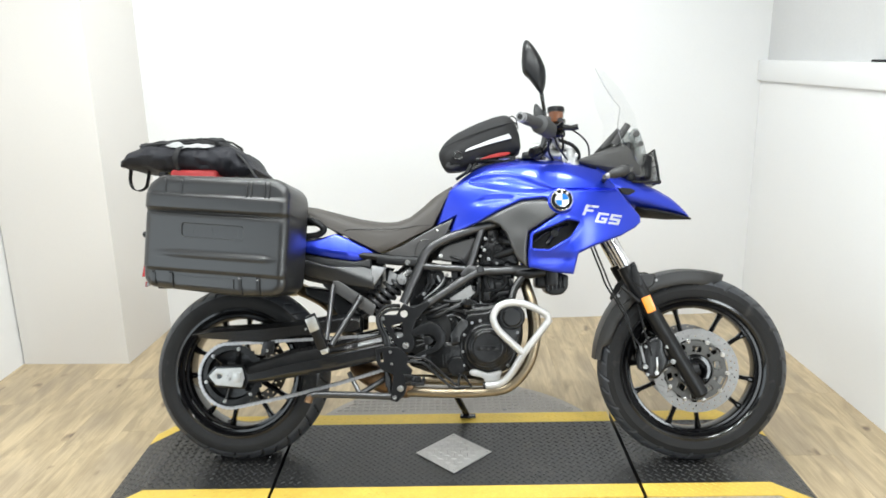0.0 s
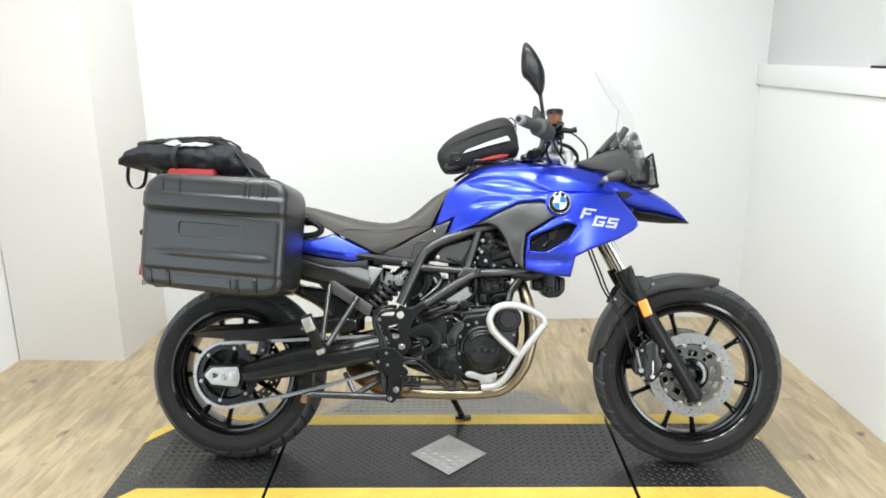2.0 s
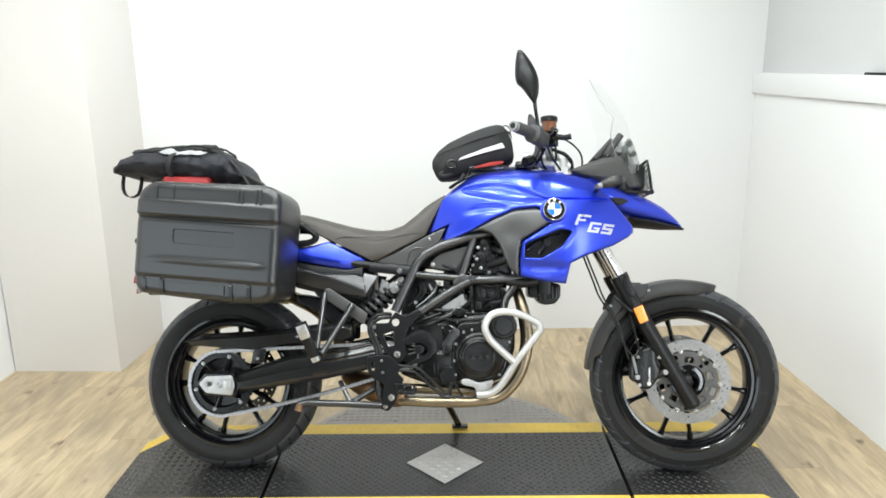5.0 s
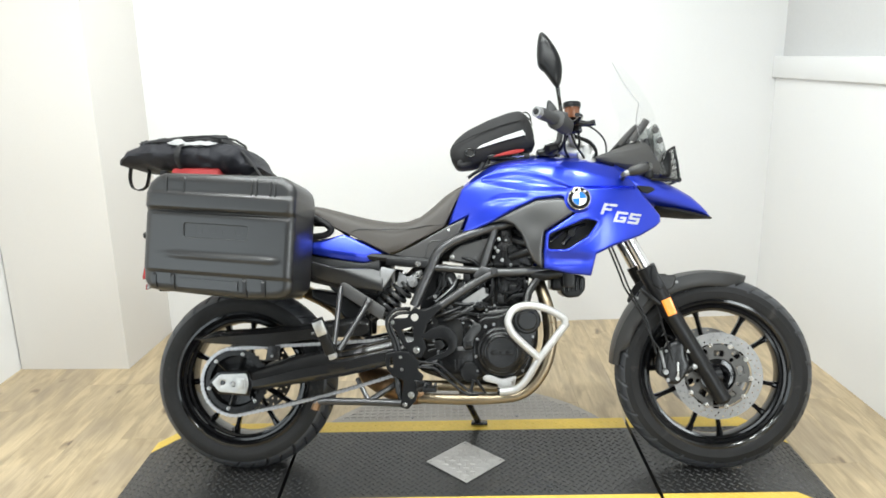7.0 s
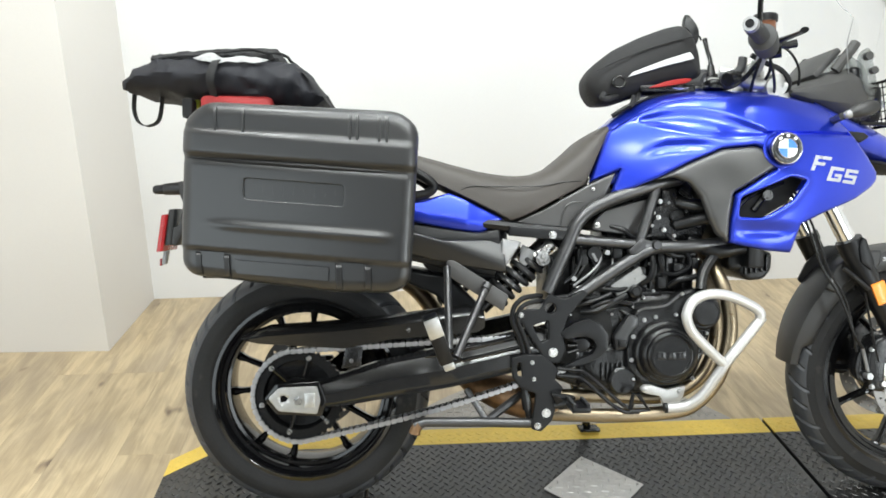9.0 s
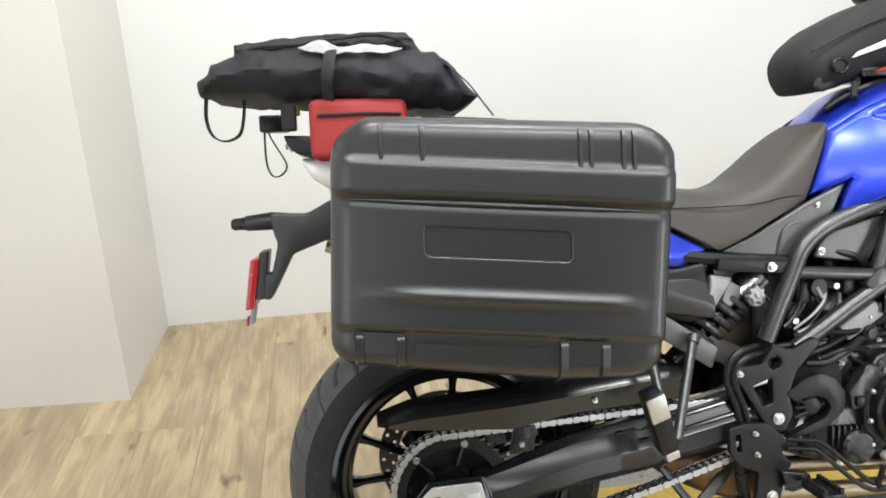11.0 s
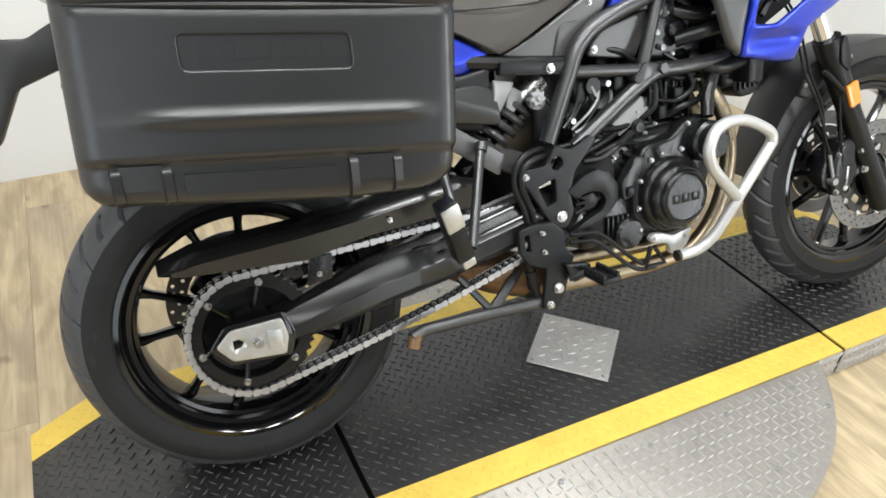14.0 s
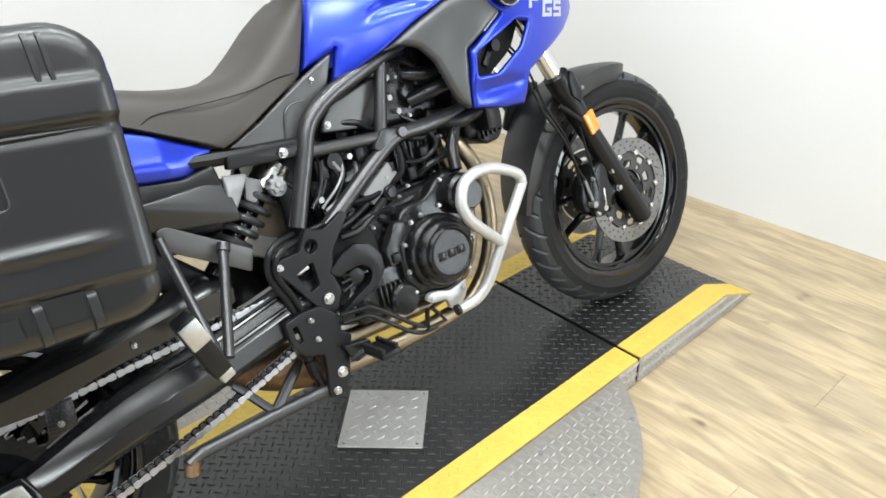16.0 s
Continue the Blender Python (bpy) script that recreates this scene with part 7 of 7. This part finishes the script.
# the front wheel is turned a little to the right
STEER = Matrix.Translation((1.15, -0.012, 0.93)) @ Matrix.Rotation(radians(-4), 4, Vector((-0.454, 0, 0.891))) @ Matrix.Translation((-1.15, 0, -0.93))
for ob in BIKE.children:
    if ob.name.split(".")[0] in ("front_wheel", "front_axle", "fork_stanchion", "fork_leg", "brake_caliper", "front_mudguard", "brake_line", "wheel_sensor_cable"):
        ob.matrix_basis = STEER @ ob.matrix_basis

# ---- luggage ----
LEAN_M = BIKE.matrix_world.copy()


def luggage(name, label, category, piece, mat, smooth=45.0):
    ob = tagged(new(name, mesh_of(name, *piece, mat, smooth)), label, category)
    ob.matrix_world = LEAN_M
    return ob


def step(a, b, t):
    t = max(0.0, min(1.0, (t - a) / (b - a)))
    return t * t * (3 - 2 * t)


def pannier_face(x, z):
    """The moulded outer face: a raised middle between belts and one long ridge."""
    q = z + 0.080 * (x - 0.03)
    y = -0.429 - 0.13 * x
    y -= 0.010 * step(0.834, 0.843, q)
    y += 0.003 * math.exp(-((q - 0.829) / 0.006) ** 2)
    y += 0.009 * (1 - step(0.650, 0.660, q))
    y += 0.006 * step(0.878, 0.890, q)
    y += 0.03 * max(0.0, q - 0.845) + 0.06 * max(0.0, 0.655 - q)
    taper = step(-0.17, -0.05, x) * (1 - step(0.19, 0.245, x))
    y -= 0.006 * math.exp(-((q - 0.704) / 0.008) ** 2) * taper
    return y


lid = cut_corners([(-0.190, 0.638), (-0.176, 0.922), (-0.133, 0.955), (0.245, 0.931), (0.282, 0.899), (0.264, 0.600), (0.230, 0.580), (0.122, 0.581), (-0.171, 0.614)], 0.022)
field = [(u, z - 0.080 * (u - 0.03)) for u, z in cut_corners([(-0.057, 0.758), (-0.057, 0.798), (0.137, 0.798), (0.137, 0.758)], 0.008)]
inner = [(0.045 + (x - 0.045) * 0.955, 0.77 + (z - 0.77) * 0.965) for x, z in lid]
# the case hangs a little lower than its rail
PAN = luggage("pannier", "graphite hard plastic side case hung beside the rear wheel", "pannier", plate(inner, -0.222, -0.150, 0.018, 3), CASE)
LID = part("lid", mesh_of("lid", *shell(lid, pannier_face, 0.0, 0.024, 0.0046, [field], back=-0.226, hole_edge=0.0025), CASE, 60), PAN, "graphite moulded lid with ribs")
part("name_field", mesh_of("name_field", *shell([(0.04 + (u - 0.04) * 1.02, 0.778 + (z - 0.778) * 1.1) for u, z in field], lambda x, z: pannier_face(x, z) + 0.0045, 0.004, 0.0, 0.012), CASE), LID)
PAN.matrix_world = LEAN_M @ Matrix.Translation((0.002, 0, -0.005))
part("seal", mesh_of("seal", *plate([(0.045 + (x - 0.045) * 0.97, 0.77 + (z - 0.77) * 0.975) for x, z in lid], -0.230, -0.220, 0.0), DARKPLASTIC), PAN, "black rubber seal")


# black strip laid in as the shade under the protruding upper band
belt = [(u, pannier_face(u, 0.8295 - 0.080 * (u - 0.03)) - 0.0005, 0.8295 - 0.080 * (u - 0.03)) for u in np.linspace(-0.165, 0.246, 24)]
part("belt_groove", mesh_of("belt_groove", *tube(belt, [0.001, 0.0035, 0.0045, 0.0048, 0.0045, 0.0035, 0.001], 8), DARKPLASTIC), LID, "black strip for the shade under the lid's upper band")


def face_rib(x, z0, z1, w, tall):
    """A narrow upright rib that follows the lid and its rounded rim."""
    rings = []
    for k in range(15):
        z = z0 + (z1 - z0) * k / 14
        d = rim_distance(x, z, lid) if inside(x, z, lid) else 0.0
        y = pannier_face(x, z) + 0.024 * (1 - math.sqrt(max(0.0, 1 - max(0.0, 1 - d / 0.024) ** 2)))
        end = min(1.0, k / 1.5, (14 - k) / 1.0 + 0.4)
        rings.append([(x - w, y + 0.004, z), (x - w * 0.7, y - tall * end, z), (x + w * 0.7, y - tall * end, z), (x + w, y + 0.004, z)])
    return loft(rings)


for u in (-0.110, -0.056, 0.150, 0.164, 0.206, 0.220):
    part("rib", mesh_of("rib", *face_rib(u, 0.884 - 0.080 * (u - 0.03), 0.944 - 0.066 * (u + 0.14), 0.0036, 0.0034), CASE), LID)
for u in (-0.150, -0.094, 0.126, 0.182):
    part("rib", mesh_of("rib", *face_rib(u, 0.648 - 0.080 * (u - 0.03), (0.616 - 0.115 * (u + 0.176) if u < 0.12 else 0.584) + 0.002, 0.0075, 0.0060), CASE), LID)
part("lower_panel", mesh_of("lower_panel", *loft([[(x, pannier_face(x, z) + o, z) for x, z in ((-0.076, 0.646), (0.105, 0.632), (0.105, 0.606), (-0.076, 0.620))] for o in (0.004, -0.0045)]), CASE), LID)
for u0, u1 in ((-0.146, -0.098), (0.130, 0.178)):
    part("clip_block", mesh_of("clip_block", *loft([[(x, pannier_face(x, z) + o, z) for x, z in ((u0, 0.650 - 0.08 * (u0 - 0.03)), (u1, 0.650 - 0.08 * (u1 - 0.03)), (u1, 0.618 - 0.09 * (u1 - 0.03)), (u0, 0.618 - 0.09 * (u0 - 0.03)))] for o in (0.004, -0.0025)]), CASE), LID)
for x0, z0 in ((-0.085, 0.951), (0.180, 0.935)):
    part("latch", mesh_of("latch", *rbox(x0 - 0.030, x0 + 0.030, -0.32, -0.21, z0 - 0.012, z0 + 0.003, 0.004), CASE), PAN)
part("handle", mesh_of("handle", *tube([(-0.02, -0.28, 0.940), (-0.015, -0.28, 0.953), (0.085, -0.28, 0.946), (0.090, -0.28, 0.932)], 0.009, 10), DARKPLASTIC), PAN, "black carrying handle")
for x0 in (-0.120, 0.155):
    part("hinge", mesh_of("hinge", *rbox(x0 - 0.036, x0 + 0.036, -0.36, -0.21, 0.578 - 0.10 * (x0 - 0.16), 0.596 - 0.10 * (x0 - 0.16), 0.004), DARKPLASTIC), PAN)
for k in range(8):
    u = -0.036 + 0.020 * k
    z = 0.779 - 0.080 * (u - 0.03)
    bar = [(u, z - 0.0085), (u, z + 0.0085), (u + 0.016, z + 0.0075), (u + 0.016, z - 0.0095)]
    part("name_bar", mesh_of("name_bar", *shell(bar, lambda x, zz: pannier_face(x, zz) + 0.0037, 0.001, 0.0, 0.008), CASE), LID)
bike("pannier_rail", joined(tube([(-0.12, -0.13, 0.86), (-0.15, -0.145, 0.75), (-0.10, -0.145, 0.66), (0.15, -0.145, 0.64), (0.24, -0.14, 0.70), (0.22, -0.13, 0.84)], 0.008, 8, 4)), DARKPLASTIC, "black pannier mounting rail")


def soft(piece, amount, scale, seed):
    """Cloth folds."""
    out = []
    for v in piece[0]:
        p = Vector(v)
        out.append(p + amount * noise.noise_vector(p * scale + Vector((seed, 0, 0))))
    return out, piece[1]


def pillow(outline, y0, y1, bulge, step_len=0.013):
    """A stuffed shape: a side outline, both flanks domed."""
    mid, half = (y0 + y1) / 2, (y1 - y0) / 2
    def dome(x, z):
        d = rim_distance(x, z, outline)
        return mid - half * (1 - (1 - bulge) * math.exp(-d / 0.022))
    near = shell(outline, dome, 0.0, 0.0, step_len, back=mid)
    far = [(v[0], 2 * mid - v[1], v[2]) for v in near[0]], near[1]
    return joined(near, far)


def creased(piece, amount, scale, seed):
    """Sharp folds of stiff cloth."""
    out = []
    for v in piece[0]:
        p = Vector(v)
        n = noise.noise_vector(Vector((p.x * scale, p.y * scale, p.z * scale * 0.7)) + Vector((seed, seed * 2, 0)))
        out.append(p + amount * Vector((n.x * 0.5, 0.8 - 2.2 * abs(n.y), 0.4 - 1.4 * abs(n.z))))
    return out, piece[1]


bag = cut_corners([(-0.392, 1.018), (-0.396, 1.040), (-0.378, 1.048), (-0.372, 1.064), (-0.338, 1.076), (-0.322, 1.088), (-0.20, 1.092), (-0.08, 1.092), (-0.022, 1.082), (0.006, 1.078), (0.026, 1.068), (0.052, 1.034), (0.080, 1.000), (0.052, 0.984), (-0.04, 0.990), (-0.16, 1.004), (-0.30, 1.012)], 0.004)
bagp = creased(soft(pillow(bag, -0.165, 0.15, 0.66, 0.008), 0.006, 11, 3.0), 0.008, 24, 6.0)
TAILBAG = luggage("tail_bag", "black nylon roll bag lying flat on the luggage rack", "bag", bagp, NAVY, 32)
flap = cut_corners([(-0.336, 1.072), (-0.334, 1.102), (-0.30, 1.106), (-0.20, 1.111), (-0.115, 1.117), (-0.046, 1.115), (-0.014, 1.080), (-0.02, 1.072), (-0.10, 1.074), (-0.24, 1.074)], 0.004)
part("flap", mesh_of("flap", *creased(soft(pillow(flap, -0.128, 0.13, 0.75, 0.008), 0.004, 12, 8.0), 0.006, 30, 2.0), FABRIC, 32), TAILBAG, "black folded bag flap")
part("flap_rim", mesh_of("flap_rim", *soft(tube([(-0.330, -0.11, 1.088), (-0.24, -0.118, 1.096), (-0.12, -0.118, 1.108), (-0.05, -0.112, 1.102), (-0.03, -0.06, 1.106), (-0.05, 0.10, 1.104), (-0.33, 0.11, 1.090)], 0.0035, 8, 6), 0.006, 25, 4.0), FABRIC), TAILBAG, "black stiffened rim")
for k, (x0, x1, yy) in enumerate(((-0.32, -0.14, -0.08), (-0.30, -0.06, -0.05), (-0.26, -0.10, -0.095))):
    part("fold", mesh_of("fold", *soft(tube([(x0, yy, 1.094), ((x0 + x1) / 2, yy - 0.006, 1.104), (x1, yy, 1.108)], [0.002, 0.005, 0.002], 8, 6), 0.008, 30, 7.0 + k), FABRIC), TAILBAG)
patch = cut_corners([(-0.228, 1.086), (-0.205, 1.097), (-0.180, 1.098), (-0.160, 1.088), (-0.085, 1.090), (-0.052, 1.082), (-0.085, 1.074), (-0.150, 1.076), (-0.175, 1.070), (-0.195, 1.078)], 0.003)
part("print", mesh_of("print", *soft(shell(patch, lambda x, z: -0.156 + 0.7 * max(0, z - 1.066), 0.003, 0.001, 0.008), 0.004, 40, 1.0), PRINT), TAILBAG, "worn white print on the bag")


def strap(pts, w, mat, parent, label=""):
    return part("strap", mesh_of("strap", *tube(pts, w, 8, 5, flat=0.14), mat), parent, label)


def webbing_loop(pts, half_width, label):
    """A strap folded into a hanging loop: a thin band swept along its line."""
    line = curve_through(pts, 5)
    verts, faces = [], []
    for i, p in enumerate(line):
        t = (line[min(i + 1, len(line) - 1)] - line[max(i - 1, 0)]).normalized()
        nn = Vector((t.z, 0, -t.x))
        for a, b in ((-half_width, -0.0012), (half_width, -0.0012), (half_width, 0.0012), (-half_width, 0.0012)):
            verts.append(p + Vector((0, a, 0)) + nn * b)
    for i in range(len(line) - 1):
        for k in range(4):
            faces.append((i * 4 + k, i * 4 + (k + 1) % 4, i * 4 + 4 + (k + 1) % 4, i * 4 + 4 + k))
    faces += [(0, 1, 2, 3), tuple(range(len(verts) - 4, len(verts)))]
    part("loop_strap", mesh_of("loop_strap", verts, faces, FABRIC), TAILBAG, label)


webbing_loop([(-0.396, -0.03, 1.030), (-0.399, -0.03, 0.985), (-0.390, -0.03, 0.955), (-0.368, -0.03, 0.944), (-0.343, -0.03, 0.955), (-0.334, -0.03, 0.985), (-0.331, -0.03, 1.020)], 0.012, "hanging black webbing loop")
webbing_loop([(-0.326, 0.220, 0.995), (-0.328, 0.225, 0.955), (-0.327, 0.228, 0.912), (-0.320, 0.230, 0.888), (-0.308, 0.230, 0.881), (-0.293, 0.230, 0.888), (-0.285, 0.228, 0.905), (-0.296, 0.224, 0.930), (-0.315, 0.220, 0.965), (-0.322, 0.218, 0.995)], 0.010, "long black webbing loop hanging behind the rack")
part("strap_buckle", mesh_of("strap_buckle", *rbox(-0.335, -0.275, 0.195, 0.245, 0.975, 1.010, 0.005), DARKPLASTIC), TAILBAG, "black strap buckle")
part("strap_tab", mesh_of("strap_tab", *rbox(-0.405, -0.375, -0.05, -0.01, 1.020, 1.036, 0.004), FABRIC), TAILBAG)
strap([(0.02, -0.13, 1.058), (0.055, -0.145, 1.022), (0.078, -0.15, 0.990), (0.096, -0.15, 0.966)], 0.008, FABRIC, TAILBAG, "black lashing strap")
strap([(-0.17, -0.132, 1.088), (-0.175, -0.168, 1.062), (-0.18, -0.172, 1.03), (-0.18, -0.14, 1.000)], 0.010, FABRIC, TAILBAG)
part("buckle", mesh_of("buckle", *rbox(-0.262, -0.238, -0.11, -0.07, 0.955, 1.0, 0.004), FABRIC), TAILBAG, "black strap buckle")
part("tag", mesh_of("tag", *rbox(-0.258, -0.234, -0.06, -0.03, 0.985, 1.004, 0.003), TAG), TAILBAG, "yellow-green tag")
REDOB = luggage("red_pouch", "red fabric pouch strapped under the tail bag", "pouch", soft(rbox(-0.215, -0.050, -0.135, 0.10, 0.900, 1.003, 0.014, 3), 0.004, 14, 5.0), REDBAG, 60)
part("zip", mesh_of("zip", *tube([(-0.20, -0.138, 0.975), (-0.12, -0.139, 0.977), (-0.06, -0.138, 0.975)], 0.003, 6), FABRIC), REDOB)

tb = cut_corners([(0.704, 1.066), (0.706, 1.034), (0.728, 1.002), (0.778, 1.005), (0.841, 1.027), (0.91, 1.046), (0.972, 1.060), (0.990, 1.072), (0.985, 1.123), (0.966, 1.172), (0.940, 1.194), (0.900, 1.186), (0.832, 1.162), (0.763, 1.128), (0.724, 1.098)], 0.014)
TBAG = luggage("tank_bag", "black fabric tank bag with a white stripe on the blue tank", "bag", soft(pillow(tb, -0.088, 0.085, 0.55, 0.010), 0.002, 14, 9.0), FABRIC, 60)
top_seam = [(0.716, 1.072), (0.77, 1.098), (0.83, 1.122), (0.90, 1.144), (0.962, 1.158), (0.974, 1.148)]
part("seam", mesh_of("seam", *tube([(x, -0.086, z) for x, z in top_seam], 0.0022, 6, 5), FABRIC), TBAG)
stripe = cut_corners([(0.794, 1.058), (0.806, 1.070), (0.885, 1.100), (0.946, 1.119), (0.956, 1.103), (0.88, 1.084)], 0.003)
part("reflective_stripe", mesh_of("reflective_stripe", *shell(stripe, lambda x, z: -0.0915, 0.002, 0.001, 0.012), WHITE), TBAG, "white reflective stripe")
part("red_ring", mesh_of("red_ring", *plate(round_outline([(0.848, 1.033), (0.880, 1.046), (0.92, 1.055), (0.950, 1.055), (0.94, 1.046), (0.89, 1.038)], 4), -0.088, -0.078, 0.003), REDPLASTIC), TBAG, "red mounting ring edge")
part("bag_base", mesh_of("bag_base", *rbox(0.83, 0.97, -0.070, 0.065, 1.026, 1.046, 0.006), ENGINEGREY), TBAG)
part("carry_loop", mesh_of("carry_loop", *tube([(0.945, -0.01, 1.186), (0.960, -0.01, 1.196), (0.975, -0.01, 1.185), (0.982, -0.01, 1.15)], 0.005, 8, 5, flat=0.4), FABRIC), TBAG, "black carry loop")
part("port", mesh_of("port", *tube([(0.772 + 0.015 * math.cos(t), -0.090, 1.046 + 0.013 * math.sin(t)) for t in (2 * math.pi * k / 20 for k in range(20))], 0.0035, 8, closed=True), ENGINE), TBAG, "black-rimmed round cable port")
part("port_hole", mesh_of("port_hole", *tube([(0.772, -0.080, 1.046), (0.773, -0.090, 1.045)], 0.013, 16), HOLE), TBAG)
part("strap", mesh_of("strap", *tube([(0.775, -0.06, 1.018), (0.750, -0.072, 1.008), (0.735, -0.075, 1.010), (0.742, -0.07, 1.022)], 0.008, 8, 4), FABRIC), TBAG, "black folded strap end")
for k, (x0, z0) in enumerate(((0.82, 0.998), (0.80, 0.985))):
    part("strap", mesh_of("strap", *tube([(x0 + 0.015, -0.05 - 0.02 * k, z0 + 0.03), (x0, -0.07 - 0.02 * k, z0)], 0.006, 6), FABRIC), TBAG)

# ---- floor planks ----
WIDE, LONG = 0.182, 1.22
seed = random.Random(4)
plank = {}


def plank_mesh(length):
    key = round(length, 3)
    if key not in plank:
        h, w, b = length / 2, WIDE / 2 - 0.0001, 0.0003
        v = [(x, y, z) for z, s in ((-0.008, 0), (-0.001, 0), (0.0, b)) for x, y in ((-w + s, -h + s), (w - s, -h + s), (w - s, h - s), (-w + s, h - s))]
        f = [(8, 9, 10, 11)] + [(a + k, a + (k + 1) % 4, a + 4 + (k + 1) % 4, a + 4 + k) for a in (0, 4) for k in range(4)]
        plank[key] = mesh_of("plank", v, f, OAK)
    return plank[key]


for i in range(25):
    x = -1.5 + WIDE * (i + 0.5)
    y = -3.7 + seed.choice((0.2, 0.45, 0.7, 0.95))
    start = -3.7
    while start < 1.84:
        end = min(y, 1.84)
        o = part("plank", plank_mesh(round(end - start, 2) - 0.0004), FLOOR)
        o.location = (x, (start + end) / 2, 0)
        start, y = end, y + LONG
